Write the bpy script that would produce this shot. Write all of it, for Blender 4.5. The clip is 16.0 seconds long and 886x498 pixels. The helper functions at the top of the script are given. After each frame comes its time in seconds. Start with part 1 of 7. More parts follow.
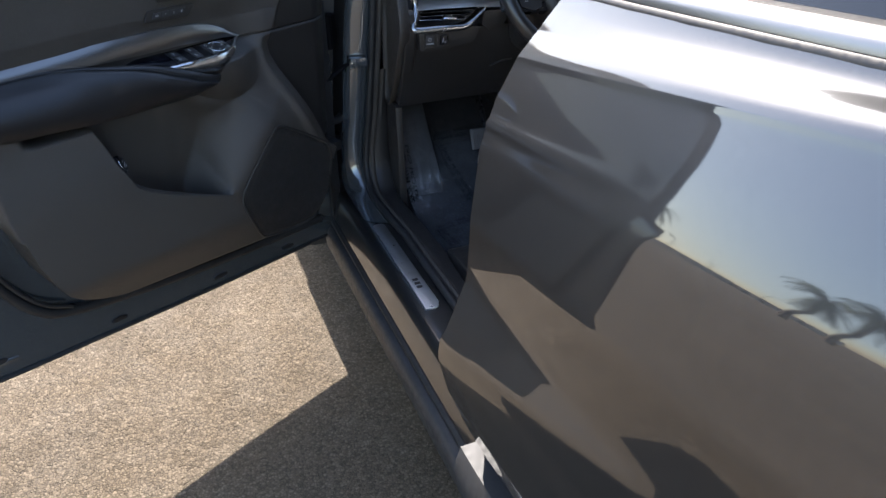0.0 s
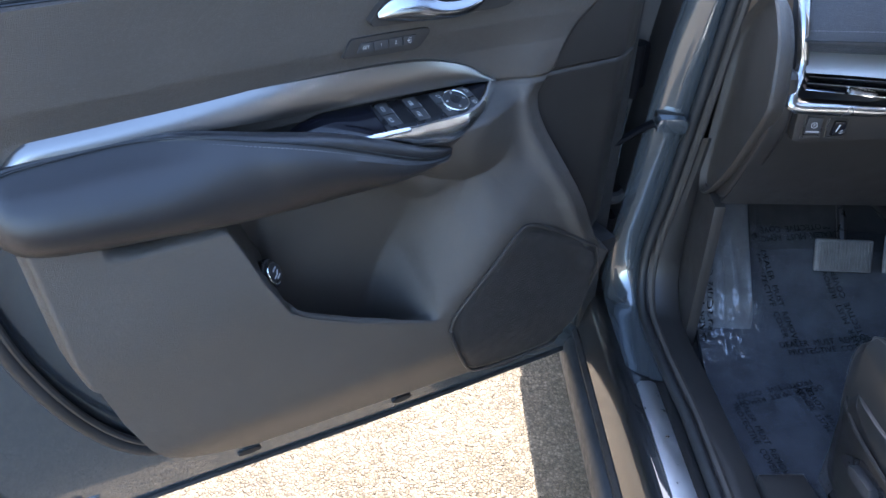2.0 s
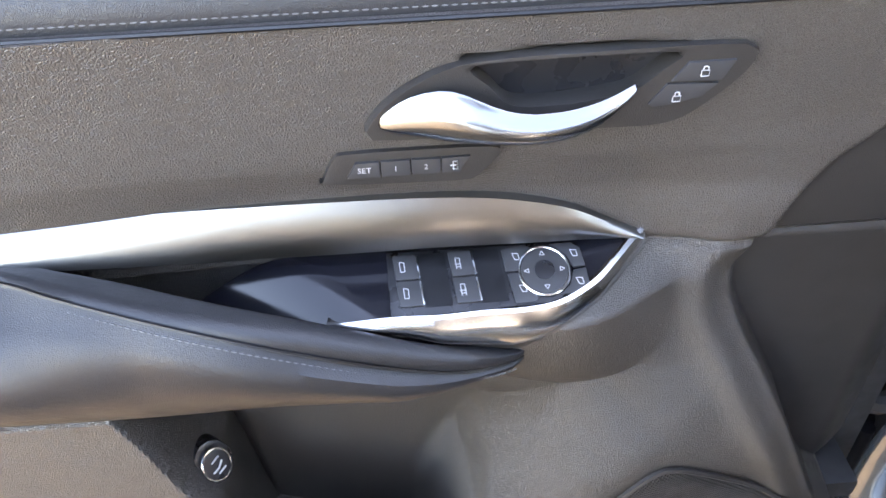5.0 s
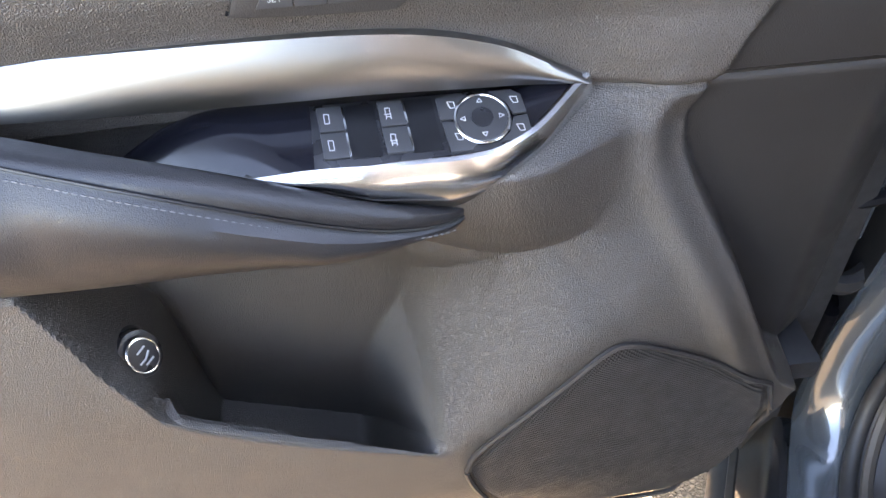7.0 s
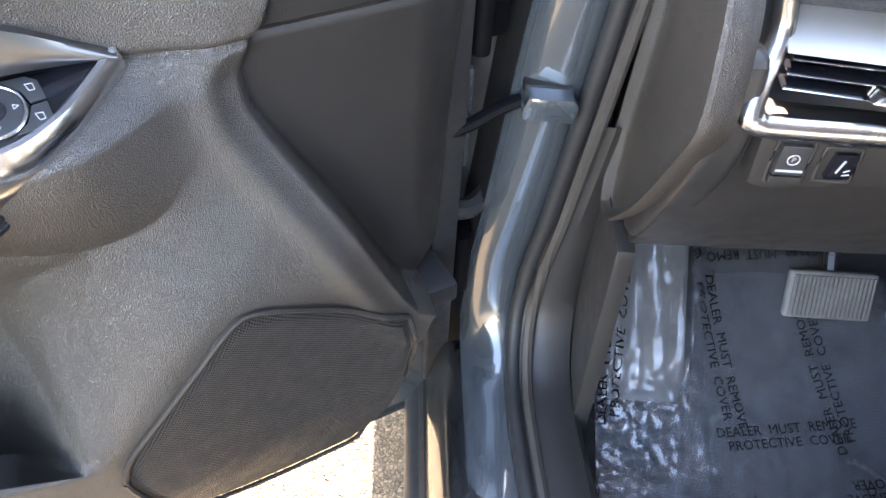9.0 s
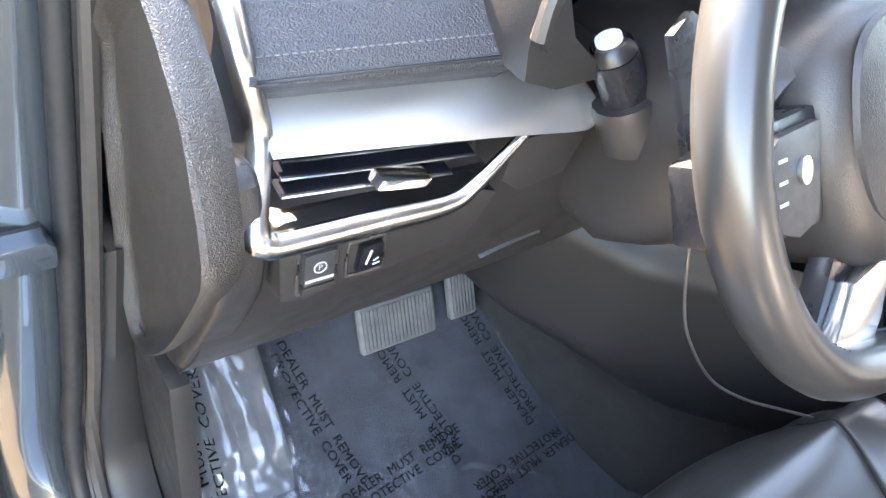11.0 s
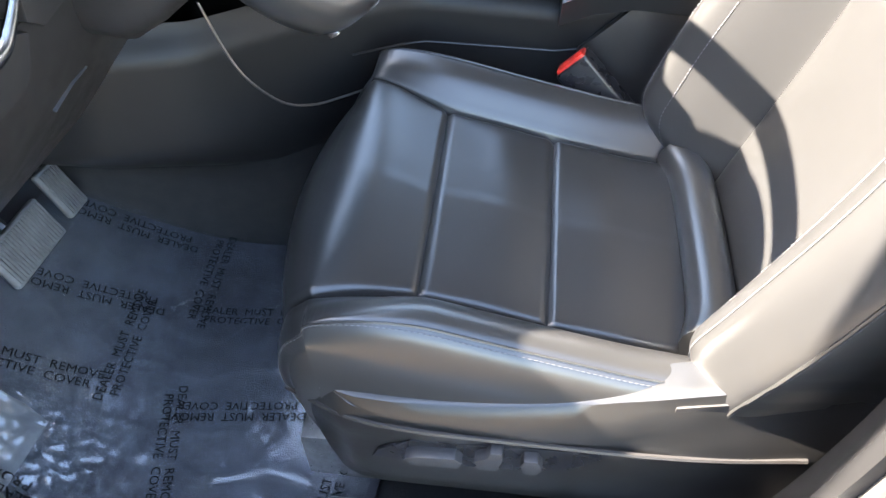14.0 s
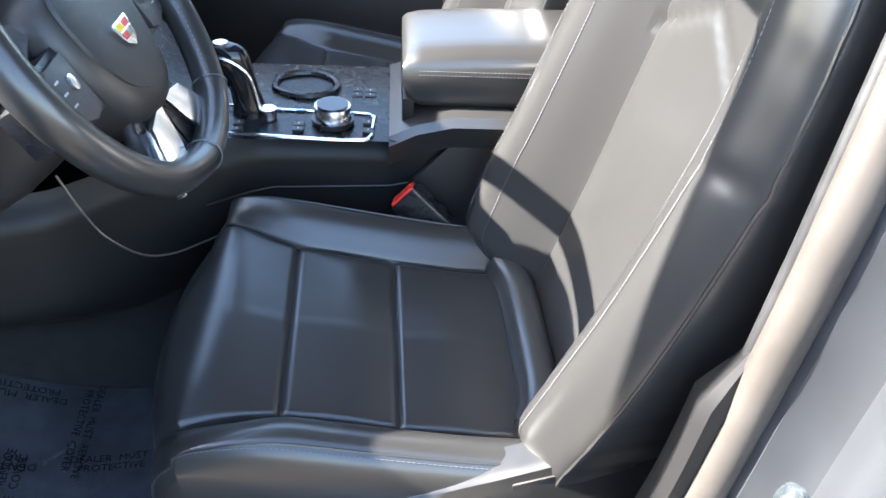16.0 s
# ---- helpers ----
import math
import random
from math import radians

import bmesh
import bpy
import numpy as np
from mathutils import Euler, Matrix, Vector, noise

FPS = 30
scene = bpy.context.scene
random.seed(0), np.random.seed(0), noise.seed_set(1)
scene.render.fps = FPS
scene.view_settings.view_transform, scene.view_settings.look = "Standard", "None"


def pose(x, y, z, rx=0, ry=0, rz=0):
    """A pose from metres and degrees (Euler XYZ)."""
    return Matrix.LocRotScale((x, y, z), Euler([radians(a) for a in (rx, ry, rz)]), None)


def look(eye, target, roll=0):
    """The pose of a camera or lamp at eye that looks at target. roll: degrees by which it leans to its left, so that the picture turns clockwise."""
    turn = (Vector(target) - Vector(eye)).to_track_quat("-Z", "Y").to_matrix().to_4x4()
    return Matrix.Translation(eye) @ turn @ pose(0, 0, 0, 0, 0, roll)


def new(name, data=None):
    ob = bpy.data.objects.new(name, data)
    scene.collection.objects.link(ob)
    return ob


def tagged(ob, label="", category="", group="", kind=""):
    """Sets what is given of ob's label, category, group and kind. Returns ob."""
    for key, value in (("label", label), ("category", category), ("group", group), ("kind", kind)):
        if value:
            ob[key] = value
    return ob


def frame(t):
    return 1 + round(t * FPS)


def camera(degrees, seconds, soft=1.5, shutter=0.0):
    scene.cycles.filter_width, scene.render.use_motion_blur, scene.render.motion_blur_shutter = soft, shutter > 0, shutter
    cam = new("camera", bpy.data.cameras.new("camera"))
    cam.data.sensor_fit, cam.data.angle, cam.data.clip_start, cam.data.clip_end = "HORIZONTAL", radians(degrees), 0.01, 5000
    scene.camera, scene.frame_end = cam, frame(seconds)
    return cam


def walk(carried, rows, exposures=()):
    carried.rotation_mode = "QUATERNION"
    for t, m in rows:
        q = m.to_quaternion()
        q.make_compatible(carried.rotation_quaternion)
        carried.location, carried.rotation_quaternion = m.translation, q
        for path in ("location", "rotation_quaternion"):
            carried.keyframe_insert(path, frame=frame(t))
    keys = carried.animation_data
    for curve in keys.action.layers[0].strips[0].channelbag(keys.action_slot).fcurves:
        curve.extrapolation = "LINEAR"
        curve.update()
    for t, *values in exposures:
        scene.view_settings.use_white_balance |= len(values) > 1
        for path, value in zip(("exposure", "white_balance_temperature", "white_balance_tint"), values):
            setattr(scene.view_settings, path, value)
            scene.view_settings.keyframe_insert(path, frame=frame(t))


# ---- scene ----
cam = camera(58.7, 16.0)
PATH = [
    (0, (0.190, -0.032, 1.382), (0.689, 1.619, 0.369), -0.8),
    (0.5, (0.139, 0.123, 1.368), (0.555, 1.812, 0.382), 0.1),
    (1, (0.154, 0.341, 1.359), (0.479, 2.031, 0.340), 2.9),
    (1.5, (0.228, 0.557, 1.348), (0.294, 2.242, 0.272), 1.6),
    (2, (0.227, 0.800, 1.335), (0.192, 2.430, 0.177), 1.5),
    (2.5, (0.233, 1.005, 1.354), (0.064, 2.550, 0.096), 0.2),
    (3, (0.243, 1.207, 1.331), (-0.082, 2.686, 0.024), 0.8),
    (3.2, (0.258, 1.255, 1.330), (-0.140, 2.698, -0.010), 0.5),
    (5.3, (0.355, 1.36, 1.262), (-0.37, 2.7, -0.034), -2.5),
    (5.5, (0.358, 1.36, 1.256), (-0.368, 2.7, -0.04), -2.7),
    (6, (0.365, 1.363, 1.232), (-0.34, 2.71, -0.066), -2.9),
    (6.5, (0.373, 1.364, 1.207), (-0.311, 2.7, -0.115), -3.1),
    (7, (0.377, 1.359, 1.189), (-0.248, 2.662, -0.193), -2.4),
    (7.5, (0.396, 1.351, 1.18), (-0.172, 2.652, -0.229), -1.3),
    (8, (0.417, 1.346, 1.175), (-0.012, 2.694, -0.239), 0.5),
    (8.5, (0.454, 1.362, 1.182), (0.201, 2.731, -0.255), 2.0),
    (9, (0.485, 1.392, 1.183), (0.489, 2.785, -0.253), 3.8),
    (9.5, (0.488, 1.433, 1.178), (0.805, 2.805, -0.243), 7.3),
    (10, (0.492, 1.474, 1.182), (1.231, 2.733, -0.185), 11.3),
    (10.2, (0.503, 1.488, 1.181), (1.349, 2.702, -0.165), 12.3),
    (12.3, (0.583, 1.557, 1.193), (1.770, 2.440, -0.157), 8.4),
    (12.5, (0.563, 1.561, 1.197), (1.809, 2.314, -0.174), 7.3),
    (13, (0.501, 1.550, 1.202), (1.876, 1.984, -0.185), 7.0),
    (13.5, (0.446, 1.483, 1.207), (1.822, 1.796, -0.210), 5.2),
    (14, (0.378, 1.414, 1.200), (1.755, 1.643, -0.231), 3.1),
    (14.5, (0.320, 1.388, 1.207), (1.694, 1.496, -0.241), 1.8),
    (15, (0.291, 1.391, 1.215), (1.665, 1.434, -0.237), 2.7),
    (15.5, (0.289, 1.381, 1.239), (1.746, 1.392, -0.130), 3.4),
    (16, (0.299, 1.364, 1.280), (1.904, 1.335, 0.086), 3.8),
]
walk(cam, [(t, look(eye, target, roll)) for t, eye, target, roll in PATH], [(0.0, 1.98, 6600, 13), (0.5, 2.42, 6400, 13), (1.5, 3.2, 6200, 14), (2.0, 3.4, 6100, 13), (2.5, 4.15, 6900, 14), (3.0, 4.62, 7600, 18), (5.5, 4.5, 8200, 20), (7.5, 4.5, 8200, 20), (9.0, 4.65, 7900, 17), (9.5, 5.08, 8000, 18), (10.0, 5.32, 8000, 14), (12.5, 4.68, 7800, 17), (13.0, 4.8, 7900, 15), (13.5, 4.62, 7300, 11), (14.5, 4.28, 7000, 13), (15.5, 4.0, 6600, 12), (16.0, 3.7, 6450, 10)])

# ---- world, sun ----
SUN = Vector((-0.12, 1.38, 1.0)).normalized()
world = bpy.data.worlds.new("sky")
scene.world = world
world.use_nodes = True
wn = world.node_tree.nodes
wl = world.node_tree.links
sky = wn.new("ShaderNodeTexSky")
sky.sky_type = "NISHITA"
sky.sun_disc = False
sky.sun_elevation = math.asin(SUN.z)
sky.sun_rotation = math.atan2(SUN.x, SUN.y)
sky.dust_density = 1.2
bg = wn["Background"]
wl.new(sky.outputs[0], bg.inputs[0])
bg.inputs[1].default_value = 0.14
lamp = bpy.data.lights.new("sun", "SUN")
lamp.energy, lamp.angle, lamp.color = 5.0, radians(0.55), (1.0, 0.95, 0.88)
sun = new("sun", lamp)
sun.matrix_world = look((0, 0, 12), Vector((0, 0, 12)) - SUN)


# ---- helpers for shapes ----
def smoothstep(a, b, x):
    k = min(1.0, max(0.0, (x - a) / (b - a)))
    return k * k * (3 - 2 * k)


def interp(x, xs, ys):
    return float(np.interp(x, xs, ys))


def spline(points, per=8, closed=False):
    """A smooth curve through a few points."""
    p = [Vector(q) for q in points]
    k = len(p)
    out = []
    for i in range(k if closed else k - 1):
        if closed:
            a, b, c, d = p[i - 1], p[i], p[(i + 1) % k], p[(i + 2) % k]
        else:
            b, c = p[i], p[i + 1]
            a = p[i - 1] if i else b * 2 - c
            d = p[i + 2] if i + 2 < k else c * 2 - b
        for j in range(per):
            t = j / per
            out.append(0.5 * (2 * b + (c - a) * t + (2 * a - 5 * b + 4 * c - d) * t * t + (3 * b - a - 3 * c + d) * t ** 3))
    if not closed:
        out.append(p[-1])
    return out


def part(name, bm, material, parent=None, label="", smooth=True):
    """One mesh object out of a bmesh, under a thing or a part."""
    bmesh.ops.recalc_face_normals(bm, faces=bm.faces)
    me = bpy.data.meshes.new(name)
    bm.to_mesh(me)
    bm.free()
    return placed(name, me, material, parent, label, smooth)


def placed(name, me, material, parent=None, label="", smooth=True):
    if material:
        me.materials.append(material)
    if smooth:
        me.shade_smooth()
        me.set_sharp_from_angle(angle=radians(42))
    ob = new(name, me)
    if parent:
        ob.parent = parent
    if label:
        ob["label"] = label
    return ob


def empty(name, m, label, category, group="", kind=""):
    ob = new(name)
    ob.empty_display_size = 0.05
    ob.matrix_world = m
    return tagged(ob, label, category, group, kind)


def box(lo, hi, bevel=0.0, seg=2, m=None):
    bm = bmesh.new()
    bmesh.ops.create_cube(bm, size=1.0)
    for v in bm.verts:
        v.co = Vector([l + (h - l) * (c + 0.5) for l, h, c in zip(lo, hi, v.co)])
    if bevel:
        bmesh.ops.bevel(bm, geom=bm.edges[:], offset=bevel, segments=seg, profile=0.7, affect="EDGES")
    if m:
        bmesh.ops.transform(bm, matrix=m, verts=bm.verts)
    return bm


def prism(poly, lo, hi, axis="y", bevel=0.0, seg=2, m=None):
    """A flat outline (two coordinates) made solid between lo and hi along an axis."""
    def put(a, b, c):
        return {"x": (c, a, b), "y": (a, c, b), "z": (a, b, c)}[axis]
    bm = bmesh.new()
    f = bm.faces.new([bm.verts.new(put(p[0], p[1], lo)) for p in poly])
    r = bmesh.ops.extrude_face_region(bm, geom=[f])
    for v in [g for g in r["geom"] if isinstance(g, bmesh.types.BMVert)]:
        v.co = Vector(put(*{"x": (v.co.y, v.co.z), "y": (v.co.x, v.co.z), "z": (v.co.x, v.co.y)}[axis], hi))
    bmesh.ops.recalc_face_normals(bm, faces=bm.faces)
    if bevel:
        flat = [e for e in bm.edges if e.calc_face_angle(0) > 0.5]
        bmesh.ops.bevel(bm, geom=flat, offset=bevel, segments=seg, profile=0.7, affect="EDGES")
    big = [f for f in bm.faces if len(f.verts) > 4]
    bmesh.ops.triangulate(bm, faces=big)
    if m:
        bmesh.ops.transform(bm, matrix=m, verts=bm.verts)
    return bm


def grid(fn, nu, nv, wrap=False):
    """A sheet of nu x nv cells through fn(u, v), u and v from 0 to 1."""
    bm = bmesh.new()
    cols = nu if wrap else nu + 1
    vs = [[bm.verts.new(fn(i / nu, j / nv)) for i in range(cols)] for j in range(nv + 1)]
    for j in range(nv):
        for i in range(nu):
            k = (i + 1) % cols
            bm.faces.new((vs[j][i], vs[j][k], vs[j + 1][k], vs[j + 1][i]))
    return bm


def skirt(bm, move):
    """Turns the open rim of a sheet back, so that it has thickness."""
    rim = [e for e in bm.edges if e.is_boundary]
    r = bmesh.ops.extrude_edge_only(bm, edges=rim)
    for v in [g for g in r["geom"] if isinstance(g, bmesh.types.BMVert)]:
        v.co = move(v.co)
    return bm


def loft(rings, cap=True, wrap=True):
    bm = bmesh.new()
    vs = [[bm.verts.new(p) for p in ring] for ring in rings]
    k = len(vs[0])
    for a, b in zip(vs, vs[1:]):
        for i in range(k if wrap else k - 1):
            j = (i + 1) % k
            bm.faces.new((a[i], a[j], b[j], b[i]))
    if cap and wrap:
        bm.faces.new(vs[0][::-1])
        bm.faces.new(vs[-1])
    return bm


def tube(path, radius, sides=8, flat=1.0, up=(0, 0, 1), closed=False):
    """A round bar along a path; radius a number or a function of 0..1; flat squeezes it along up."""
    path = [Vector(p) for p in path]
    k = len(path)
    rings = []
    for i, p in enumerate(path):
        a = path[(i - 1) % k] if closed or i else p
        b = path[(i + 1) % k] if closed or i < k - 1 else p
        t = (b - a).normalized()
        x = t.cross(Vector(up))
        if x.length < 1e-4:
            x = t.cross(Vector((1, 0, 0)))
        x.normalize()
        y = x.cross(t)
        r = radius(i / (k - 1)) if callable(radius) else radius
        rings.append([p + (x * math.cos(w) + y * flat * math.sin(w)) * r for w in [2 * math.pi * j / sides for j in range(sides)]])
    if closed:
        rings.append(rings[0])
        bm = loft(rings[:-1], cap=False)
        vs = list(bm.verts)
        s = sides
        last = vs[-s:]
        for i in range(s):
            j = (i + 1) % s
            bm.faces.new((last[i], last[j], vs[j], vs[i]))
        return bm
    return loft(rings)


def band(path_a, path_b, thick, bulge=0.0, rows=5):
    """A strip between two curves of equal count, with a crown and a back, thickness along thick."""
    thick = Vector(thick)
    rings = []
    for a, b in zip(path_a, path_b):
        a, b = Vector(a), Vector(b)
        front = [a.lerp(b, j / rows) + thick.normalized() * bulge * 4 * (j / rows) * (1 - j / rows) for j in range(rows + 1)]
        rings.append(front + [b - thick, a - thick])
    return loft(rings)


def merge(*bms):
    out = bmesh.new()
    for b in bms:
        me = bpy.data.meshes.new("tmp")
        b.to_mesh(me)
        b.free()
        out.from_mesh(me)
        bpy.data.meshes.remove(me)
    return out


def stitch(path, step=0.0055, length=0.0036, r=0.0005, off=(0, 0, 0)):
    """A row of thread stitches along a path."""
    path = [Vector(p) + Vector(off) for p in path]
    dist = [0.0]
    for a, b in zip(path, path[1:]):
        dist.append(dist[-1] + (b - a).length)
    verts, faces = [], []

    def at(d):
        i = min(max(int(np.searchsorted(dist, d)) - 1, 0), len(path) - 2)
        k = (d - dist[i]) / max(dist[i + 1] - dist[i], 1e-9)
        return path[i].lerp(path[i + 1], k)
    d = 0.0
    while d + length < dist[-1]:
        a, b = at(d), at(d + length)
        t = (b - a).normalized()
        x = t.cross(Vector((0.3, 0.5, 0.8))).normalized()
        y = t.cross(x)
        n0 = len(verts)
        mid = (a + b) / 2
        for p, q in ((a, 0.6), (mid, 1.25), (b, 0.6)):
            for w in range(4):
                c, s = math.cos(w * math.pi / 2), math.sin(w * math.pi / 2)
                verts.append(p + (x * c + y * s) * r * q)
        for q in (0, 4):
            for w in range(4):
                faces.append((n0 + q + w, n0 + q + (w + 1) % 4, n0 + q + 4 + (w + 1) % 4, n0 + q + 4 + w))
        d += step
    bm = bmesh.new()
    vs = [bm.verts.new(v) for v in verts]
    for f in faces:
        bm.faces.new([vs[i] for i in f])
    return bm


def text_mesh(words, size, m, depth=0.0):
    """Flat letters of the built-in font as a mesh; x along the line, y up the letter."""
    cu = bpy.data.curves.new("letters", "FONT")
    cu.body, cu.size, cu.extrude, cu.align_x, cu.align_y = words, size, depth, "CENTER", "CENTER"
    cu.resolution_u = 2
    tmp = bpy.data.objects.new("letters", cu)
    me = bpy.data.meshes.new_from_object(tmp)
    bpy.data.objects.remove(tmp)
    bpy.data.curves.remove(cu)
    me.transform(m)
    return me


def polydist(p, poly):
    """Signed distance to a closed outline, plus inside."""
    x, y = p
    best, inside = 1e9, False
    k = len(poly)
    for i in range(k):
        (ax, ay), (bx, by) = poly[i], poly[(i + 1) % k]
        dx, dy = bx - ax, by - ay
        t = min(1.0, max(0.0, ((x - ax) * dx + (y - ay) * dy) / (dx * dx + dy * dy + 1e-12)))
        best = min(best, math.hypot(x - ax - t * dx, y - ay - t * dy))
        if (ay > y) != (by > y) and x < (bx - ax) * (y - ay) / (by - ay) + ax:
            inside = not inside
    return best if inside else -best


def frame_from(o, ex, ey):
    ex = Vector(ex).normalized()
    ez = ex.cross(Vector(ey)).normalized()
    ey = ez.cross(ex)
    return Matrix.Translation(o) @ Matrix((ex, ey, ez)).transposed().to_4x4()


# ---- materials ----
def material(name, color, rough=0.5, metal=0.0, coat=0.0, var=0.15, scale=8.0, grain=0.0, grain_scale=400.0, rough_var=0.1, spec=0.5, kind="noise", tint=None):
    mat = bpy.data.materials.new(name)
    mat.use_nodes = True
    nt = mat.node_tree
    b = nt.nodes["Principled BSDF"]
    b.inputs["Metallic"].default_value = metal
    b.inputs["Coat Weight"].default_value = coat
    b.inputs["Coat Roughness"].default_value = 0.03
    b.inputs["Specular IOR Level"].default_value = spec
    co = nt.nodes.new("ShaderNodeTexCoord")
    n1 = nt.nodes.new("ShaderNodeTexNoise")
    n1.inputs["Scale"].default_value = scale
    n1.inputs["Detail"].default_value = 5
    nt.links.new(co.outputs["Object"], n1.inputs["Vector"])
    ramp = nt.nodes.new("ShaderNodeValToRGB")
    c = Vector(color[:3])
    t = Vector(tint) if tint else c
    ramp.color_ramp.elements[0].position, ramp.color_ramp.elements[1].position = 0.3, 0.7
    ramp.color_ramp.elements[0].color = (*(c * (1 - var)), 1)
    ramp.color_ramp.elements[1].color = (*(t * (1 + var)), 1)
    nt.links.new(n1.outputs["Fac"], ramp.inputs[0])
    nt.links.new(ramp.outputs[0], b.inputs["Base Color"])
    mr = nt.nodes.new("ShaderNodeMapRange")
    mr.inputs["From Min"].default_value, mr.inputs["From Max"].default_value = 0.3, 0.7
    mr.inputs["To Min"].default_value, mr.inputs["To Max"].default_value = max(0.02, rough - rough_var), min(1, rough + rough_var)
    n2 = nt.nodes.new("ShaderNodeTexNoise")
    n2.inputs["Scale"].default_value = scale * 6
    n2.inputs["Detail"].default_value = 4
    nt.links.new(co.outputs["Object"], n2.inputs["Vector"])
    nt.links.new(n2.outputs["Fac"], mr.inputs["Value"])
    nt.links.new(mr.outputs[0], b.inputs["Roughness"])
    if grain:
        if kind == "leather":
            v = nt.nodes.new("ShaderNodeTexVoronoi")
            v.feature = "DISTANCE_TO_EDGE"
            v.inputs["Scale"].default_value = grain_scale
            warp = nt.nodes.new("ShaderNodeTexNoise")
            warp.inputs["Scale"].default_value = grain_scale * 0.35
            add = nt.nodes.new("ShaderNodeVectorMath")
            add.operation = "MULTIPLY_ADD"
            nt.links.new(co.outputs["Object"], warp.inputs["Vector"])
            nt.links.new(warp.outputs["Color"], add.inputs[0])
            add.inputs[1].default_value = (2.2 / grain_scale,) * 3
            nt.links.new(co.outputs["Object"], add.inputs[2])
            nt.links.new(add.outputs[0], v.inputs["Vector"])
            mrg = nt.nodes.new("ShaderNodeMapRange")
            mrg.inputs["From Max"].default_value = 0.35
            nt.links.new(v.outputs["Distance"], mrg.inputs["Value"])
            out = mrg.outputs[0]
        else:
            v = nt.nodes.new("ShaderNodeTexNoise")
            v.inputs["Scale"].default_value = grain_scale
            v.inputs["Detail"].default_value = 3
            nt.links.new(co.outputs["Object"], v.inputs["Vector"])
            out = v.outputs["Fac"]
        bump = nt.nodes.new("ShaderNodeBump")
        bump.inputs["Strength"].default_value = 1.0
        bump.inputs["Distance"].default_value = grain
        nt.links.new(out, bump.inputs["Height"])
        nt.links.new(bump.outputs[0], b.inputs["Normal"])
    return mat


LEATHER = material("black leather", (0.018, 0.018, 0.020), 0.38, var=0.12, scale=5, grain=0.00012, grain_scale=650, kind="leather", rough_var=0.06)
SEAT = material("smooth black seat leather", (0.026, 0.0255, 0.025), 0.29, var=0.06, scale=4, spec=0.7, rough_var=0.0)
PADL = material("coarse-grained black leather", (0.023, 0.023, 0.026), 0.38, var=0.12, scale=5, grain=0.00035, grain_scale=430, kind="leather", rough_var=0.06)
SOFT = material("grained charcoal vinyl", (0.043, 0.0365, 0.031), 0.36, var=0.12, scale=6, spec=0.9, grain=0.00042, grain_scale=620, kind="leather", rough_var=0.03)
UPPER = material("wrinkle-grained charcoal vinyl", (0.055, 0.047, 0.041), 0.38, var=0.10, scale=6, spec=0.7, grain=0.00036, grain_scale=520, kind="leather", rough_var=0.04)
PADC = material("matt black padded vinyl and hinge gap shade", (0.013, 0.0125, 0.0125), 0.5, var=0.1, scale=9, spec=0.3, rough_var=0.03)
DECK = material("dark satin console deck", (0.012, 0.013, 0.015), 0.28, var=0.1, scale=9, spec=0.3, rough_var=0.03)
VAL = material("black satin seat plastic", (0.016, 0.0155, 0.015), 0.32, var=0.12, scale=7, spec=0.7, grain=0.00012, grain_scale=900, rough_var=0.04)
HARD = material("fine-grained charcoal plastic", (0.027, 0.0245, 0.023), 0.40, var=0.15, scale=7, grain=0.00025, grain_scale=900, rough_var=0.06)
SATIN = material("satin black plastic", (0.014, 0.014, 0.016), 0.3, var=0.15, scale=9, grain=0.00005, grain_scale=1500)
GLOSS = material("piano black plastic", (0.008, 0.008, 0.011), 0.12, var=0.2, scale=9, rough_var=0.03)
RUBBER = material("black rubber seal", (0.018, 0.018, 0.019), 0.55, var=0.25, scale=15, grain=0.0001, grain_scale=700)
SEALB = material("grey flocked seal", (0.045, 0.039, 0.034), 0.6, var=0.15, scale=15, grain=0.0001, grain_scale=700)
PAINT = material("dark grey metallic paint", (0.022, 0.0235, 0.026), 0.42, metal=0.7, coat=1.0, var=0.06, scale=3, rough_var=0.03, grain=0.00003, grain_scale=2200)
PAINT.node_tree.nodes["Principled BSDF"].inputs["Coat IOR"].default_value = 1.9
# jamb paint again, darkened and dulled so the sunlit pillar doesn't burn out
JAMB_SUN = material("grey metallic jamb paint darkened against sun", (0.036, 0.039, 0.044), 0.5, metal=0.25, coat=0.1, var=0.10, scale=6, rough_var=0.05, grain=0.00012, grain_scale=900)
JAMB = material("grey metallic jamb paint", (0.10, 0.118, 0.132), 0.25, metal=0.6, coat=0.8, var=0.05, scale=4, rough_var=0.015)
JAMB.node_tree.nodes["Principled BSDF"].inputs["Coat IOR"].default_value = 2.0
ALU = material("brushed satin aluminium", (0.25, 0.245, 0.24), 0.3, metal=1.0, var=0.04, scale=3, rough_var=0.015, grain=0.00003, grain_scale=900)
CHROME = material("satin chrome", (0.72, 0.73, 0.74), 0.2, metal=1.0, var=0.04, scale=4, rough_var=0.05)
HANDLE = material("polished satin aluminium", (0.29, 0.295, 0.30), 0.2, metal=1.0, var=0.04, scale=4, rough_var=0.03)
SILVER = material("satin silver paint", (0.46, 0.45, 0.425), 0.42, metal=0.9, var=0.04, scale=3, rough_var=0.04)
VENTC = material("bright satin chrome", (0.48, 0.49, 0.50), 0.25, metal=1.0, var=0.04, scale=3, rough_var=0.03)
STEEL = material("scuff plate steel", (0.5, 0.53, 0.56), 0.35, metal=1.0, var=0.1, scale=12, rough_var=0.1, grain=0.00004, grain_scale=800)
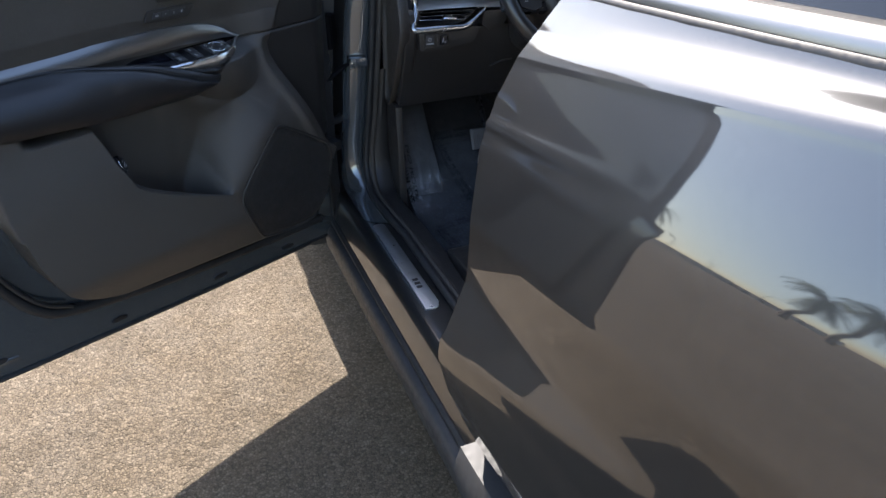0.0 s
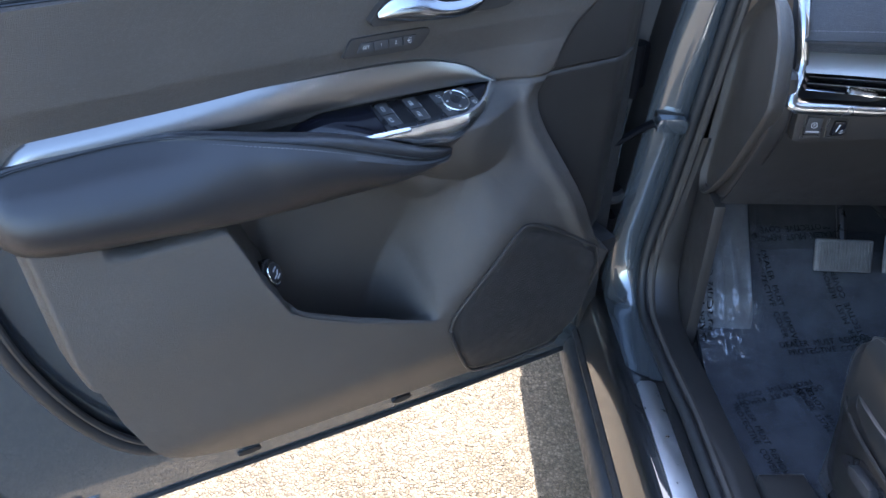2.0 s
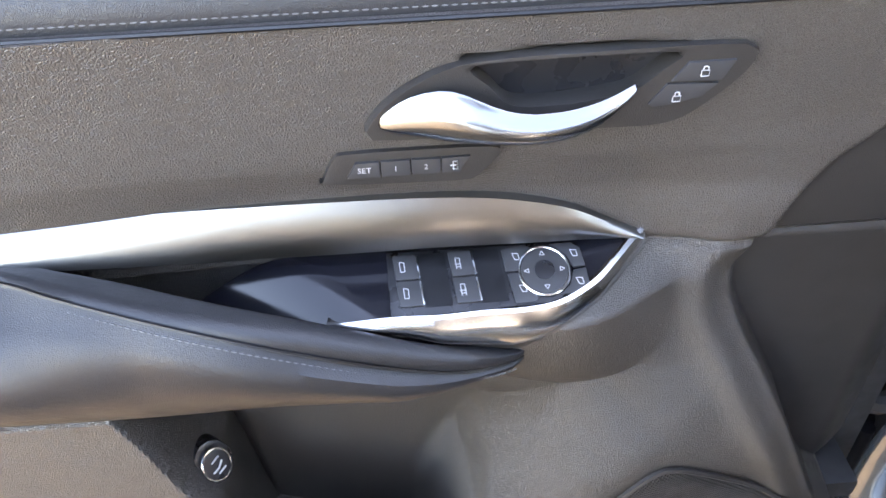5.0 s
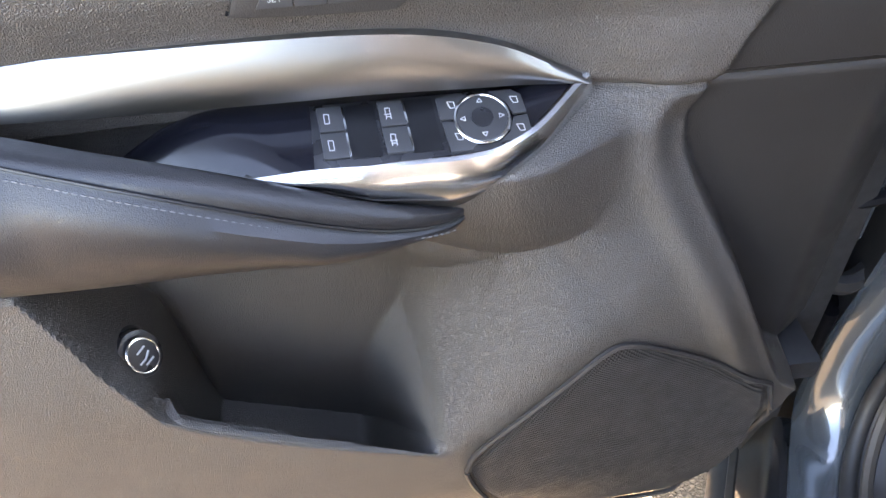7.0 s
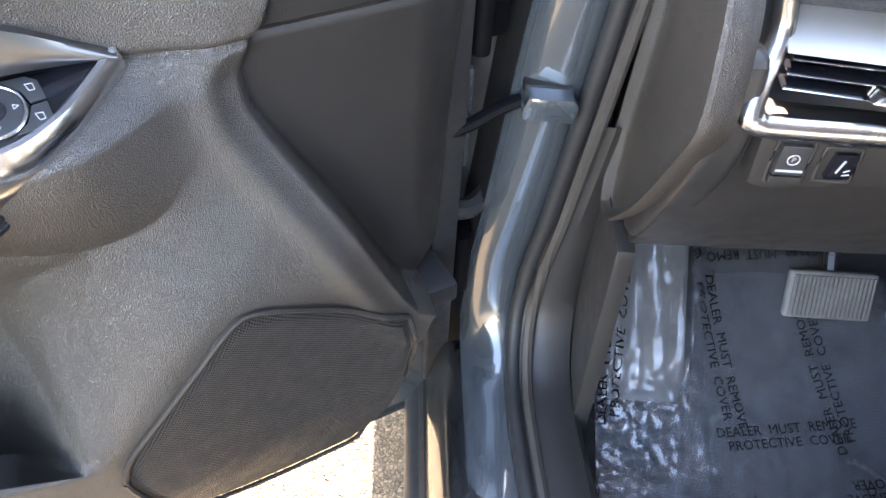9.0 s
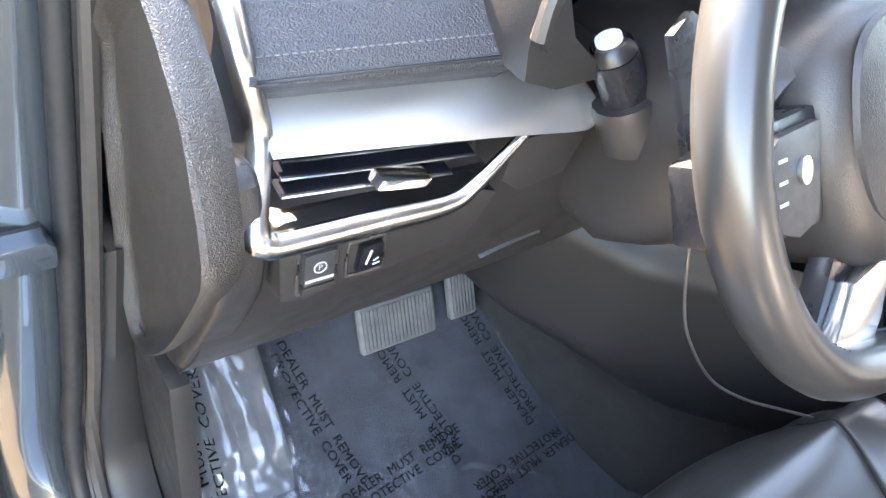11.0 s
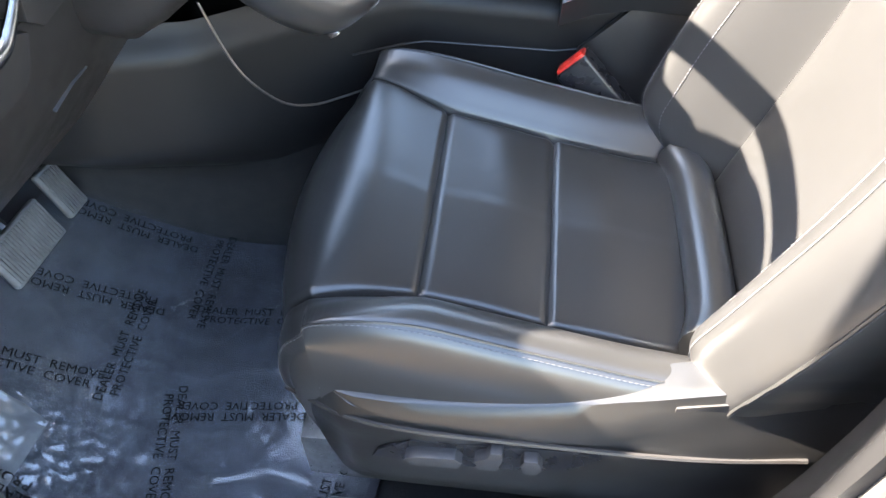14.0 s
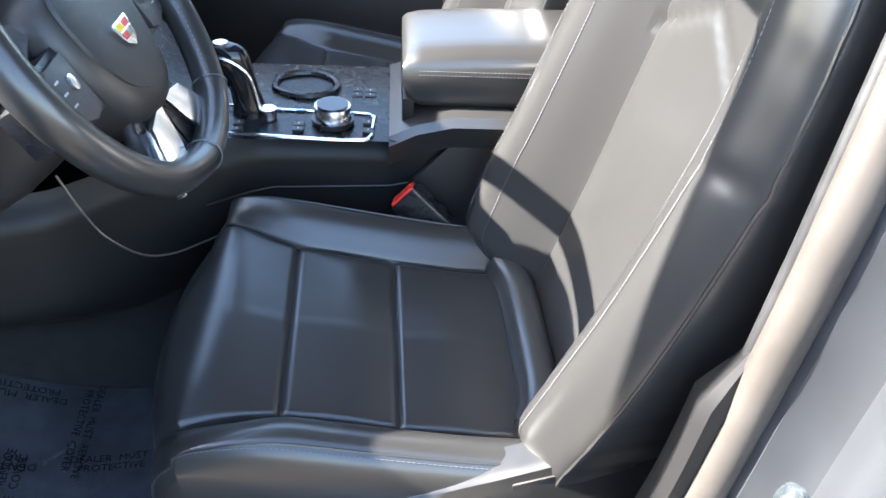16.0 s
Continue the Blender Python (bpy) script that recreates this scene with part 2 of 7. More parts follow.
BUTTON = material("dark grey button plastic", (0.034, 0.034, 0.036), 0.42, var=0.1, scale=20, grain=0.00006, grain_scale=1500)
MARK = material("white printed marks", (0.42, 0.425, 0.43), 0.5, var=0.05, scale=30)
THREAD = material("grey stitching thread", (0.11, 0.11, 0.115), 0.7, var=0.2, scale=80)
THREAD2 = material("dark grey thread", (0.12, 0.12, 0.13), 0.7, var=0.2, scale=80)
CARPET = material("black carpet", (0.033, 0.033, 0.034), 0.95, var=0.12, scale=40, grain=0.002, grain_scale=700, spec=0.1)
MATM = material("black rubber-backed floor mat", (0.040, 0.042, 0.048), 0.85, var=0.25, scale=25, grain=0.0015, grain_scale=500, spec=0.2)
# these two blacks also paint in the shade of recesses and openings
MATT_BLACK = material("matt black of print, hinges and a shaded gap", (0.003, 0.003, 0.004), 0.7, var=0.1, scale=30, spec=0.1)
JET = material("jet black of rubber, creases and shaded openings", (0.004, 0.004, 0.005), 0.4, var=0.1, scale=30)
RED = material("red plastic", (0.55, 0.03, 0.02), 0.35, var=0.05, scale=20)
YELLOW = material("yellow warning sticker", (0.75, 0.55, 0.02), 0.4, var=0.08, scale=20)
WHITE = material("white paper label", (0.75, 0.75, 0.74), 0.5, var=0.05, scale=20)
PEDAL = material("ribbed grey rubber", (0.12, 0.12, 0.12), 0.6, var=0.2, scale=40, grain=0.0003, grain_scale=500)
BARE = material("greased bare steel", (0.32, 0.31, 0.30), 0.4, metal=0.9, var=0.25, scale=30, rough_var=0.15)
HEAD = material("pale grey headliner", (0.45, 0.44, 0.42), 0.9, var=0.06, scale=20, grain=0.0004, grain_scale=700)
CLAD = material("unpainted black cladding", (0.03, 0.03, 0.031), 0.55, var=0.2, scale=10, grain=0.0003, grain_scale=600)
BARK = material("palm trunk bark", (0.16, 0.12, 0.09), 0.9, var=0.35, scale=3, grain=0.02, grain_scale=12)
FROND = material("palm leaf", (0.05, 0.085, 0.03), 0.6, var=0.35, scale=2)


def asphalt():
    mat = material("sun-bleached asphalt", (0.15, 0.124, 0.094), 0.9, var=0.18, scale=1.4, spec=0.25)
    nt = mat.node_tree
    b = nt.nodes["Principled BSDF"]
    co = nt.nodes.new("ShaderNodeTexCoord")
    v = nt.nodes.new("ShaderNodeTexVoronoi")
    v.inputs["Scale"].default_value = 140
    v.inputs["Randomness"].default_value = 1.0
    nt.links.new(co.outputs["Object"], v.inputs["Vector"])
    e = nt.nodes.new("ShaderNodeTexVoronoi")
    e.feature = "DISTANCE_TO_EDGE"
    e.inputs["Scale"].default_value = 140
    nt.links.new(co.outputs["Object"], e.inputs["Vector"])
    stone = nt.nodes.new("ShaderNodeValToRGB")
    el = stone.color_ramp.elements
    el[0].position, el[0].color = 0.0, (0.66, 0.61, 0.53, 1)
    el[1].position, el[1].color = 1.0, (1.26, 1.19, 1.08, 1)
    sep = nt.nodes.new("ShaderNodeSeparateColor")
    nt.links.new(v.outputs["Color"], sep.inputs[0])
    nt.links.new(sep.outputs[0], stone.inputs[0])
    gap = nt.nodes.new("ShaderNodeMapRange")
    gap.inputs["From Max"].default_value = 0.2
    gap.inputs["To Min"].default_value = 0.55
    nt.links.new(e.outputs["Distance"], gap.inputs["Value"])
    m1 = nt.nodes.new("ShaderNodeMix")
    m1.data_type, m1.blend_type = "RGBA", "MULTIPLY"
    m1.inputs[0].default_value = 1.0
    old = b.inputs["Base Color"].links[0].from_socket
    nt.links.new(old, m1.inputs[6])
    nt.links.new(stone.outputs[0], m1.inputs[7])
    m2 = nt.nodes.new("ShaderNodeMix")
    m2.data_type, m2.blend_type = "RGBA", "MULTIPLY"
    m2.inputs[0].default_value = 1.0
    nt.links.new(m1.outputs[2], m2.inputs[6])
    nt.links.new(gap.outputs[0], m2.inputs[7])
    nt.links.new(m2.outputs[2], b.inputs["Base Color"])
    h = nt.nodes.new("ShaderNodeMath")
    h.operation = "MULTIPLY"
    nt.links.new(gap.outputs[0], h.inputs[0])
    nt.links.new(sep.outputs[1], h.inputs[1])
    bump = nt.nodes.new("ShaderNodeBump")
    bump.inputs["Distance"].default_value = 0.008
    nt.links.new(h.outputs[0], bump.inputs["Height"])
    nt.links.new(bump.outputs[0], b.inputs["Normal"])
    return mat


def gloss_share(nt, normal=None):
    """Share of mirrored light on a thin clear sheet, the same from both sides."""
    lw = nt.nodes.new("ShaderNodeLayerWeight")
    lw.inputs["Blend"].default_value = 0.5
    if normal:
        nt.links.new(normal, lw.inputs["Normal"])
    p = nt.nodes.new("ShaderNodeMath")
    p.operation = "POWER"
    p.inputs[1].default_value = 5.0
    nt.links.new(lw.outputs["Facing"], p.inputs[0])
    m = nt.nodes.new("ShaderNodeMath")
    m.operation = "MULTIPLY_ADD"
    m.inputs[1].default_value, m.inputs[2].default_value = 0.90, 0.09
    nt.links.new(p.outputs[0], m.inputs[0])
    return m.outputs[0]


def glass(name, color, rough=0.0, alpha=0.15):
    mat = bpy.data.materials.new(name)
    mat.use_nodes = True
    nt = mat.node_tree
    out = nt.nodes["Material Output"]
    nt.nodes.remove(nt.nodes["Principled BSDF"])
    tr = nt.nodes.new("ShaderNodeBsdfTransparent")
    tr.inputs[0].default_value = (*color, 1)
    gl = nt.nodes.new("ShaderNodeBsdfGlossy")
    gl.inputs["Roughness"].default_value = rough
    mix = nt.nodes.new("ShaderNodeMixShader")
    nt.links.new(gloss_share(nt), mix.inputs[0])
    nt.links.new(tr.outputs[0], mix.inputs[1])
    nt.links.new(gl.outputs[0], mix.inputs[2])
    nt.links.new(mix.outputs[0], out.inputs[0])
    return mat


ASPHALT = asphalt()
GLASS = glass("clear window glass", (0.93, 0.96, 0.95))
TINT = glass("dark tinted glass", (0.06, 0.065, 0.07))


def film_material():
    """Thin, slightly milky protective film with crinkles."""
    mat = bpy.data.materials.new("clear plastic film")
    mat.use_nodes = True
    nt = mat.node_tree
    out, b = nt.nodes["Material Output"], nt.nodes["Principled BSDF"]
    b.inputs["Base Color"].default_value = (0.62, 0.65, 0.72, 1)
    b.inputs["Roughness"].default_value = 0.2
    tr = nt.nodes.new("ShaderNodeBsdfTransparent")
    tr.inputs[0].default_value = (0.95, 0.96, 0.98, 1)
    co = nt.nodes.new("ShaderNodeTexCoord")
    n = nt.nodes.new("ShaderNodeTexNoise")
    n.inputs["Scale"].default_value = 11
    n.inputs["Detail"].default_value = 4
    n.inputs["Distortion"].default_value = 1.5
    nt.links.new(co.outputs["Object"], n.inputs["Vector"])
    bump = nt.nodes.new("ShaderNodeBump")
    bump.inputs["Distance"].default_value = 0.004
    bump.inputs["Strength"].default_value = 0.15
    nt.links.new(n.outputs["Fac"], bump.inputs["Height"])
    nt.links.new(bump.outputs[0], b.inputs["Normal"])
    haze = nt.nodes.new("ShaderNodeMapRange")
    haze.inputs["From Min"].default_value, haze.inputs["From Max"].default_value = 0.3, 0.7
    haze.inputs["To Min"].default_value, haze.inputs["To Max"].default_value = 0.045, 0.08
    nt.links.new(n.outputs["Fac"], haze.inputs["Value"])
    gl = nt.nodes.new("ShaderNodeBsdfGlossy")
    gl.inputs["Roughness"].default_value = 0.15
    nt.links.new(bump.outputs[0], gl.inputs["Normal"])
    milky = nt.nodes.new("ShaderNodeMixShader")
    nt.links.new(haze.outputs[0], milky.inputs[0])
    nt.links.new(tr.outputs[0], milky.inputs[1])
    nt.links.new(b.outputs[0], milky.inputs[2])
    mix = nt.nodes.new("ShaderNodeMixShader")
    nt.links.new(gloss_share(nt, bump.outputs[0]), mix.inputs[0])
    nt.links.new(milky.outputs[0], mix.inputs[1])
    nt.links.new(gl.outputs[0], mix.inputs[2])
    nt.links.new(mix.outputs[0], out.inputs[0])
    return mat


FILM = film_material()


def mesh_material():
    """Speaker cloth: fine perforation relief."""
    mat = material("perforated speaker mesh", (0.02, 0.02, 0.021), 0.5, var=0.1, scale=10)
    nt = mat.node_tree
    co = nt.nodes.new("ShaderNodeTexCoord")
    mp = nt.nodes.new("ShaderNodeMapping")
    mp.inputs["Rotation"].default_value = (0, radians(35), 0)
    mp.inputs["Scale"].default_value = (1, 0, 1)
    nt.links.new(co.outputs["Object"], mp.inputs[0])
    v = nt.nodes.new("ShaderNodeTexVoronoi")
    v.inputs["Scale"].default_value = 420
    v.inputs["Randomness"].default_value = 0.0
    nt.links.new(mp.outputs[0], v.inputs["Vector"])
    r = nt.nodes.new("ShaderNodeMapRange")
    r.inputs["From Min"].default_value, r.inputs["From Max"].default_value = 0.25, 0.5
    nt.links.new(v.outputs["Distance"], r.inputs["Value"])
    bump = nt.nodes.new("ShaderNodeBump")
    bump.inputs["Distance"].default_value = 0.002
    nt.links.new(r.outputs[0], bump.inputs["Height"])
    b = nt.nodes["Principled BSDF"]
    nt.links.new(bump.outputs[0], b.inputs["Normal"])
    dots = nt.nodes.new("ShaderNodeMix")
    dots.data_type = "RGBA"
    dots.inputs[6].default_value = (0.006, 0.006, 0.006, 1)
    dots.inputs[7].default_value = (0.045, 0.040, 0.037, 1)
    nt.links.new(r.outputs[0], dots.inputs[0])
    nt.links.new(dots.outputs[2], b.inputs["Base Color"])
    return mat


MESH = mesh_material()


# ---- ground and distance ----
def ground():
    bm = bmesh.new()
    r = [0, 2, 6, 20, 80, 400, 3000]
    rings = [[bm.verts.new((q * math.cos(a), 1.5 + q * math.sin(a), 0.0)) for a in [k * math.pi / 24 for k in range(48)]] for q in r[1:]]
    c = bm.verts.new((0, 1.5, 0))
    for i in range(48):
        j = (i + 1) % 48
        bm.faces.new((c, rings[0][i], rings[0][j]))
        for a, b in zip(rings, rings[1:]):
            bm.faces.new((a[i], b[i], b[j], a[j]))
    return tagged(part("ground", bm, ASPHALT), "sun-bleached beige asphalt with coarse aggregate", "ground", kind="structure")


ground()


# ---- car body around the door opening ----
def curve2(points, per=6):
    return [(p.x, p.y) for p in spline([(a, b, 0) for a, b in points], per, True)]


# the cabin stands a few degrees askew to the dashboard
CABIN = Matrix.Translation((0.865, 1.520, 0.626)) @ Matrix.Rotation(radians(5.0), 4, "Z") @ Matrix.Rotation(radians(-4.5), 4, "X") @ Matrix.Diagonal((0.87, 1.0, 1.0, 1.0)) @ Matrix.Translation((-0.864, -1.517, -0.616))
HINGE = Vector((0.49, 2.03, 0.0))
U = Vector((-0.8556, -0.5176, 0.0))
DOOR = Matrix.Translation(HINGE) @ Matrix(((U.x, -U.y, 0), (U.y, U.x, 0), (0, 0, 1))).to_4x4()

body = empty("car_body", Matrix.Identity(4), "dark grey metallic car body around an open front door", "car", kind="structure")


FLANK = Matrix.Translation((0.540, 1.770, 0.0)) @ Matrix.Rotation(radians(4.2), 4, "Z") @ Matrix.Translation((-0.548, -1.796, 0.0))


def extrude_y(profile, y0, y1, name, mat, label="", closed=True, per=1, m=None):
    rings = []
    k = max(1, per)
    for j in range(k + 1):
        y = y0 + (y1 - y0) * j / k
        rings.append([m @ Vector((x, y, z)) if m else Vector((x, y, z)) for x, z in profile])
    return part(name, loft(rings, cap=closed, wrap=closed), mat, body, label)


# rocker: painted step, groove and cladding below it
extrude_y([(0.655, 0.30), (0.655, 0.372), (0.62, 0.377), (0.535, 0.377), (0.522, 0.372), (0.513, 0.355), (0.503, 0.32), (0.499, 0.303), (0.52, 0.30)], -0.6, 2.04, "rocker_panel", PAINT, per=4, m=FLANK)
extrude_y([(0.52, 0.300), (0.497, 0.299), (0.490, 0.292), (0.491, 0.280), (0.52, 0.278)], -0.6, 2.05, "rocker_seal", RUBBER, "black rubber rocker seal", m=FLANK)
extrude_y([(0.55, 0.277), (0.484, 0.277), (0.476, 0.270), (0.472, 0.255), (0.478, 0.20), (0.50, 0.165), (0.60, 0.16)], -0.6, 2.06, "rocker_cladding", CLAD, "black plastic rocker cladding", m=FLANK)
extrude_y([(0.60, 0.15), (2.2, 0.15), (2.2, 0.195), (0.60, 0.195)], -0.8, 2.45, "floor_pan", CLAD)


def opening_path():
    """The rear edge of the hinge pillar down to the sill, in (y, z), with the inner and outer x."""
    inner = spline([(0.642, 1.995, 1.20), (0.626, 2.010, 1.0), (0.614, 2.020, 0.85), (0.601, 2.026, 0.70), (0.589, 2.030, 0.58), (0.578, 2.030, 0.50), (0.572, 2.015, 0.43), (0.571, 1.965, 0.388), (0.576, 1.89, 0.380), (0.590, 1.78, 0.378)], 7)
    outer = spline([(0.602, 2.030, 1.20), (0.574, 2.040, 1.0), (0.553, 2.041, 0.85), (0.539, 2.041, 0.70), (0.528, 2.041, 0.58), (0.519, 2.041, 0.50), (0.515, 2.040, 0.43), (0.515, 2.030, 0.386), (0.520, 1.95, 0.378), (0.530, 1.82, 0.377)], 7)
    return inner, outer


inner, outer = opening_path()
rings = []
for a, b in zip(inner, outer):
    mid = (a + b) / 2 + Vector((-0.002, -0.008, 0.002))
    q1, q2 = a.lerp(mid, 0.5) + Vector((-0.001, -0.004, 0.001)), mid.lerp(b, 0.5) + Vector((-0.002, -0.005, 0.001))
    rings.append([a + Vector((0.05, 0.12, -0.01)), a + Vector((0.012, 0.012, 0)), a, q1, mid, q2, b])
part("hinge_pillar", loft(rings, cap=False, wrap=False), JAMB, body, "grey-blue metallic hinge pillar jamb")
# black sheet from the pillar's outer edge, colouring in the shade of the gap
part("hinge_cavity", loft([[b, b + Vector((-0.003, 0.006, 0)), b + Vector((-0.008, 0.03, 0)), b + Vector((-0.03, 0.08, 0)), b + Vector((-0.09, 0.14, 0))] for b in outer[:48]], cap=False, wrap=False), PADC, body, "black sheet for the shaded hinge gap")
# fender and bulkhead in front of the pillar
part("front_fender", prism([(2.065, 0.20), (2.065, 1.02), (2.2, 1.03), (3.3, 0.95), (3.55, 0.75), (3.55, 0.3), (3.3, 0.2), (3.3, 0.4), (3.1, 0.66), (2.85, 0.7), (2.6, 0.6), (2.48, 0.35), (2.45, 0.2)], 0.412, 0.48, "x", 0.015, 2, Matrix.Translation((0.413, 2.065, 0.0)) @ Matrix.Rotation(radians(4.2), 4, "Z") @ Matrix.Translation((-0.436, -2.065, 0.0))), PAINT, body)
part("front_fender", prism([(2.065, 0.20), (2.065, 1.02), (2.2, 1.03), (3.3, 0.95), (3.55, 0.75), (3.55, 0.3), (3.3, 0.2)], 2.26, 2.32, "x", 0.015), PAINT, body)
part("bonnet", grid(lambda u, v: (0.5 + 1.78 * u, 2.45 + 1.1 * v, 1.05 - 0.22 * v * v + 0.03 * math.sin(math.pi * u)), 16, 10), PAINT, body)
# unseen block, made wide to close the slit where sun slipped past the fender
part("inner_fender", box((0.44, 2.12, 0.17), (0.64, 2.46, 1.0), 0.01, 2, FLANK), CLAD, body, "unseen black block behind the fender that stops stray sun")
# unseen block added so that no sun leaks through the front wheel arch
part("wheel_housing", box((0.40, 2.44, 0.14), (0.72, 3.40, 0.92), 0.03), CLAD, body, "unseen black block that stops sun through the wheel arch")
part("bulkhead", box((0.56, 2.40, 0.19), (2.25, 2.45, 1.03), 0.01), CLAD, body)
part("engine_bay", box((0.6, 2.5, 0.25), (2.2, 3.5, 0.80), 0.05), CLAD, body)

# weatherstrip that runs round the opening
seal = [p + Vector((0.010, -0.006, 0.004)) for p in inner] + [Vector((0.604 + 0.07 * (1.76 - y), y, 0.386)) for y in (1.70, 1.6, 1.5, 1.4, 1.33)]
part("weatherstrip", tube(seal, 0.0095, 10), RUBBER, body, "black rubber door weatherstrip")
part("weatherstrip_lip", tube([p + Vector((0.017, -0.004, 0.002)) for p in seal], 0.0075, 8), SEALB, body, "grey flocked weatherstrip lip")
part("weatherstrip_fold", tube([p + Vector((0.0095, -0.004, 0.001)) for p in seal], 0.003, 6), JET, body)
# kick panel and inner sill trim
kick = [p + Vector((0.034, -0.004, 0.0)) for p in inner[20:]]
rings = []
for p in kick + [Vector((0.64, y, 0.379)) for y in (1.6, 1.4, 1.2)]:
    t = smoothstep(0.62, 0.40, p.z)
    w = 0.028 + 0.02 * t
    rings.append([p + Vector((-0.01, 0.02, -0.012)), p, p + Vector((w * 0.4, -0.004, 0.003)), p + Vector((w, 0.004, -0.004)), p + Vector((w + 0.012, 0.02, -0.03)), p + Vector((w + 0.016, 0.05, -0.10 - 0.06 * t))])
part("sill_trim", loft(rings, cap=False, wrap=False), HARD, body, "charcoal plastic inner sill trim")
part("kick_panel", prism([(1.90, 0.20), (1.93, 0.64), (2.40, 0.66), (2.40, 0.20)], 0.655, 0.675, "x", 0.006), HARD, body)
part("carpet", grid(lambda u, v: (0.68 + 0.74 * u, 1.02 + 1.38 * v, 0.305 + 0.30 * smoothstep(0.60, 1.0, v) + 0.06 * smoothstep(0.88, 1.0, u) + 0.004 * noise.noise((u * 9, v * 20, 0))), 40, 60), CARPET, body, "black floor carpet")

# broad inner sill cover in two lengths
for y0, y1 in ((1.05, 1.353), (1.357, 1.615)):
    part("sill_cover", box((0.668, y0, 0.335), (0.752, y1, 0.386), 0.009, 3, CABIN), HARD, body, "charcoal plastic sill cover")
# scuff plate with its two tapered ends
plate = [(0.546, 1.384), (0.549, 1.796), (0.556, 1.803), (0.574, 1.803), (0.582, 1.796), (0.585, 1.404), (0.578, 1.386), (0.568, 1.381)]
scuff = tagged(part("scuff_plate", prism(plate, 0.3775, 0.3815, "z", 0.0012, 2, FLANK), STEEL), "brushed steel scuff plate on the door sill", "scuff plate")
for j in range(3):
    part("logo_bar", box((0.558, 1.47 + 0.016 * j, 0.3815), (0.572, 1.480 + 0.016 * j, 0.3820), 0.0, 2, FLANK), BUTTON, scuff, "engraved plain bar")

# pillars, roof and glass that shade the cabin
for side, sx in ((0.0, 1), (2.78, -1)):
    def X(x):
        return side + sx * x
    a = spline([(X(0.57), 2.46, 1.05), (X(0.63), 2.22, 1.18), (X(0.712), 1.90, 1.34), (X(0.785), 1.64, 1.46)], 6)
    part("windscreen_pillar", tube(a, 0.034, 10, 0.8), PAINT, body)
    r = spline([(X(0.785), 1.64, 1.46), (X(0.81), 1.3, 1.54), (X(0.83), 0.9, 1.575), (X(0.83), 0.2, 1.58), (X(0.82), -0.6, 1.53), (X(0.74), -1.3, 1.35)], 6)
    part("roof_rail", tube(r, 0.045, 10, 0.8), PAINT, body)
    part("rear_pillar", tube(spline([(X(0.74), -1.3, 1.35), (X(0.62), -1.6, 1.05)], 4), 0.07, 8), PAINT, body)
part("roof", grid(lambda u, v: (0.80 + 1.18 * u, 1.68 - 2.98 * v, 1.45 + 0.14 * math.sin(math.pi * (0.1 + 0.8 * v)) + 0.03 * math.sin(math.pi * u)), 14, 20), PAINT, body)
part("headliner", grid(lambda u, v: (0.80 + 1.18 * u, 1.66 - 2.94 * v, 1.42 + 0.13 * math.sin(math.pi * (0.1 + 0.8 * v)) + 0.03 * math.sin(math.pi * u)), 14, 20), HEAD, body)
part("header_trim", box((0.82, 1.52, 1.452), (1.96, 1.66, 1.50), 0.02), HEAD, body)
ws = part("windscreen", grid(lambda u, v: (0.57 + 0.18 * v + (1.64 - 0.36 * v) * u, 2.46 - 0.80 * v + 0.10 * math.sin(math.pi * u) * (1 - v), 1.05 + 0.40 * v), 12, 8), GLASS, body)
ws.visible_shadow = False
# far side of the cabin
far = empty("passenger_door", Matrix.Identity(4), "closed black-trimmed passenger door", "car door")
part("door_panel", grid(lambda u, v: (2.20 - 0.06 * math.sin(math.pi * v) + 0.02 * math.sin(9 * v), 0.95 + 1.15 * u, 0.30 + 0.80 * v), 16, 24), SOFT, far)
part("armrest", prism([(1.0, 0.80), (1.05, 0.88), (1.6, 0.92), (1.9, 0.88), (1.85, 0.82), (1.4, 0.78)], 2.08, 2.19, "x", 0.02), LEATHER, far)
part("trim_strip", prism([(1.0, 0.90), (1.6, 0.945), (1.95, 0.90), (1.6, 0.92)], 2.115, 2.15, "x", 0.004), ALU, far)
part("outer_skin", box((2.24, 0.93, 0.30), (2.30, 2.10, 1.10), 0.02), PAINT, far)
pg = part("side_window", grid(lambda u, v: (2.22 - 0.20 * v, 0.95 + 1.25 * u * (1 - 0.45 * v), 1.10 + 0.42 * v), 4, 4), GLASS, far)
pg.visible_shadow = False
part("rear_body_side", box((2.20, -1.4, 0.25), (2.30, 0.92, 1.10), 0.03), PAINT, body)
part("tailgate", box((0.55, -1.65, 0.3), (2.25, -1.5, 1.05), 0.03), PAINT, body)
part("rear_glass", grid(lambda u, v: (0.66 + 1.46 * u, -1.58 + 0.28 * v, 1.05 + 0.33 * v), 4, 3), TINT, body)
part("rear_side_glass", grid(lambda u, v: (2.20 - 0.20 * v, -1.4 + 2.3 * u, 1.10 + 0.42 * v), 4, 3), TINT, body)
part("rear_shelf", box((0.62, -1.5, 0.6), (2.2, -0.35, 0.72), 0.03), CARPET, body)

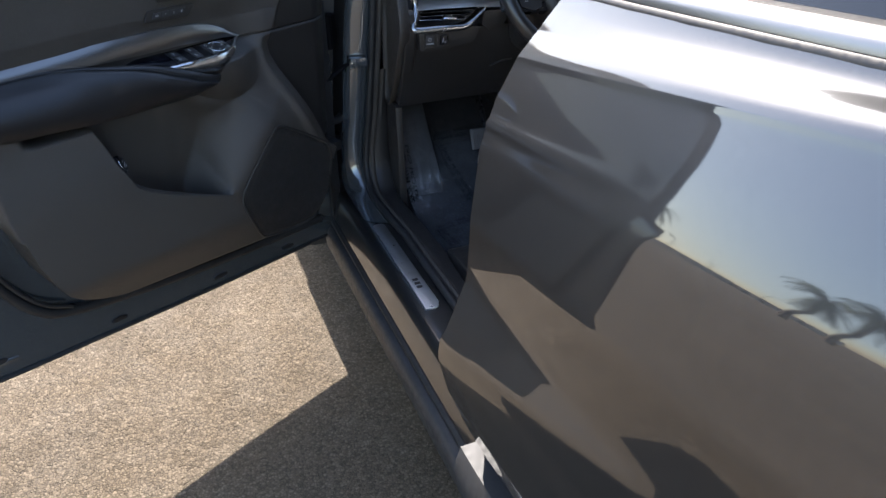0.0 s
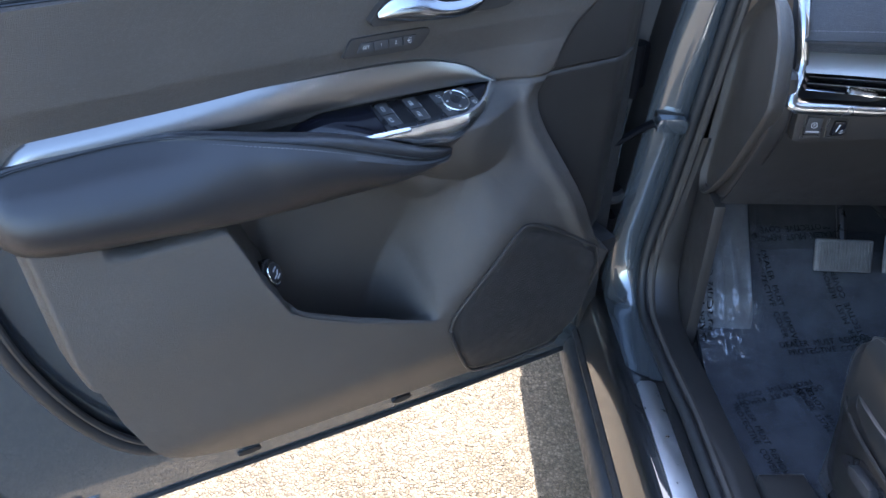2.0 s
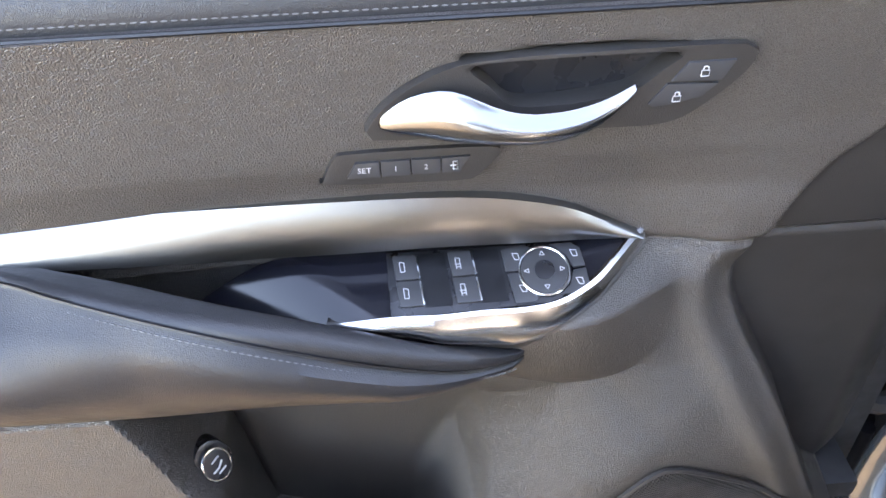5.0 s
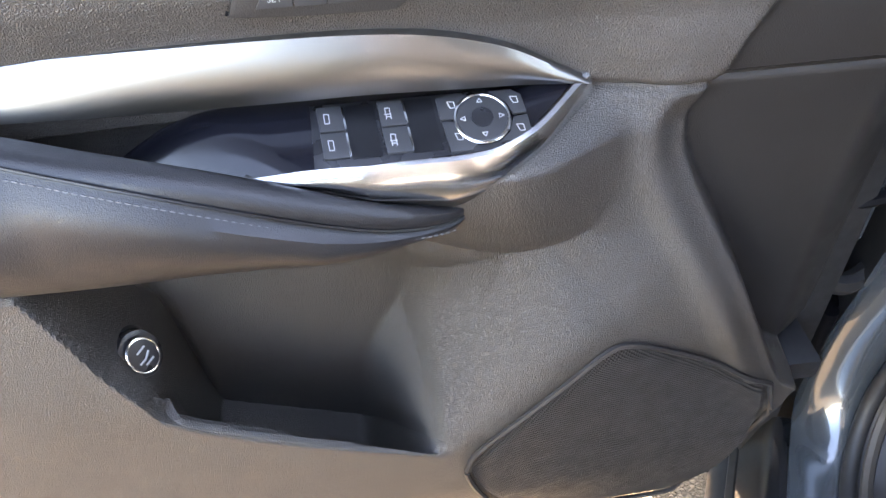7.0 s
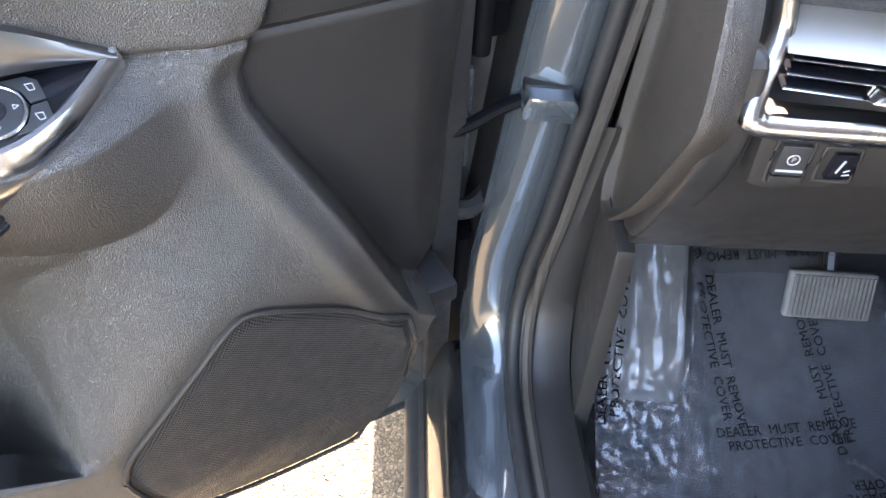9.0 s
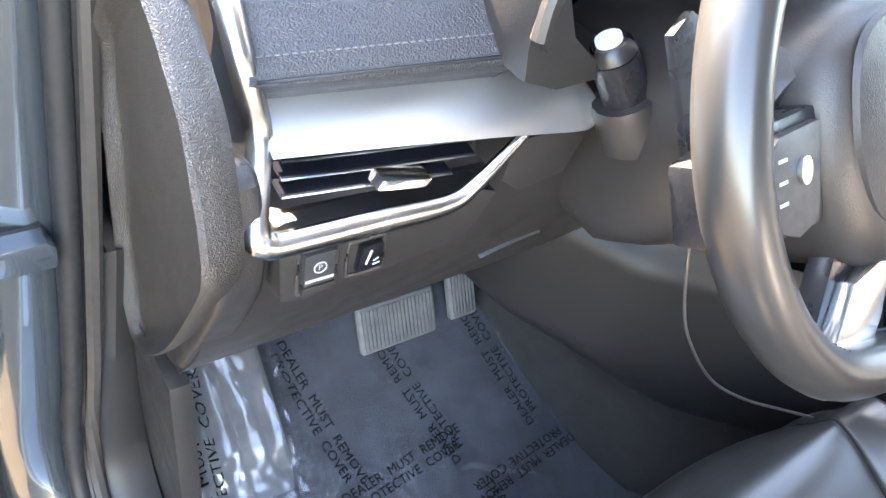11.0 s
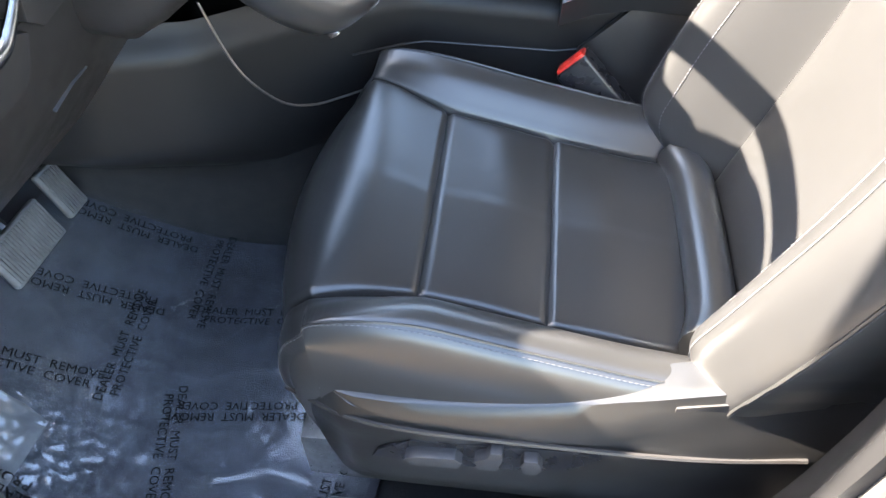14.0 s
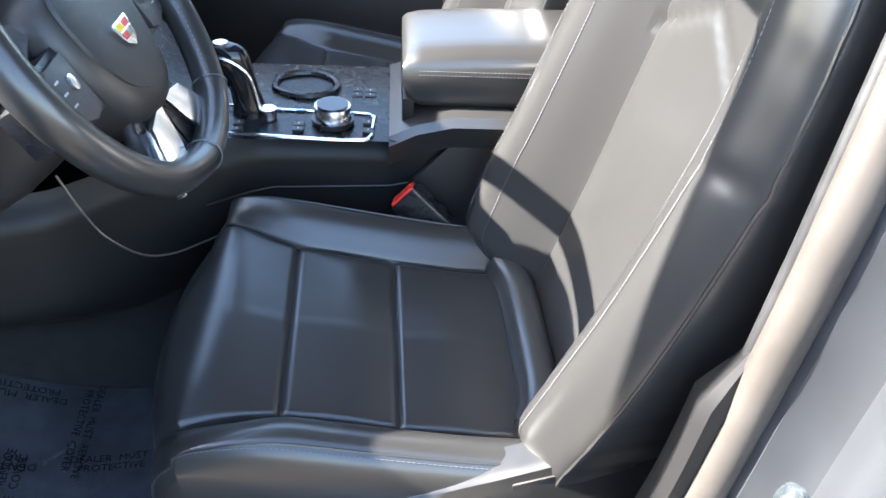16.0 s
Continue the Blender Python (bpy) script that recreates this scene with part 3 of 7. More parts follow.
# road wheels in the arches
for wx in (0.56, 2.20):
    for wy in (2.90, -0.40):
        spin = Matrix.Translation((wx, wy, 0.35))
        profile = [(-0.10, 0.235), (-0.11, 0.27), (-0.11, 0.32), (-0.095, 0.345), (-0.05, 0.35), (0.05, 0.35), (0.095, 0.345), (0.11, 0.32), (0.11, 0.27), (0.10, 0.235)]
        tyre = part("tyre", loft([[spin @ Vector((x, r * math.cos(a), r * math.sin(a))) for a in [2 * math.pi * k / 48 for k in range(48)]] for x, r in profile]), RUBBER, body, "black rubber tyre")
        hub = [(-0.085, 0.235), (-0.08, 0.21), (-0.06, 0.18), (-0.075, 0.06), (-0.08, 0.02)] if wx < 1 else [(0.085, 0.235), (0.08, 0.21), (0.06, 0.18), (0.075, 0.06), (0.08, 0.02)]
        part("rim", loft([[spin @ Vector((x, r * math.cos(a), r * math.sin(a))) for a in [2 * math.pi * k / 48 for k in range(48)]] for x, r in hub]), ALU, tyre, "satin alloy rim")

# ---- rear door, closed ----
RZ = [0.40, 0.45, 0.50, 0.56, 0.62, 0.70, 0.80, 0.90, 0.965, 1.018, 1.026, 1.034, 1.06, 1.09, 1.112]
RX = [0.480, 0.458, 0.452, 0.458, 0.466, 0.468, 0.475, 0.502, 0.528, 0.550, 0.5525, 0.557, 0.573, 0.589, 0.600]
RY = [0.90, 0.925, 0.95, 0.965, 0.955, 0.955, 0.962, 0.995, 1.004, 0.992, 0.989, 0.985, 0.975, 0.962, 0.950]


def wedge_z(y):
    return 0.13 * (0.98 - y)


def plan(y):
    """How far the rear flank draws in behind the pillar."""
    d = max(0.0, 0.95 - y)
    return 0.07 * min(d, 0.6) ** 2 + 0.084 * max(0.0, d - 0.6)


def rear_skin(u, v):
    z = interp(v, [k / (len(RZ) - 1) for k in range(len(RZ))], RZ)
    yf = interp(z, RZ, RY)
    y = yf - (yf + 0.42) * u
    x = interp(z, RZ, RX)
    # a turned-out facet low on the door that narrows towards the rear
    zt, zb = 0.705, 0.60 + 0.20 * max(0.0, 0.97 - y)
    gap = max(0.0, zt - zb)
    if gap > 0.004:
        k = min(1.0, max(0.0, (zt - z) / gap))
        x -= 0.36 * gap * k * smoothstep(0.42, zb, z)
    x -= 0.010 * math.sin(math.pi * min(1, u * 0.9)) * smoothstep(0.4, 0.7, z) * smoothstep(1.02, 0.85, z)
    x -= 0.0035 * math.exp(-((z - 0.932) / 0.005) ** 2) * smoothstep(0.30, 0.05, u)
    x += plan(y)
    return (x, y, z + wedge_z(y) * smoothstep(0.62, 1.0, z) * (1 - 0.6 * smoothstep(1.03, 1.11, z)))


REAR = Matrix.Translation((0.5476, 0.9442, 0.835)) @ Matrix.Rotation(radians(4.16), 4, Vector((-0.385, 0.344, 0.856))) @ Matrix.Translation((-0.50, -0.975, -0.80))
rdoor = empty("rear_door", REAR, "closed glossy dark grey metallic rear door", "car door")
bm = grid(rear_skin, 60, 112)
skirt(bm, lambda c: Vector((c.x + 0.05, c.y - 0.008 * (1 if c.y > 0 else 0), c.z)))
part("door_skin", bm, PAINT, rdoor)
part("inner_shell", prism([(-0.40, 0.42), (0.90, 0.42), (0.93, 0.6), (0.93, 0.9), (0.90, 1.07), (-0.40, 1.07)], 0.60, 0.68, "x", 0.01), JAMB, rdoor)
def belt(x, z, k):
    y = 0.915 - 1.32 * k / 12
    return (x + plan(y), y, z + 0.4 * wedge_z(y))


part("window_rubber", band([belt(0.599, 1.110, k) for k in range(13)], [belt(0.604, 1.119, k) for k in range(13)], (-0.008, 0, 0.002), 0.001), JET, rdoor, "thin black window rubber")
part("belt_moulding", band([belt(0.603, 1.119, k) for k in range(13)], [belt(0.618, 1.140, k) for k in range(13)], (-0.010, 0, 0.006), 0.004), ALU, rdoor, "satin metal belt moulding")
part("inner_belt", band([belt(0.620, 1.139, k) for k in range(13)], [belt(0.645, 1.141, k) for k in range(13)], (0, 0, 0.012), 0.002), RUBBER, rdoor)
part("window_glass", grid(lambda u, v: (0.630 + plan(0.90 - 1.30 * u) + 0.19 * v, 0.90 - 1.30 * u - 0.08 * v * (1 - u), 1.135 + 0.4 * wedge_z(0.86 - 1.26 * u) * (1 - v) + 0.39 * v), 6, 4), TINT, rdoor, "dark tinted window glass")
part("window_frame", tube(spline([(0.628, 0.935, 1.13), (0.70, 0.89, 1.32), (0.81, 0.84, 1.53)], 6), 0.022, 8), GLOSS, rdoor)
part("lower_cladding", loft([[(x + plan(y), y, z) for x, z in ((0.50, 0.27), (0.455, 0.285), (0.442, 0.32), (0.444, 0.37), (0.452, 0.395), (0.52, 0.40))] for y in (0.93, 0.90, 0.7, 0.5, 0.3, -0.42)]), CLAD, rdoor, "black lower door cladding")
part("cladding_trim", loft([[(x + plan(y), y, z) for x, z in ((0.452, 0.30), (0.436, 0.305), (0.431, 0.325), (0.437, 0.342), (0.452, 0.345))] for y in (0.845, 0.83, 0.7, 0.5, 0.3, -0.42)]), CHROME, rdoor, "satin silver lower trim strip")

# ---- B-pillar ----
bpillar = empty("centre_pillar", CABIN, "sunlit grey metallic centre pillar jamb with rubber seals", "car pillar", kind="structure")
BP_IN = spline([(0.655, 1.37, 0.382), (0.655, 1.25, 0.43), (0.656, 1.180, 0.52), (0.668, 1.130, 0.64), (0.684, 1.096, 0.76), (0.688, 1.075, 0.88), (0.70, 1.05, 1.02), (0.77, 0.96, 1.42)], 7)


def rail(dx, dy, dz=0.0):
    return [p + Vector((dx, dy, dz)) for p in BP_IN]


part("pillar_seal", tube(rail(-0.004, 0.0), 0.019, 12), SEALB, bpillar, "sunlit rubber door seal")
part("seal_lip", tube(rail(0.014, 0.010), 0.008, 10), RUBBER, bpillar)
rings = []
for i, p in enumerate(BP_IN[:34]):
    f = min(1.0, (33 - i) / 5)
    t = (BP_IN[i + 1] - BP_IN[max(0, i - 1)]).normalized()
    across = Vector((0, t.z, -t.y))
    rings.append([p + Vector((x * f + 0.012 * (1 - f), 0, 0)) + across * (y * f) for x, y in ((-0.006, 0.012), (-0.010, 0.034), (0.0, 0.042), (0.03, 0.036), (0.052, 0.01), (0.06, -0.10))])
part("inner_trim", loft(rings, cap=False, wrap=False), PADC, bpillar, "black plastic pillar trim")
part("jamb", loft([[p + Vector((0.02, -0.02, 0)), p + Vector((-0.008, -0.012, 0)), p + Vector((-0.022, -0.020, 0)), p + Vector((-0.03, -0.050, 0)), p + Vector((-0.045, -0.066, 0)), p + Vector((-0.075, -0.060, 0)), p + Vector((-0.10, -0.064, 0)), p + Vector((-0.125, -0.085, 0)), p + Vector((-0.13, -0.11, 0)), p + Vector((-0.09, -0.20, 0))] for p in BP_IN[:43]], cap=False, wrap=False), JAMB_SUN, bpillar)
part("pillar_cover", loft([[p + Vector((0.02, -0.02, 0)), p + Vector((-0.008, -0.012, 0)), p + Vector((-0.022, -0.020, 0)), p + Vector((-0.03, -0.050, 0)), p + Vector((-0.045, -0.066, 0)), p + Vector((-0.075, -0.060, 0)), p + Vector((-0.10, -0.064, 0)), p + Vector((-0.125, -0.085, 0)), p + Vector((-0.13, -0.11, 0)), p + Vector((-0.09, -0.20, 0))] for p in BP_IN[42:]], cap=False, wrap=False), GLOSS, bpillar, "gloss black upper pillar cover")
part("jamb_seal", tube(rail(-0.126, -0.092)[:43], 0.008, 8), RUBBER, bpillar)
sticker = rail(-0.026, -0.0225)[10:16]
part("warning_sticker", band(sticker, [p + Vector((-0.004, -0.013, 0)) for p in sticker], (-0.0004, 0.0004, 0)), YELLOW, bpillar, "yellow warning sticker")
lab = rail(-0.048, -0.0620)[11:16]
part("paper_label", band(lab, [p + Vector((-0.050, 0.0035, 0)) for p in lab], (-0.0004, 0.0006, 0)), WHITE, bpillar, "blank white paper label")
# striker: a rounded plate with a square loop
base = Vector((0.614, 1.076, 0.704))
sm = frame_from(base, (-0.86, -0.5, 0.0), (-0.15, 0.0, 1.0))
part("striker_plate", prism(curve2([(-0.006, -0.034), (0.012, -0.030), (0.022, 0.0), (0.016, 0.034), (0.002, 0.040), (-0.008, 0.03), (-0.012, 0.0)], 4), -0.002, 0.004, "z", 0.0015, 2, sm), JAMB, bpillar, "painted striker plate")
loop = [sm @ Vector(q) for q in ((0.002, -0.022, 0.0), (0.002, -0.022, 0.034), (0.002, -0.017, 0.041), (0.002, 0.017, 0.041), (0.002, 0.022, 0.034), (0.002, 0.022, 0.0))]
part("door_striker", tube(loop, 0.0052, 10), STEEL, bpillar, "steel door striker loop")

# ---- front door, wide open; local x: from the hinge to the latch, y: towards the cabin, z: up ----
door = empty("front_door", DOOR, "wide open front car door with charcoal inner trim", "car door")
SHELL = [(0.012, 0.252), (0.20, 0.256), (0.45, 0.262), (0.75, 0.276), (0.98, 0.288), (1.075, 0.30), (1.09, 0.36), (1.085, 0.50), (1.075, 0.70), (1.075, 0.90), (1.08, 1.08), (0.90, 1.10), (0.02, 1.105), (0.0, 1.0), (-0.004, 0.6), (0.0, 0.30)]
part("inner_shell", prism(SHELL, -0.035, 0.012, "y", 0.008, 3), JAMB, door, "painted inner door shell")


def door_skin(u, v):
    z = 0.262 + 0.84 * v
    s = -0.012 + (1.112) * u
    d = -0.07 + 0.045 * smoothstep(0.36, 0.27, z) - 0.05 * math.sin(math.pi * min(1, max(0, (z - 0.25) / 0.95))) + 0.03 * smoothstep(0.95, 1.1, z)
    return (s, d, z + 0.045 * u * (1 - v))


bm = grid(door_skin, 24, 24)
skirt(bm, lambda c: Vector((c.x, -0.02, c.z)))
part("outer_skin", bm, PAINT, door)
part("lower_flange", tube(spline([(0.01, 0.012, 0.254), (0.4, 0.014, 0.264), (0.75, 0.014, 0.280), (1.0, 0.014, 0.295), (1.075, 0.012, 0.33), (1.082, 0.012, 0.45), (1.075, 0.012, 0.6), (1.07, 0.012, 0.8)], 8), 0.005, 6), RUBBER, door, "black door edge seal")
part("door_seal", tube(spline([(1.0, 0.018, 1.02), (0.995, 0.02, 0.85), (0.982, 0.022, 0.70), (0.958, 0.024, 0.59), (0.917, 0.024, 0.49), (0.868, 0.024, 0.42), (0.80, 0.022, 0.385), (0.60, 0.02, 0.355), (0.35, 0.02, 0.335), (0.08, 0.02, 0.325)], 8), 0.012, 10), RUBBER, door, "black rubber door seal")
part("seal_lip", tube(spline([(0.99, 0.03, 1.02), (0.984, 0.032, 0.85), (0.970, 0.034, 0.70), (0.945, 0.036, 0.595), (0.905, 0.036, 0.50), (0.857, 0.036, 0.435), (0.80, 0.032, 0.40)], 8), 0.005, 8), RUBBER, door, "thin lip of the door seal")
part("shell_rib", tube(spline([(1.062, 0.010, 0.75), (1.063, 0.012, 0.55), (1.056, 0.012, 0.42), (1.026, 0.012, 0.357), (0.985, 0.012, 0.332), (0.93, 0.010, 0.325)], 8), 0.007, 8, 0.6, (0, 1, 0)), JAMB, door, "pressed rib in the door shell")
for s, h in ((0.972, 0.335), (0.70, 0.304), (0.42, 0.290), (0.20, 0.280)):
    part("drain_plug", prism([(s + 0.020 * math.cos(a), h + 0.006 * math.sin(a)) for a in [k * math.pi / 6 for k in range(12)]], 0.011, 0.016, "y", 0.0015), RUBBER, door, "oval rubber drain plug")
# solid black plate on the shell; its colour stands for the opening's shade
part("latch_opening", prism(curve2([(0.995, 0.778), (0.962, 0.784), (0.955, 0.80), (0.975, 0.82), (1.0, 0.825), (1.01, 0.80)], 4), 0.011, 0.022, "y", 0.003), JET, door, "black plate for the shaded latch opening")
# window frame and glass
fr = spline([(0.03, -0.03, 1.10), (0.10, -0.05, 1.16), (0.42, -0.12, 1.40), (0.68, -0.16, 1.53), (0.90, -0.16, 1.55), (0.985, -0.15, 1.50), (1.02, -0.09, 1.30), (1.04, -0.04, 1.08)], 7)
part("window_frame", tube(fr, 0.02, 8, 1.3), GLOSS, door)
pane = bmesh.new()
ring_ = [pane.verts.new(p) for p in fr]
pane.faces.new(ring_)
bmesh.ops.triangulate(pane, faces=pane.faces[:])
part("window_glass", pane, TINT, door, "dark tinted window glass")
part("hinge_edge_seal", box((-0.002, 0.0, 0.30), (0.030, 0.020, 1.09), 0.006), RUBBER, door, "black rubber hinge edge seal")
part("latch", box((1.028, -0.03, 0.86), (1.053, 0.004, 0.96), 0.004), BARE, door, "steel door latch")

# moulded trim panel
LIP_S = [0.40, 0.4225, 0.485, 0.553, 0.610, 0.636, 0.650]
LIP_H = [0.554, 0.558, 0.583, 0.614, 0.643, 0.662, 0.690]
POCKET = [(0.712, 0.850), (0.7005, 0.812), (0.6805, 0.766), (0.663, 0.718), (0.648, 0.690), (0.636, 0.662), (0.610, 0.643), (0.553, 0.614), (0.485, 0.583), (0.4225, 0.558), (0.408, 0.556), (0.392, 0.569), (0.362, 0.602), (0.312, 0.658), (0.280, 0.692), (0.255, 0.705), (0.215, 0.77), (0.23, 0.85), (0.45, 0.885)]
TRI = [(0.199, 0.899), (0.2085, 0.889), (0.2185, 0.864), (0.2157, 0.838), (0.203, 0.809), (0.1737, 0.755), (0.150, 0.710), (0.122, 0.648), (0.104, 0.608), (0.088, 0.582), (0.060, 0.562), (-0.05, 0.555), (-0.05, 1.3), (0.02, 1.3), (0.06, 1.09), (0.10, 1.03), (0.137, 0.985), (0.169, 0.956), (0.190, 0.922)]
CUP = [(0.4239, 1.0540), (0.4125, 1.0405), (0.4007, 1.0280), (0.3785, 1.0255), (0.3400, 1.0290), (0.3227, 1.0337), (0.3100, 1.0440), (0.2985, 1.0545), (0.3306, 1.0555), (0.3798, 1.0555)]
SL_H = [0.385, 0.392, 0.405, 0.425, 0.445, 0.470, 0.515, 0.59, 0.677, 0.766, 0.833, 0.90, 1.00, 1.09]
SL_S = [0.66, 0.72, 0.765, 0.803, 0.828, 0.846, 0.868, 0.893, 0.910, 0.9165, 0.921, 0.937, 0.965, 0.985]
SR_H = [0.385, 0.392, 0.41, 0.43, 0.47, 0.515, 0.55, 0.572, 0.585, 0.75, 0.90, 1.09]
SR_S = [0.190, 0.160, 0.135, 0.115, 0.098, 0.090, 0.078, 0.050, 0.020, 0.010, 0.004, 0.004]


def panel_base(s, h):
    """Depths of the upper cover, of the outer lower face and of the pocket's back."""
    up = interp(h, [0.89, 0.945, 0.98, 1.04, 1.085], [0.058, 0.062, 0.071, 0.077, 0.083]) + 0.016 * smoothstep(0.55, 0.9, s) + 0.016 * smoothstep(0.32, 0.22, s) * smoothstep(1.0, 0.9, h)
    out = 0.104 + 0.026 * smoothstep(0.37, 0.50, h) - 0.010 * smoothstep(0.66, 0.84, h)
    out -= 0.020 * smoothstep(0.36, 0.12, s) * smoothstep(0.36, 0.5, h)
    out -= 0.040 * smoothstep(0.36, 0.24, s) * smoothstep(0.66, 0.88, h)
    inn = 0.016 + 0.040 * smoothstep(0.60, 0.86, h) + 0.012 * smoothstep(0.45, 0.30, s)
    return up, out, inn


def panel_shape(s, h):
    """Depth and height of the moulded panel; the pocket drops behind its lower lip."""
    up, out, inn = panel_base(s, h)
    q = polydist((s, h), POCKET) if 0.19 < s < 0.73 and h < 0.95 else -1.0
    w = 0.012 + 0.05 * smoothstep(0.70, 0.84, h) * smoothstep(0.63, 0.50, s) + 0.17 * smoothstep(0.56, 0.36, s)
    low = out + (inn - out) * smoothstep(-0.003, w, q)
    # full under the switch pod, cut back behind the bin
    full = 0.088 - 0.020 * smoothstep(0.77, 0.893, h)
    if low < full:
        low += (full - low) * 0.9 * smoothstep(0.22, 0.36, s) * smoothstep(0.54, 0.40, s) * smoothstep(0.62, 0.82, h)
    if low > 0.040:
        low += (0.040 - low) * smoothstep(0.52, 0.56, s) * smoothstep(0.84, 0.80, s) * smoothstep(0.80, 0.83, h)
    z = h
    lip = smoothstep(0.405, 0.50, s) * smoothstep(0.645, 0.622, s) * smoothstep(0.80, 0.70, h)
    if lip > 0 and h < 0.82:
        b = h - interp(s, LIP_S, LIP_H)
        if b > 0:
            lh = h - b
            if b < 0.004:
                d2, z2 = out - 0.006 * (b / 0.004) ** 2, h
            elif b < 0.012:
                k = (b - 0.004) / 0.008
                d2, z2 = out - 0.006 - 0.006 * k, lh + 0.004 - 0.114 * k
            elif b < 0.020:
                k = (b - 0.012) / 0.008
                d2, z2 = out - 0.012 + (inn - out + 0.012) * k, lh - 0.110
            else:
                k = min(1.0, (b - 0.020) / 0.16)
                d2, z2 = inn, lh + b - 0.130 * (1 - k)
            low += (d2 - low) * lip
            z += (z2 - z) * lip
    d = low + (up - low) * smoothstep(0.862 + 0.026 * smoothstep(0.52, 0.56, s) * smoothstep(0.84, 0.80, s), 0.893, h)
    # crease where the upper cover meets the lower panel
    d -= 0.004 * math.exp(-((h - 0.892) / 0.003) ** 2) * (1 if s < 0.32 else 0)
    # raised rib that frames the corner panel
    t = polydist((s, h), TRI) if s < 0.36 else -1.0
    rib = math.exp(-((t + 0.030) / 0.014) ** 2) * smoothstep(0.91, 0.86, h)
    d += 0.009 * rib
    flat = 0.050 + 0.014 * smoothstep(0.70, 1.0, h) - 0.030 * smoothstep(0.075, 0.005, s)
    d += (flat - d) * smoothstep(-0.006, 0.003, t)
    d -= 0.0035 * math.exp(-((h - 0.8885) / 0.0025) ** 2) * smoothstep(-0.004, 0.006, t)
    # recess behind the pull handle
    if 0.28 < s < 0.45 and h > 1.0:
        d -= 0.040 * smoothstep(-0.006, 0.0, polydist((s, h), CUP))
    # rounded rim
    e = min(s - interp(h, SR_H, SR_S), interp(h, SL_H, SL_S) - s, h - 0.380)
    return d - 0.022 * (1 - smoothstep(0.0, 0.018, e)) ** 2, z


def panel_depth(s, h):
    return panel_shape(s, h)[0]


def panel_point(u, v, lo, hi):
    h = lo + (hi - lo) * v
    a, b = interp(h, SR_H, SR_S), interp(h, SL_H, SL_S)
    s = a + (b - a) * u
    if lo < 0.5:
        # rows follow the pocket lip and crowd just above it
        edge_h = interp(s, LIP_S, LIP_H) if s < 0.650 else 0.690 - 0.06 * smoothstep(0.65, 0.85, s)
        k0 = 0.34
        h = lo + (edge_h - lo) * v / k0 if v < k0 else edge_h + (hi - edge_h) * ((v - k0) / (1 - k0)) ** 1.35
        a, b = interp(h, SR_H, SR_S), interp(h, SL_H, SL_S)
        s = min(max(s, a), b)
    d, z = panel_shape(s, h)
    return (s, d, z + 0.030 * max(0.0, s - 0.25) / 0.5 * max(0.0, 1 - (h - 0.385) / 0.16) ** 2)


def corner(bm):
    """The hard plastic corner panel takes the second material."""
    for f in bm.faces:
        c = f.calc_center_median()
        if c.x < 0.25 and polydist((c.x, c.z), TRI) > 0.0:
            f.material_index = 1


bm = grid(lambda u, v: panel_point(u, v, 0.385, 0.893), 400, 300)
skirt(bm, lambda c: Vector((c.x, min(c.y - 0.004, 0.006) if c.z < 0.886 else c.y - 0.008, c.z)))
corner(bm)
part("trim_panel", bm, SOFT, door, "moulded charcoal lower door trim").data.materials.append(HARD)
bm = grid(lambda u, v: panel_point(u, v, 0.8935, 1.085), 260, 70)
skirt(bm, lambda c: Vector((c.x, 0.006 if c.z > 0.90 else c.y - 0.008, c.z)))
corner(bm)
part("upper_cover", bm, UPPER, door, "wrinkle-grained upper door cover").data.materials.append(HARD)

# padded upper roll with a stitched seam
def roll_point(u, v):
    s = 0.075 + 0.915 * u
    ang = v * 2.1
    return (s, 0.076 - 0.05 * (1 - math.cos(ang)) * 0.75 + 0.004 * math.sin(ang), 1.081 + 0.004 * u + 0.052 * math.sin(ang * 0.74) * 1.0)


bm = grid(roll_point, 60, 14)
skirt(bm, lambda c: Vector((c.x, c.y - 0.012, c.z - 0.006)))
part("top_roll", bm, LEATHER, door, "black leather door top roll")
part("seam", stitch([(0.09 + 0.89 * k / 60, 0.0815, 1.0895 + 0.004 * k / 60) for k in range(61)]), THREAD, door, "grey stitched seam")
part("roll_crease", tube([(0.08 + 0.90 * k / 30, 0.0835, 1.0835 + 0.003 * k / 30) for k in range(31)], 0.0016, 6), JET, door, "dark sewn crease")
part("window_seal", box((0.02, -0.01, 1.098), (1.04, 0.02, 1.112), 0.004), RUBBER, door)

# aluminium strip
top = spline([(0.905, 0.080, 0.926), (0.885, 0.078, 0.942), (0.86, 0.075, 0.947), (0.79, 0.070, 0.950), (0.67, 0.066, 0.950), (0.58, 0.067, 0.951), (0.50, 0.070, 0.952), (0.45, 0.071, 0.951), (0.409, 0.071, 0.947), (0.374, 0.070, 0.939), (0.347, 0.069, 0.929), (0.318, 0.067, 0.912), (0.296, 0.066, 0.900)], 6)
low = spline([(0.906, 0.086, 0.922), (0.885, 0.088, 0.924), (0.86, 0.088, 0.926), (0.79, 0.086, 0.926), (0.67, 0.080, 0.917), (0.58, 0.076, 0.912), (0.50, 0.076, 0.911), (0.45, 0.076, 0.911), (0.409, 0.075, 0.909), (0.374, 0.074, 0.907), (0.347, 0.072, 0.905), (0.318, 0.069, 0.901), (0.296, 0.067, 0.898)], 6)
part("trim_strip", band(top, low, (0, 0.009, 0), 0.003, 6), ALU, door, "brushed satin aluminium trim strip")

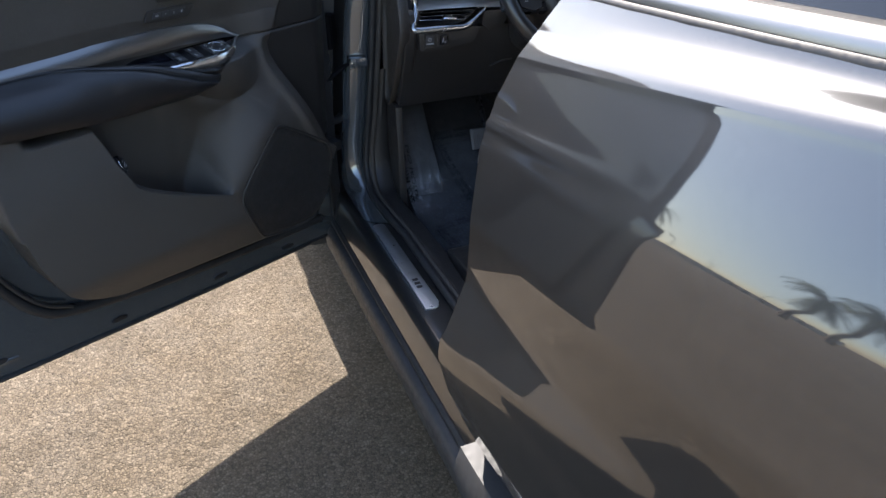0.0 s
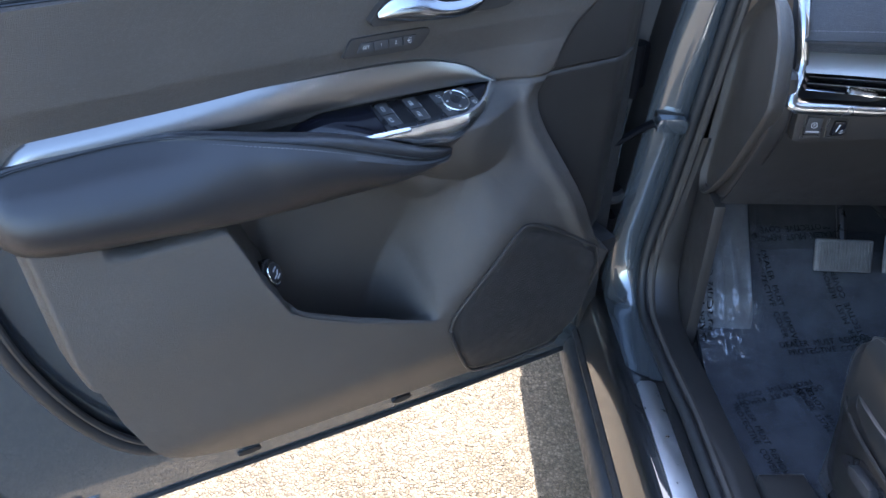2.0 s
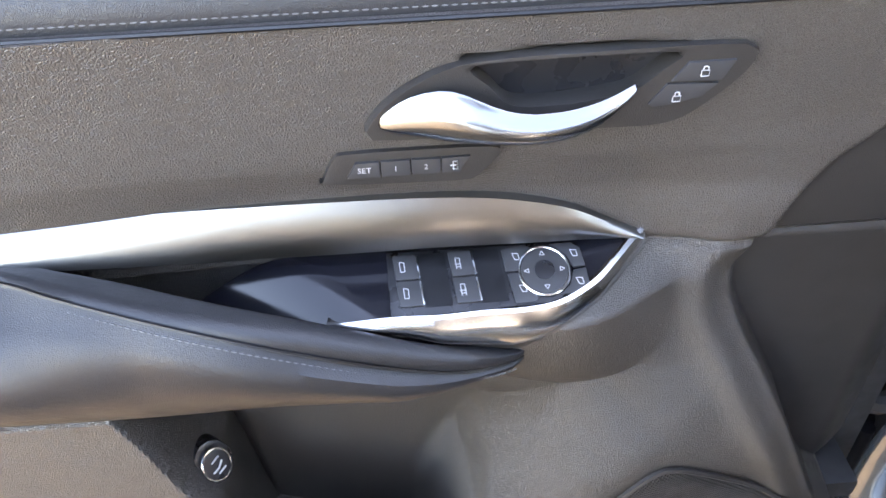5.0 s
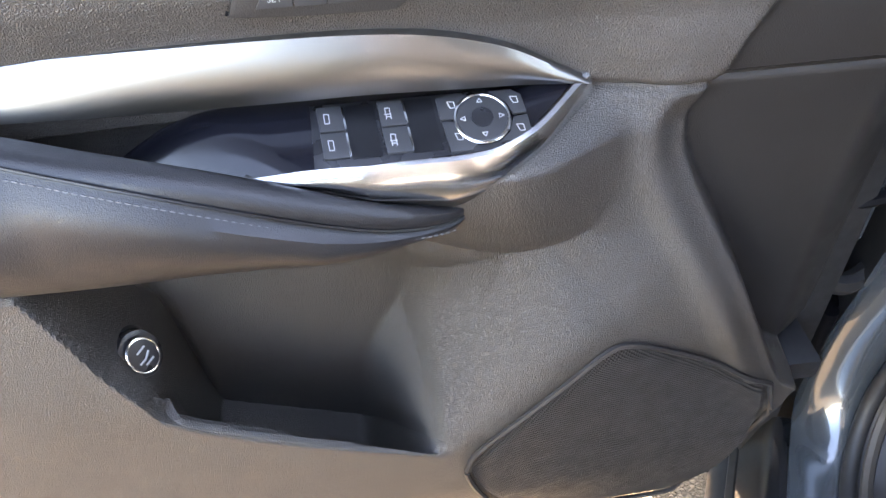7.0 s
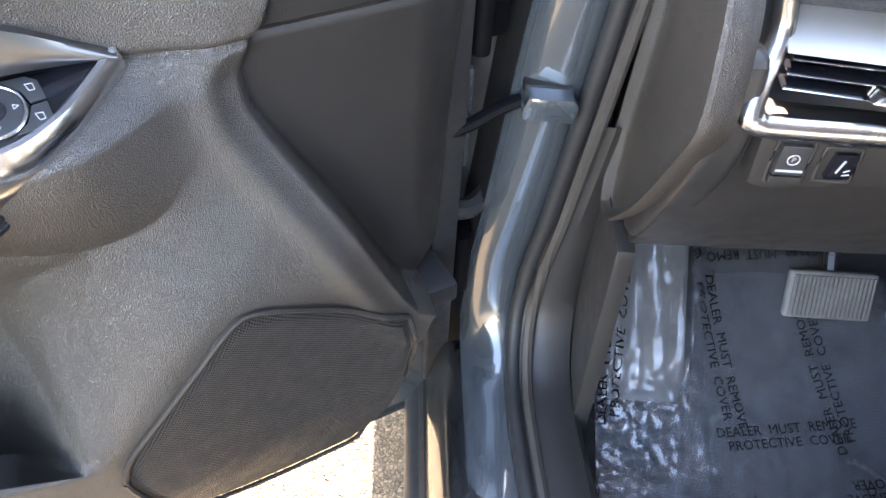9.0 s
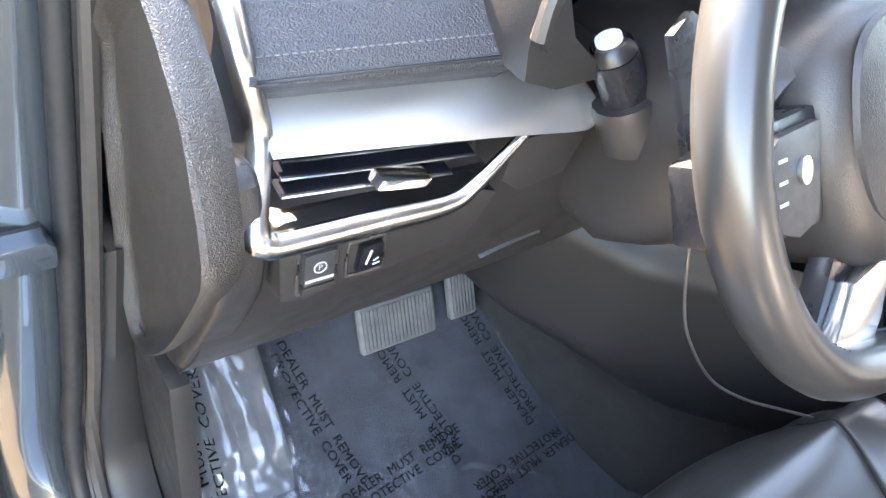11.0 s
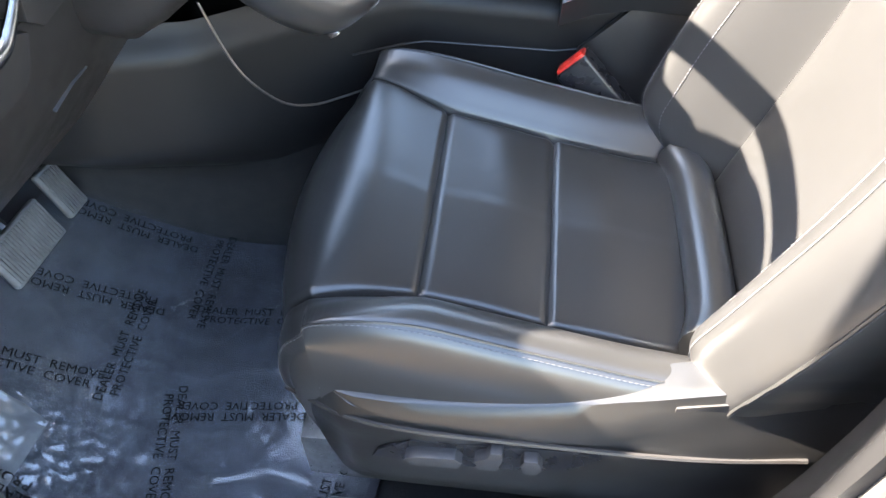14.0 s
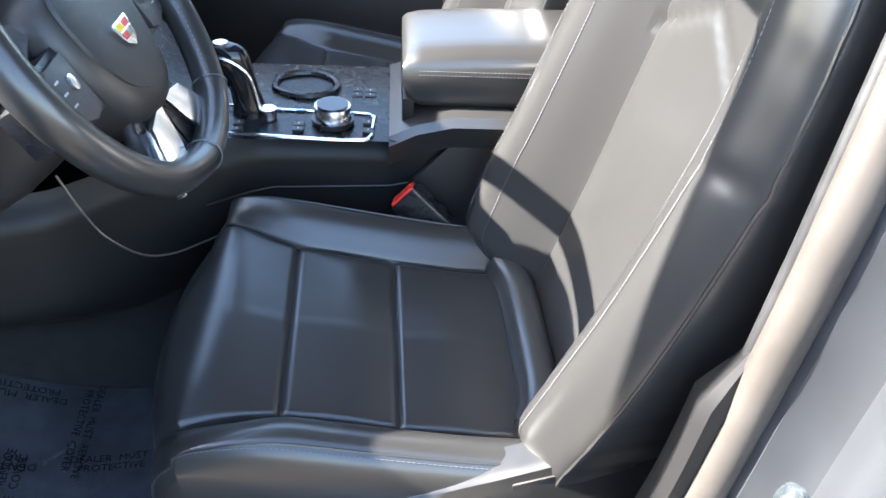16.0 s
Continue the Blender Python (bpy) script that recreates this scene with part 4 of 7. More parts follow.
# armrest: a padded roll along the bin, a sewn seam below it and a full leather body
ARM = (
    (0.944, 0.052, 0.905, 0.056, 0.898, 0.060, 0.862), (0.938, 0.066, 0.916, 0.078, 0.906, 0.090, 0.850), (0.920, 0.078, 0.922, 0.094, 0.918, 0.118, 0.842), (0.895, 0.080, 0.925, 0.093, 0.923, 0.129, 0.837), (0.85, 0.080, 0.926, 0.091, 0.925, 0.133, 0.832), (0.79, 0.079, 0.926, 0.088, 0.926, 0.134, 0.828), (0.74, 0.081, 0.926, 0.098, 0.926, 0.134, 0.824),
    (0.70, 0.092, 0.924, 0.116, 0.925, 0.132, 0.820), (0.66, 0.101, 0.918, 0.129, 0.919, 0.131, 0.818), (0.62, 0.114, 0.914, 0.140, 0.912, 0.130, 0.817), (0.58, 0.126, 0.910, 0.147, 0.902, 0.128, 0.816), (0.54, 0.131, 0.900, 0.148, 0.887, 0.125, 0.814), (0.50, 0.132, 0.885, 0.146, 0.870, 0.121, 0.812),
    (0.46, 0.131, 0.868, 0.140, 0.852, 0.119, 0.813), (0.43, 0.127, 0.855, 0.132, 0.840, 0.118, 0.818), (0.40, 0.119, 0.844, 0.120, 0.832, 0.112, 0.820), (0.385, 0.108, 0.838, 0.107, 0.830, 0.100, 0.822), (0.374, 0.092, 0.832, 0.091, 0.828, 0.088, 0.824))
lipc = spline([(a[0], a[1], a[2]) for a in ARM], 5)
seamc = spline([(a[0], a[3], a[4]) for a in ARM], 5)
botc = spline([(a[0], a[5], a[6]) for a in ARM], 5)
rings = []
for a, m, b in zip(lipc, seamc, botc):
    size = min(1.0, (m.z - b.z) / 0.05)
    out = max(m.y, b.y)
    ring = [(0.045, b.z + 0.006), (max(0.05, a.y - 0.014), b.z + 0.008), (max(0.05, a.y - 0.012), max(b.z + 0.012, a.z - 0.04)), (a.y - 0.008, a.z - 0.006 * size), (a.y - 0.004, a.z - 0.001), (a.y, a.z)]
    roll = min(1.0, (Vector((a.y, a.z)) - Vector((m.y, m.z))).length / 0.015)
    for k in (0.3, 0.55, 0.8):
        p = a.lerp(m, k)
        lift_ = 0.0045 * roll * math.sin(math.pi * k)
        ring.append((p.y + lift_, p.z + lift_))
    ring += [(m.y - 0.0010 * size, m.z), (m.y + 0.001 * size, m.z - 0.003 * size)]
    for k in (0.12, 0.26, 0.42, 0.58, 0.74, 0.88):
        p = m.lerp(b, k)
        ring.append((p.y + (0.020 * size + 0.55 * max(0.0, b.y - m.y)) * math.sin(math.pi * k ** 0.8) ** 0.8, p.z))
    ring += [(b.y + 0.004 * size, b.z + 0.004 * size), (b.y, b.z), (b.y - 0.02 * size, b.z - 0.001)]
    rings.append([Vector((a.x, y, z)) for y, z in ring])
arm = part("armrest", loft(rings), LEATHER, door, "padded black leather armrest")
edge = seamc[10:]
part("piping", tube([Vector(p) + Vector((0, 0.0004, 0.0012)) for p in edge], 0.0012, 6), JET, arm, "dark sewn crease")
part("seam", stitch([Vector(p) + Vector((0, 0.0032, -0.0048)) for p in edge[8:-8]], 0.0050, 0.0036, 0.0006), THREAD, arm, "grey stitched seam")

# switch pod: bright rim, gloss plate and switches on a plane that falls towards the cabin
pod_edge = [(0.528, 0.119), (0.48, 0.118), (0.45, 0.119), (0.42, 0.118), (0.39, 0.118), (0.365, 0.114), (0.34, 0.101), (0.322, 0.085), (0.308, 0.071), (0.296, 0.060)]


def plate_z(d):
    return 0.900 - 0.28 * (d - 0.060)


rim = spline([(s, d + 0.002, plate_z(d) + 0.001) for s, d in pod_edge], 8)
pod = empty("switch_pod", Matrix.Identity(4), "", "")
pod.parent = door
for key in ("label", "category"):
    if key in pod:
        del pod[key]


FACE_S = [0.296, 0.31, 0.34, 0.36, 0.38, 0.40, 0.42, 0.45, 0.48, 0.50, 0.528]
FACE_H = [0.022, 0.022, 0.021, 0.025, 0.029, 0.032, 0.029, 0.024, 0.013, 0.006, 0.001]


def pod_normal(k):
    t = (rim[min(k + 1, len(rim) - 1)] - rim[max(k - 1, 0)]).normalized()
    n = Vector((t.y, -t.x, 0.0))
    return (n if n.y > 0 or n.x < -0.5 else -n).normalized()


def pod_ring(k):
    """Dark door pull below the bright face, tucked back to the panel."""
    p, n = rim[k], pod_normal(k)
    f = interp(p.x, FACE_S, FACE_H)
    low_ = interp(p.x, [0.296, 0.32, 0.34, 0.36, 0.39, 0.42, 0.46, 0.528], [0.003, 0.007, 0.009, 0.011, 0.014, 0.012, 0.008, 0.002])
    o = Vector((p.x, p.y, p.z - f))
    return [o - n * 0.003 + Vector((0, 0, 0.004)), o + n * 0.0005, o - n * 0.003 + Vector((0, 0, -low_ * 0.6)), o - n * 0.010 + Vector((0, 0, -low_)), o - n * 0.03 + Vector((0, 0, -low_ - 0.004)), Vector((o.x + 0.01, 0.05, o.z - low_ - 0.004))]


part("pod_underside", loft([pod_ring(k) for k in range(len(rim))], cap=False, wrap=False), HARD, door, "charcoal plastic door pull underside")
rings = []
for k, p in enumerate(rim):
    n = pod_normal(k)
    f = interp(p.x, FACE_S, FACE_H)
    w = min(0.004, f * 0.5)
    z = Vector((0, 0, 1))
    rings.append([p - n * (w + 0.001) + z * 0.0005, p - n * w * 0.4 + z * 0.0025, p + n * w * 0.4 + z * 0.0012, p + n * w + z * (-0.18 * f), p + n * w * 1.2 + z * (-0.45 * f), p + n * w * 0.9 + z * (-0.75 * f), p + n * 0.0 - z * f, p - n * (w + 0.002) - z * f * 0.9])
part("pod_rim", loft(rings), CHROME, door, "satin chrome switch pod rim")
# gloss plate with an open bin behind the switches
inner_s = [0.80, 0.74, 0.70, 0.66, 0.62, 0.58, 0.54, 0.525, 0.47, 0.42, 0.375, 0.34, 0.318, 0.300]
outer_d = [0.074, 0.076, 0.085, 0.094, 0.106, 0.117, 0.122, 0.116, 0.116, 0.116, 0.113, 0.099, 0.080, 0.062]


def plate_point(u, v):
    s = 0.80 + (0.300 - 0.80) * u
    d0, d1 = interp(s, [0.30, 0.62, 0.80], [0.056, 0.058, 0.070]), interp(-s, [-x for x in inner_s], outer_d)
    d = d0 + (d1 - d0) * v
    z = plate_z(d) + 0.020 * smoothstep(0.66, 0.80, s)
    # bin: a scoop that ends in a sloping wall
    z -= (0.078 - 0.03 * smoothstep(0.66, 0.80, s)) * smoothstep(0.500, 0.670, s + 0.9 * (d - 0.105))
    return (s, d, z)


part("switch_plate", grid(plate_point, 140, 40), GLOSS, door, "gloss black switch plate with an open bin")
PL = frame_from((0.481, 0.0695, plate_z(0.0695) + 0.0006), (-1, 0, 0), (0, 1, -0.29))
# PL: x towards the hinge, y towards the cabin, z into the plate (negative is out)
OUT = -1


def on_plate(poly, lo, hi, bevel=0.0):
    return prism(poly, OUT * hi, OUT * lo, "z", bevel, 2, PL)


well = [(-0.004, -0.004), (0.112, -0.003), (0.118, 0.0), (0.118, 0.046), (0.0, 0.05), (-0.003, 0.047)]
part("switch_well", on_plate(well, 0.0002, 0.0012, 0.0004), SATIN, door, "satin black switch surround")
# flat black plates paint the recess shade; nothing is sunk here
for x0 in (0.0185, 0.0575):
    part("switch_recess", on_plate([(x0, -0.001), (x0 + 0.019, -0.001), (x0 + 0.022, 0.043), (x0 + 0.003, 0.043)], 0.0013, 0.0016), JET, door, "black plate for the shaded recess beside the switch")
for x0 in (0.0, 0.040):
    for k in (0, 1):
        y0, y1 = k * 0.0215, k * 0.0215 + 0.0208
        sh = 0.0018 * k
        sw = on_plate([(x0 + sh, y0), (x0 + sh + 0.0165, y0), (x0 + sh + 0.0185, y1), (x0 + sh + 0.002, y1)], 0.0008, 0.0036 if k == 0 else 0.0030, 0.0011)
        b = part("window_switch", sw, BUTTON, door, "dark grey window switch")
        edge_p = on_plate([(x0 + sh + 0.0163, y0 + 0.001), (x0 + sh + 0.0178, y0 + 0.001), (x0 + sh + 0.0195, y1 - 0.001), (x0 + sh + 0.018, y1 - 0.001)], 0.0012, 0.0034 - 0.0006 * k, 0.0004)
        part("switch_edge", edge_p, CHROME, b, "bright switch edge")
        cx, cy = x0 + sh + 0.0065, (y0 + y1) / 2
        zz = OUT * (0.0037 if k == 0 else 0.0031)
        marks = []
        segs = [((-0.0016, -0.004), (0.0018, -0.0036)), ((0.0018, -0.0036), (0.0022, 0.004)), ((0.0022, 0.004), (-0.0008, 0.004)), ((-0.0008, 0.004), (-0.0016, -0.004))] if x0 == 0.0 else [((-0.0014, -0.0045), (0.0016, -0.0042)), ((0.0016, -0.0042), (0.0018, 0.0008)), ((-0.0014, -0.0045), (-0.0012, 0.0008)), ((-0.0022, 0.0008), (0.0026, 0.0008)), ((-0.001, 0.003), (0.002, 0.003)), ((0.002, 0.001), (0.0022, 0.005)), ((-0.001, 0.001), (-0.0008, 0.005))]
        for a, c in segs:
            marks.append(tube([PL @ Vector((cx + a[0], cy + a[1], zz)), PL @ Vector((cx + c[0], cy + c[1], zz))], 0.00034, 5))
        part("symbol", merge(*marks), MARK, b, "white window symbol")
    # another flat plate, its black standing for shade in the gap
    part("switch_recess", on_plate([(x0 + 0.0200, -0.0005), (x0 + 0.0335, -0.0005), (x0 + 0.0365, 0.0425), (x0 + 0.0225, 0.0425)], 0.0001, 0.0006), MATT_BLACK, door, "black plate for the shaded gap beside the window switches")
# mirror keypad and dial
KX, KY, KR = 0.1075, 0.0215, 0.0185
keys = (
    [(0.079, 0.001), (0.094, -0.002), (0.102, 0.001), (0.0925, 0.010), (0.0895, 0.0195), (0.080, 0.0195)],
    [(0.081, 0.0215), (0.0895, 0.0215), (0.0935, 0.034), (0.102, 0.0405), (0.098, 0.046), (0.084, 0.046)],
    [(0.114, -0.001), (0.130, -0.001), (0.136, 0.004), (0.1375, 0.019), (0.1285, 0.020), (0.125, 0.010)],
    [(0.1285, 0.022), (0.1375, 0.021), (0.138, 0.034), (0.131, 0.040), (0.116, 0.0415), (0.124, 0.034)],
)
for poly in keys:
    b = part("mirror_key", on_plate(poly, 0.0008, 0.0028, 0.0009), BUTTON, door, "dark grey mirror key")
    cx, cy = sum(p[0] for p in poly) / 6 + (0.002 if poly[0][0] > 0.1 else -0.001), sum(p[1] for p in poly) / 6
    sq = [(-0.0022, -0.003), (0.0022, -0.0026), (0.0026, 0.0024), (-0.0006, 0.0024)]
    part("symbol", merge(*[tube([PL @ Vector((cx + sq[i][0], cy + sq[i][1], OUT * 0.0029)), PL @ Vector((cx + sq[(i + 1) % 4][0], cy + sq[(i + 1) % 4][1], OUT * 0.0029))], 0.0003, 5) for i in range(4)]), MARK, b, "white mirror symbol")


def disc(r0, lo, hi, bevel=0.0, k=40):
    return on_plate([(KX + r0 * math.cos(2 * math.pi * j / k), KY + r0 * 1.12 * math.sin(2 * math.pi * j / k)) for j in range(k)], lo, hi, bevel)


dial = part("mirror_dial", disc(KR - 0.0018, 0.001, 0.0040, 0.0012), BUTTON, door, "round mirror dial")
ringp = [PL @ Vector((KX + (KR - 0.0008) * math.cos(2 * math.pi * j / 48), KY + (KR - 0.0008) * 1.12 * math.sin(2 * math.pi * j / 48), OUT * 0.0030)) for j in range(48)]
part("dial_ring", tube(ringp, 0.0012, 6, closed=True), CHROME, dial, "bright dial ring")
part("dial_centre", disc(0.0072, 0.0036, 0.0048, 0.0006), SATIN, dial)
for a in range(4):
    w = a * math.pi / 2
    c = Vector((KX + 0.0125 * math.cos(w), KY + 0.0138 * math.sin(w), OUT * 0.0042))
    o = Vector((math.cos(w), math.sin(w), 0))
    pr = Vector((-o.y, o.x, 0))
    tri = [c + o * 0.002, c - o * 0.0012 + pr * 0.0017, c - o * 0.0012 - pr * 0.0017]
    part("arrow_mark", merge(*[tube([PL @ tri[i], PL @ tri[(i + 1) % 3]], 0.0003, 5) for i in range(3)]), MARK, dial, "white arrow mark")


# pull handle in its bezel
bez = curve2([(0.4905, 1.0110), (0.487, 1.0202), (0.4745, 1.0342), (0.4519, 1.0488), (0.4287, 1.0565), (0.3961, 1.0592), (0.3635, 1.0598), (0.3142, 1.0596), (0.2709, 1.0590), (0.2544, 1.0565), (0.2522, 1.0483), (0.2598, 1.0363), (0.2744, 1.0226), (0.2899, 1.0110), (0.3071, 1.0062), (0.3425, 1.0058), (0.3952, 1.0062), (0.4474, 1.0070), (0.4818, 1.0080)], 3)


def reach(poly, c, a):
    """Distance from c to an outline in the direction a."""
    dx, dy = math.cos(a), math.sin(a)
    far_ = 0.0
    for (x0, y0), (x1, y1) in zip(poly, poly[1:] + poly[:1]):
        ex, ey = x1 - x0, y1 - y0
        den = dx * ey - dy * ex
        if abs(den) > 1e-12:
            t = ((x0 - c[0]) * ey - (y0 - c[1]) * ex) / den
            k = ((x0 - c[0]) * dy - (y0 - c[1]) * dx) / den
            if t > 0 and -1e-6 <= k <= 1 + 1e-6:
                far_ = max(far_, t)
    return far_


BC = (0.362, 1.042)
angs = [2 * math.pi * k / 120 for k in range(120)]
oo = [reach(bez, BC, a) for a in angs]
ii = [reach(curve2(CUP, 3), BC, a) for a in angs]
rings = [[Vector((BC[0] + math.cos(a) * r(k), d, BC[1] + math.sin(a) * r(k))) for k, a in enumerate(angs)] for r, d in ((lambda k: oo[k], 0.062), (lambda k: oo[k], 0.0835), (lambda k: oo[k] - 0.0012, 0.0855), (lambda k: ii[k] + 0.3 * (oo[k] - ii[k]), 0.0858), (lambda k: ii[k] + 0.001, 0.0850), (lambda k: ii[k], 0.0825), (lambda k: ii[k] * 0.97, 0.050))]
part("handle_bezel", loft(rings, cap=False), HARD, door, "dark grey handle bezel")
part("handle_cup", loft([[Vector((BC[0] + math.cos(a) * ii[k] * f, d, BC[1] + math.sin(a) * ii[k] * f)) for k, a in enumerate(angs)] for f, d in ((1.0, 0.070), (0.93, 0.058), (0.7, 0.053), (0.1, 0.052))]), SATIN, door, "satin black handle cup")
# blade: a broad rounded tail that narrows into a bar curving back into the bezel
rings = []
for s, zt, zb, d0, th in ((0.4815, 1.0235, 1.0180, 0.086, 0.002), (0.474, 1.0315, 1.0150, 0.088, 0.004), (0.4626, 1.0406, 1.0145, 0.090, 0.006), (0.4426, 1.0465, 1.0112, 0.094, 0.008), (0.4297, 1.0440, 1.0105, 0.097, 0.009), (0.4133, 1.0350, 1.0100, 0.100, 0.009), (0.3966, 1.0301, 1.0100, 0.102, 0.009), (0.38, 1.0300, 1.0105, 0.103, 0.009), (0.3631, 1.0312, 1.0125, 0.102, 0.0085), (0.348, 1.0338, 1.0175, 0.099, 0.008), (0.335, 1.0365, 1.0245, 0.094, 0.006), (0.3235, 1.0388, 1.0335, 0.087, 0.004)):
    zr = zb + (zt - zb) * interp(s, [0.33, 0.40, 0.48], [0.62, 0.55, 0.30])
    rings.append([Vector((s, d0 + th * max(-0.6, math.cos(a)) * (1 - 0.75 * smoothstep(0.0, 1.0, math.sin(a))), zr + (zt - zr if math.sin(a) > 0 else zr - zb) * math.sin(a))) for a in [2 * math.pi * k / 20 for k in range(20)]])
grip = part("door_handle", loft(rings), HANDLE, door, "satin chrome door pull handle")
sub = grip.modifiers.new("round", "SUBSURF")
sub.levels = sub.render_levels = 1
for poly in ([(0.3160, 1.0225), (0.3055, 1.0358), (0.2740, 1.0345), (0.2830, 1.0258), (0.3020, 1.0212), (0.3130, 1.0205)], [(0.3035, 1.0372), (0.2945, 1.0492), (0.2655, 1.0492), (0.2725, 1.0362)]):
    b = part("lock_button", prism(poly, 0.083, 0.0875, "y", 0.001), BUTTON, door, "dark grey lock button")
    cx, cz = sum(p[0] for p in poly) / len(poly), sum(p[1] for p in poly) / len(poly)
    body_m = [tube([(cx + 0.0024, 0.0880, cz - 0.003), (cx - 0.0024, 0.0880, cz - 0.003), (cx - 0.0024, 0.0880, cz + 0.0008), (cx + 0.0024, 0.0880, cz + 0.0008), (cx + 0.0024, 0.0880, cz - 0.003)], 0.0004, 5), tube(spline([(cx + 0.0015, 0.0880, cz + 0.001), (cx + 0.0012, 0.0880, cz + 0.0032), (cx - 0.0012, 0.0880, cz + 0.0032), (cx - 0.0015, 0.0880, cz + 0.001)], 4), 0.0004, 5)]
    part("symbol", merge(*body_m), MARK, b, "white padlock symbol")

# seat memory keys
mem = curve2([(0.5205, 0.9745), (0.5120, 0.9910), (0.5012, 0.9940), (0.45, 0.9940), (0.4122, 0.9930), (0.4045, 0.9894), (0.4086, 0.9815), (0.4197, 0.9705), (0.4308, 0.9680), (0.48, 0.9690), (0.5182, 0.9712)])
part("memory_bezel", prism(mem, 0.060, 0.0765, "y", 0.002, 2), HARD, door, "dark grey memory key bezel")
xs = [0.5050, 0.4822, 0.4626, 0.4430, 0.4235]
names = ["SET", "1", "2", ""]
for i in range(4):
    a, c = xs[i], xs[i + 1] + 0.0009
    lz, hz = 0.9765, 0.9880
    skew0 = 0.0065 if i == 0 else 0.0
    skew1 = -0.007 if i == 3 else 0.0
    b = part("memory_key", prism([(a, lz), (c - skew1 * 1.0, lz), (c, hz), (a - skew0, hz)], 0.0750, 0.0788, "y", 0.0008), BUTTON, door, "dark grey memory key")
    cx, cz = (a + c) / 2 - (0.001 if i in (0,) else 0.0), (lz + hz) / 2
    if names[i]:
        m = frame_from((cx, 0.0791, cz), (-1, 0, 0), (0, 0, 1))
        placed("lettering", text_mesh(names[i], 0.0058, m), MARK, b, "white lettering " + names[i])
    else:
        part("symbol", merge(tube([(cx + 0.002, 0.0791, cz - 0.003), (cx - 0.001, 0.0791, cz - 0.003), (cx - 0.001, 0.0791, cz + 0.003), (cx + 0.002, 0.0791, cz + 0.003), (cx + 0.002, 0.0791, cz - 0.003)], 0.0004, 5), tube([(cx + 0.004, 0.0791, cz), (cx, 0.0791, cz)], 0.0005, 5)), MARK, b, "white exit symbol")

# tailgate dial in the pocket wall
TB = Vector((0.647, 0.094, 0.706))
tb = frame_from(TB, (-0.70, -0.60, 0.0), (0.24, -0.28, 0.84))
ringk = [(0.017 * math.cos(a), 0.021 * math.sin(a)) for a in [2 * math.pi * k / 32 for k in range(32)]]
td = part("tailgate_dial", prism(ringk, -0.03, 0.002, "z", 0.002, 2, tb), SATIN, door, "round black tailgate dial")
part("dial_cap", prism([(x * 0.68, y * 0.68) for x, y in ringk], 0.0022, 0.008, "z", 0.0015, 2, tb), SATIN, td)
part("dial_ring", tube([tb @ Vector((x * 0.70, y * 0.70, 0.006)) for x, y in ringk], 0.0014, 6, closed=True), CHROME, td, "bright dial ring")
part("symbol", merge(tube([tb @ Vector((-0.006, -0.005, 0.0083)), tb @ Vector((0.0, -0.003, 0.0083)), tb @ Vector((0.005, 0.002, 0.0083))], 0.0009, 5), tube([tb @ Vector((-0.004, 0.004, 0.0083)), tb @ Vector((0.004, 0.007, 0.0083))], 0.0009, 5), tube([tb @ Vector((-0.002, -0.008, 0.0083)), tb @ Vector((0.006, -0.005, 0.0083))], 0.0009, 5)), MARK, td, "white car symbol")

# loudspeaker grille
SPK = [(0.388, 0.545), (0.372, 0.573), (0.306, 0.644), (0.275, 0.674), (0.252, 0.677), (0.210, 0.655), (0.120, 0.596), (0.107, 0.575), (0.100, 0.514), (0.106, 0.466), (0.1236, 0.427), (0.165, 0.398), (0.234, 0.394), (0.30, 0.400), (0.340, 0.414), (0.370, 0.470), (0.389, 0.520)]


def speaker(out, lift_by, name, mat, label, parent):
    c = Vector((0.235, 0.530))
    pts = [Vector((p.x, p.y)) for p in spline([(a, b, 0) for a, b in SPK], 4, True)]
    rings_ = []
    for f in [k / 14 for k in range(1, 15)]:
        ring = []
        for p in pts:
            q = c + (p - c) * f * out
            ring.append(Vector((q.x, panel_depth(q.x, q.y) + lift_by - (0.006 if f > 0.97 else 0.0), q.y)))
        rings_.append(ring)
    b = loft(rings_, cap=False)
    b.faces.new([v for v in list(b.verts)[:len(pts)]])
    return part(name, b, mat, parent, label)


speaker(1.0, 0.0045, "speaker_grille", MESH, "black perforated loudspeaker grille", door)
pts = [(p.x, p.y) for p in spline([(a, b, 0) for a, b in SPK], 6, True)]
part("grille_frame", tube([(0.235 + (a - 0.235) * 1.015, panel_depth(a, b) + 0.003, 0.530 + (b - 0.530) * 1.015) for a, b in pts], 0.0028, 6, closed=True), HARD, door)

# check strap and hinges
part("check_strap", tube(spline([(0.06, -0.004, 0.690), (0.0, 0.016, 0.712), (-0.035, 0.030, 0.735), (-0.075, 0.044, 0.752)], 6), 0.0085, 8, 0.7), MATT_BLACK, door, "black steel door check strap")
for z in (0.83, 0.50):
    hinge = part("hinge", box((-0.055, -0.030, z - 0.04), (0.02, -0.004, z + 0.04), 0.008), MATT_BLACK, door, "dark painted door hinge")
    part("hinge_pin", tube([(-0.02, 0.004, z - 0.045), (-0.02, 0.004, z + 0.045)], 0.010, 10), MATT_BLACK, hinge, "dark painted hinge pin")
    part("hinge_bolt", tube([(0.004, -0.004, z - 0.02), (0.004, 0.010, z - 0.02)], 0.009, 6), BARE, hinge, "steel bolt")
part("hinge_plate", box((-0.012, -0.02, 0.655), (0.004, 0.012, 0.775), 0.005), JAMB, door, "painted plate on the door edge")
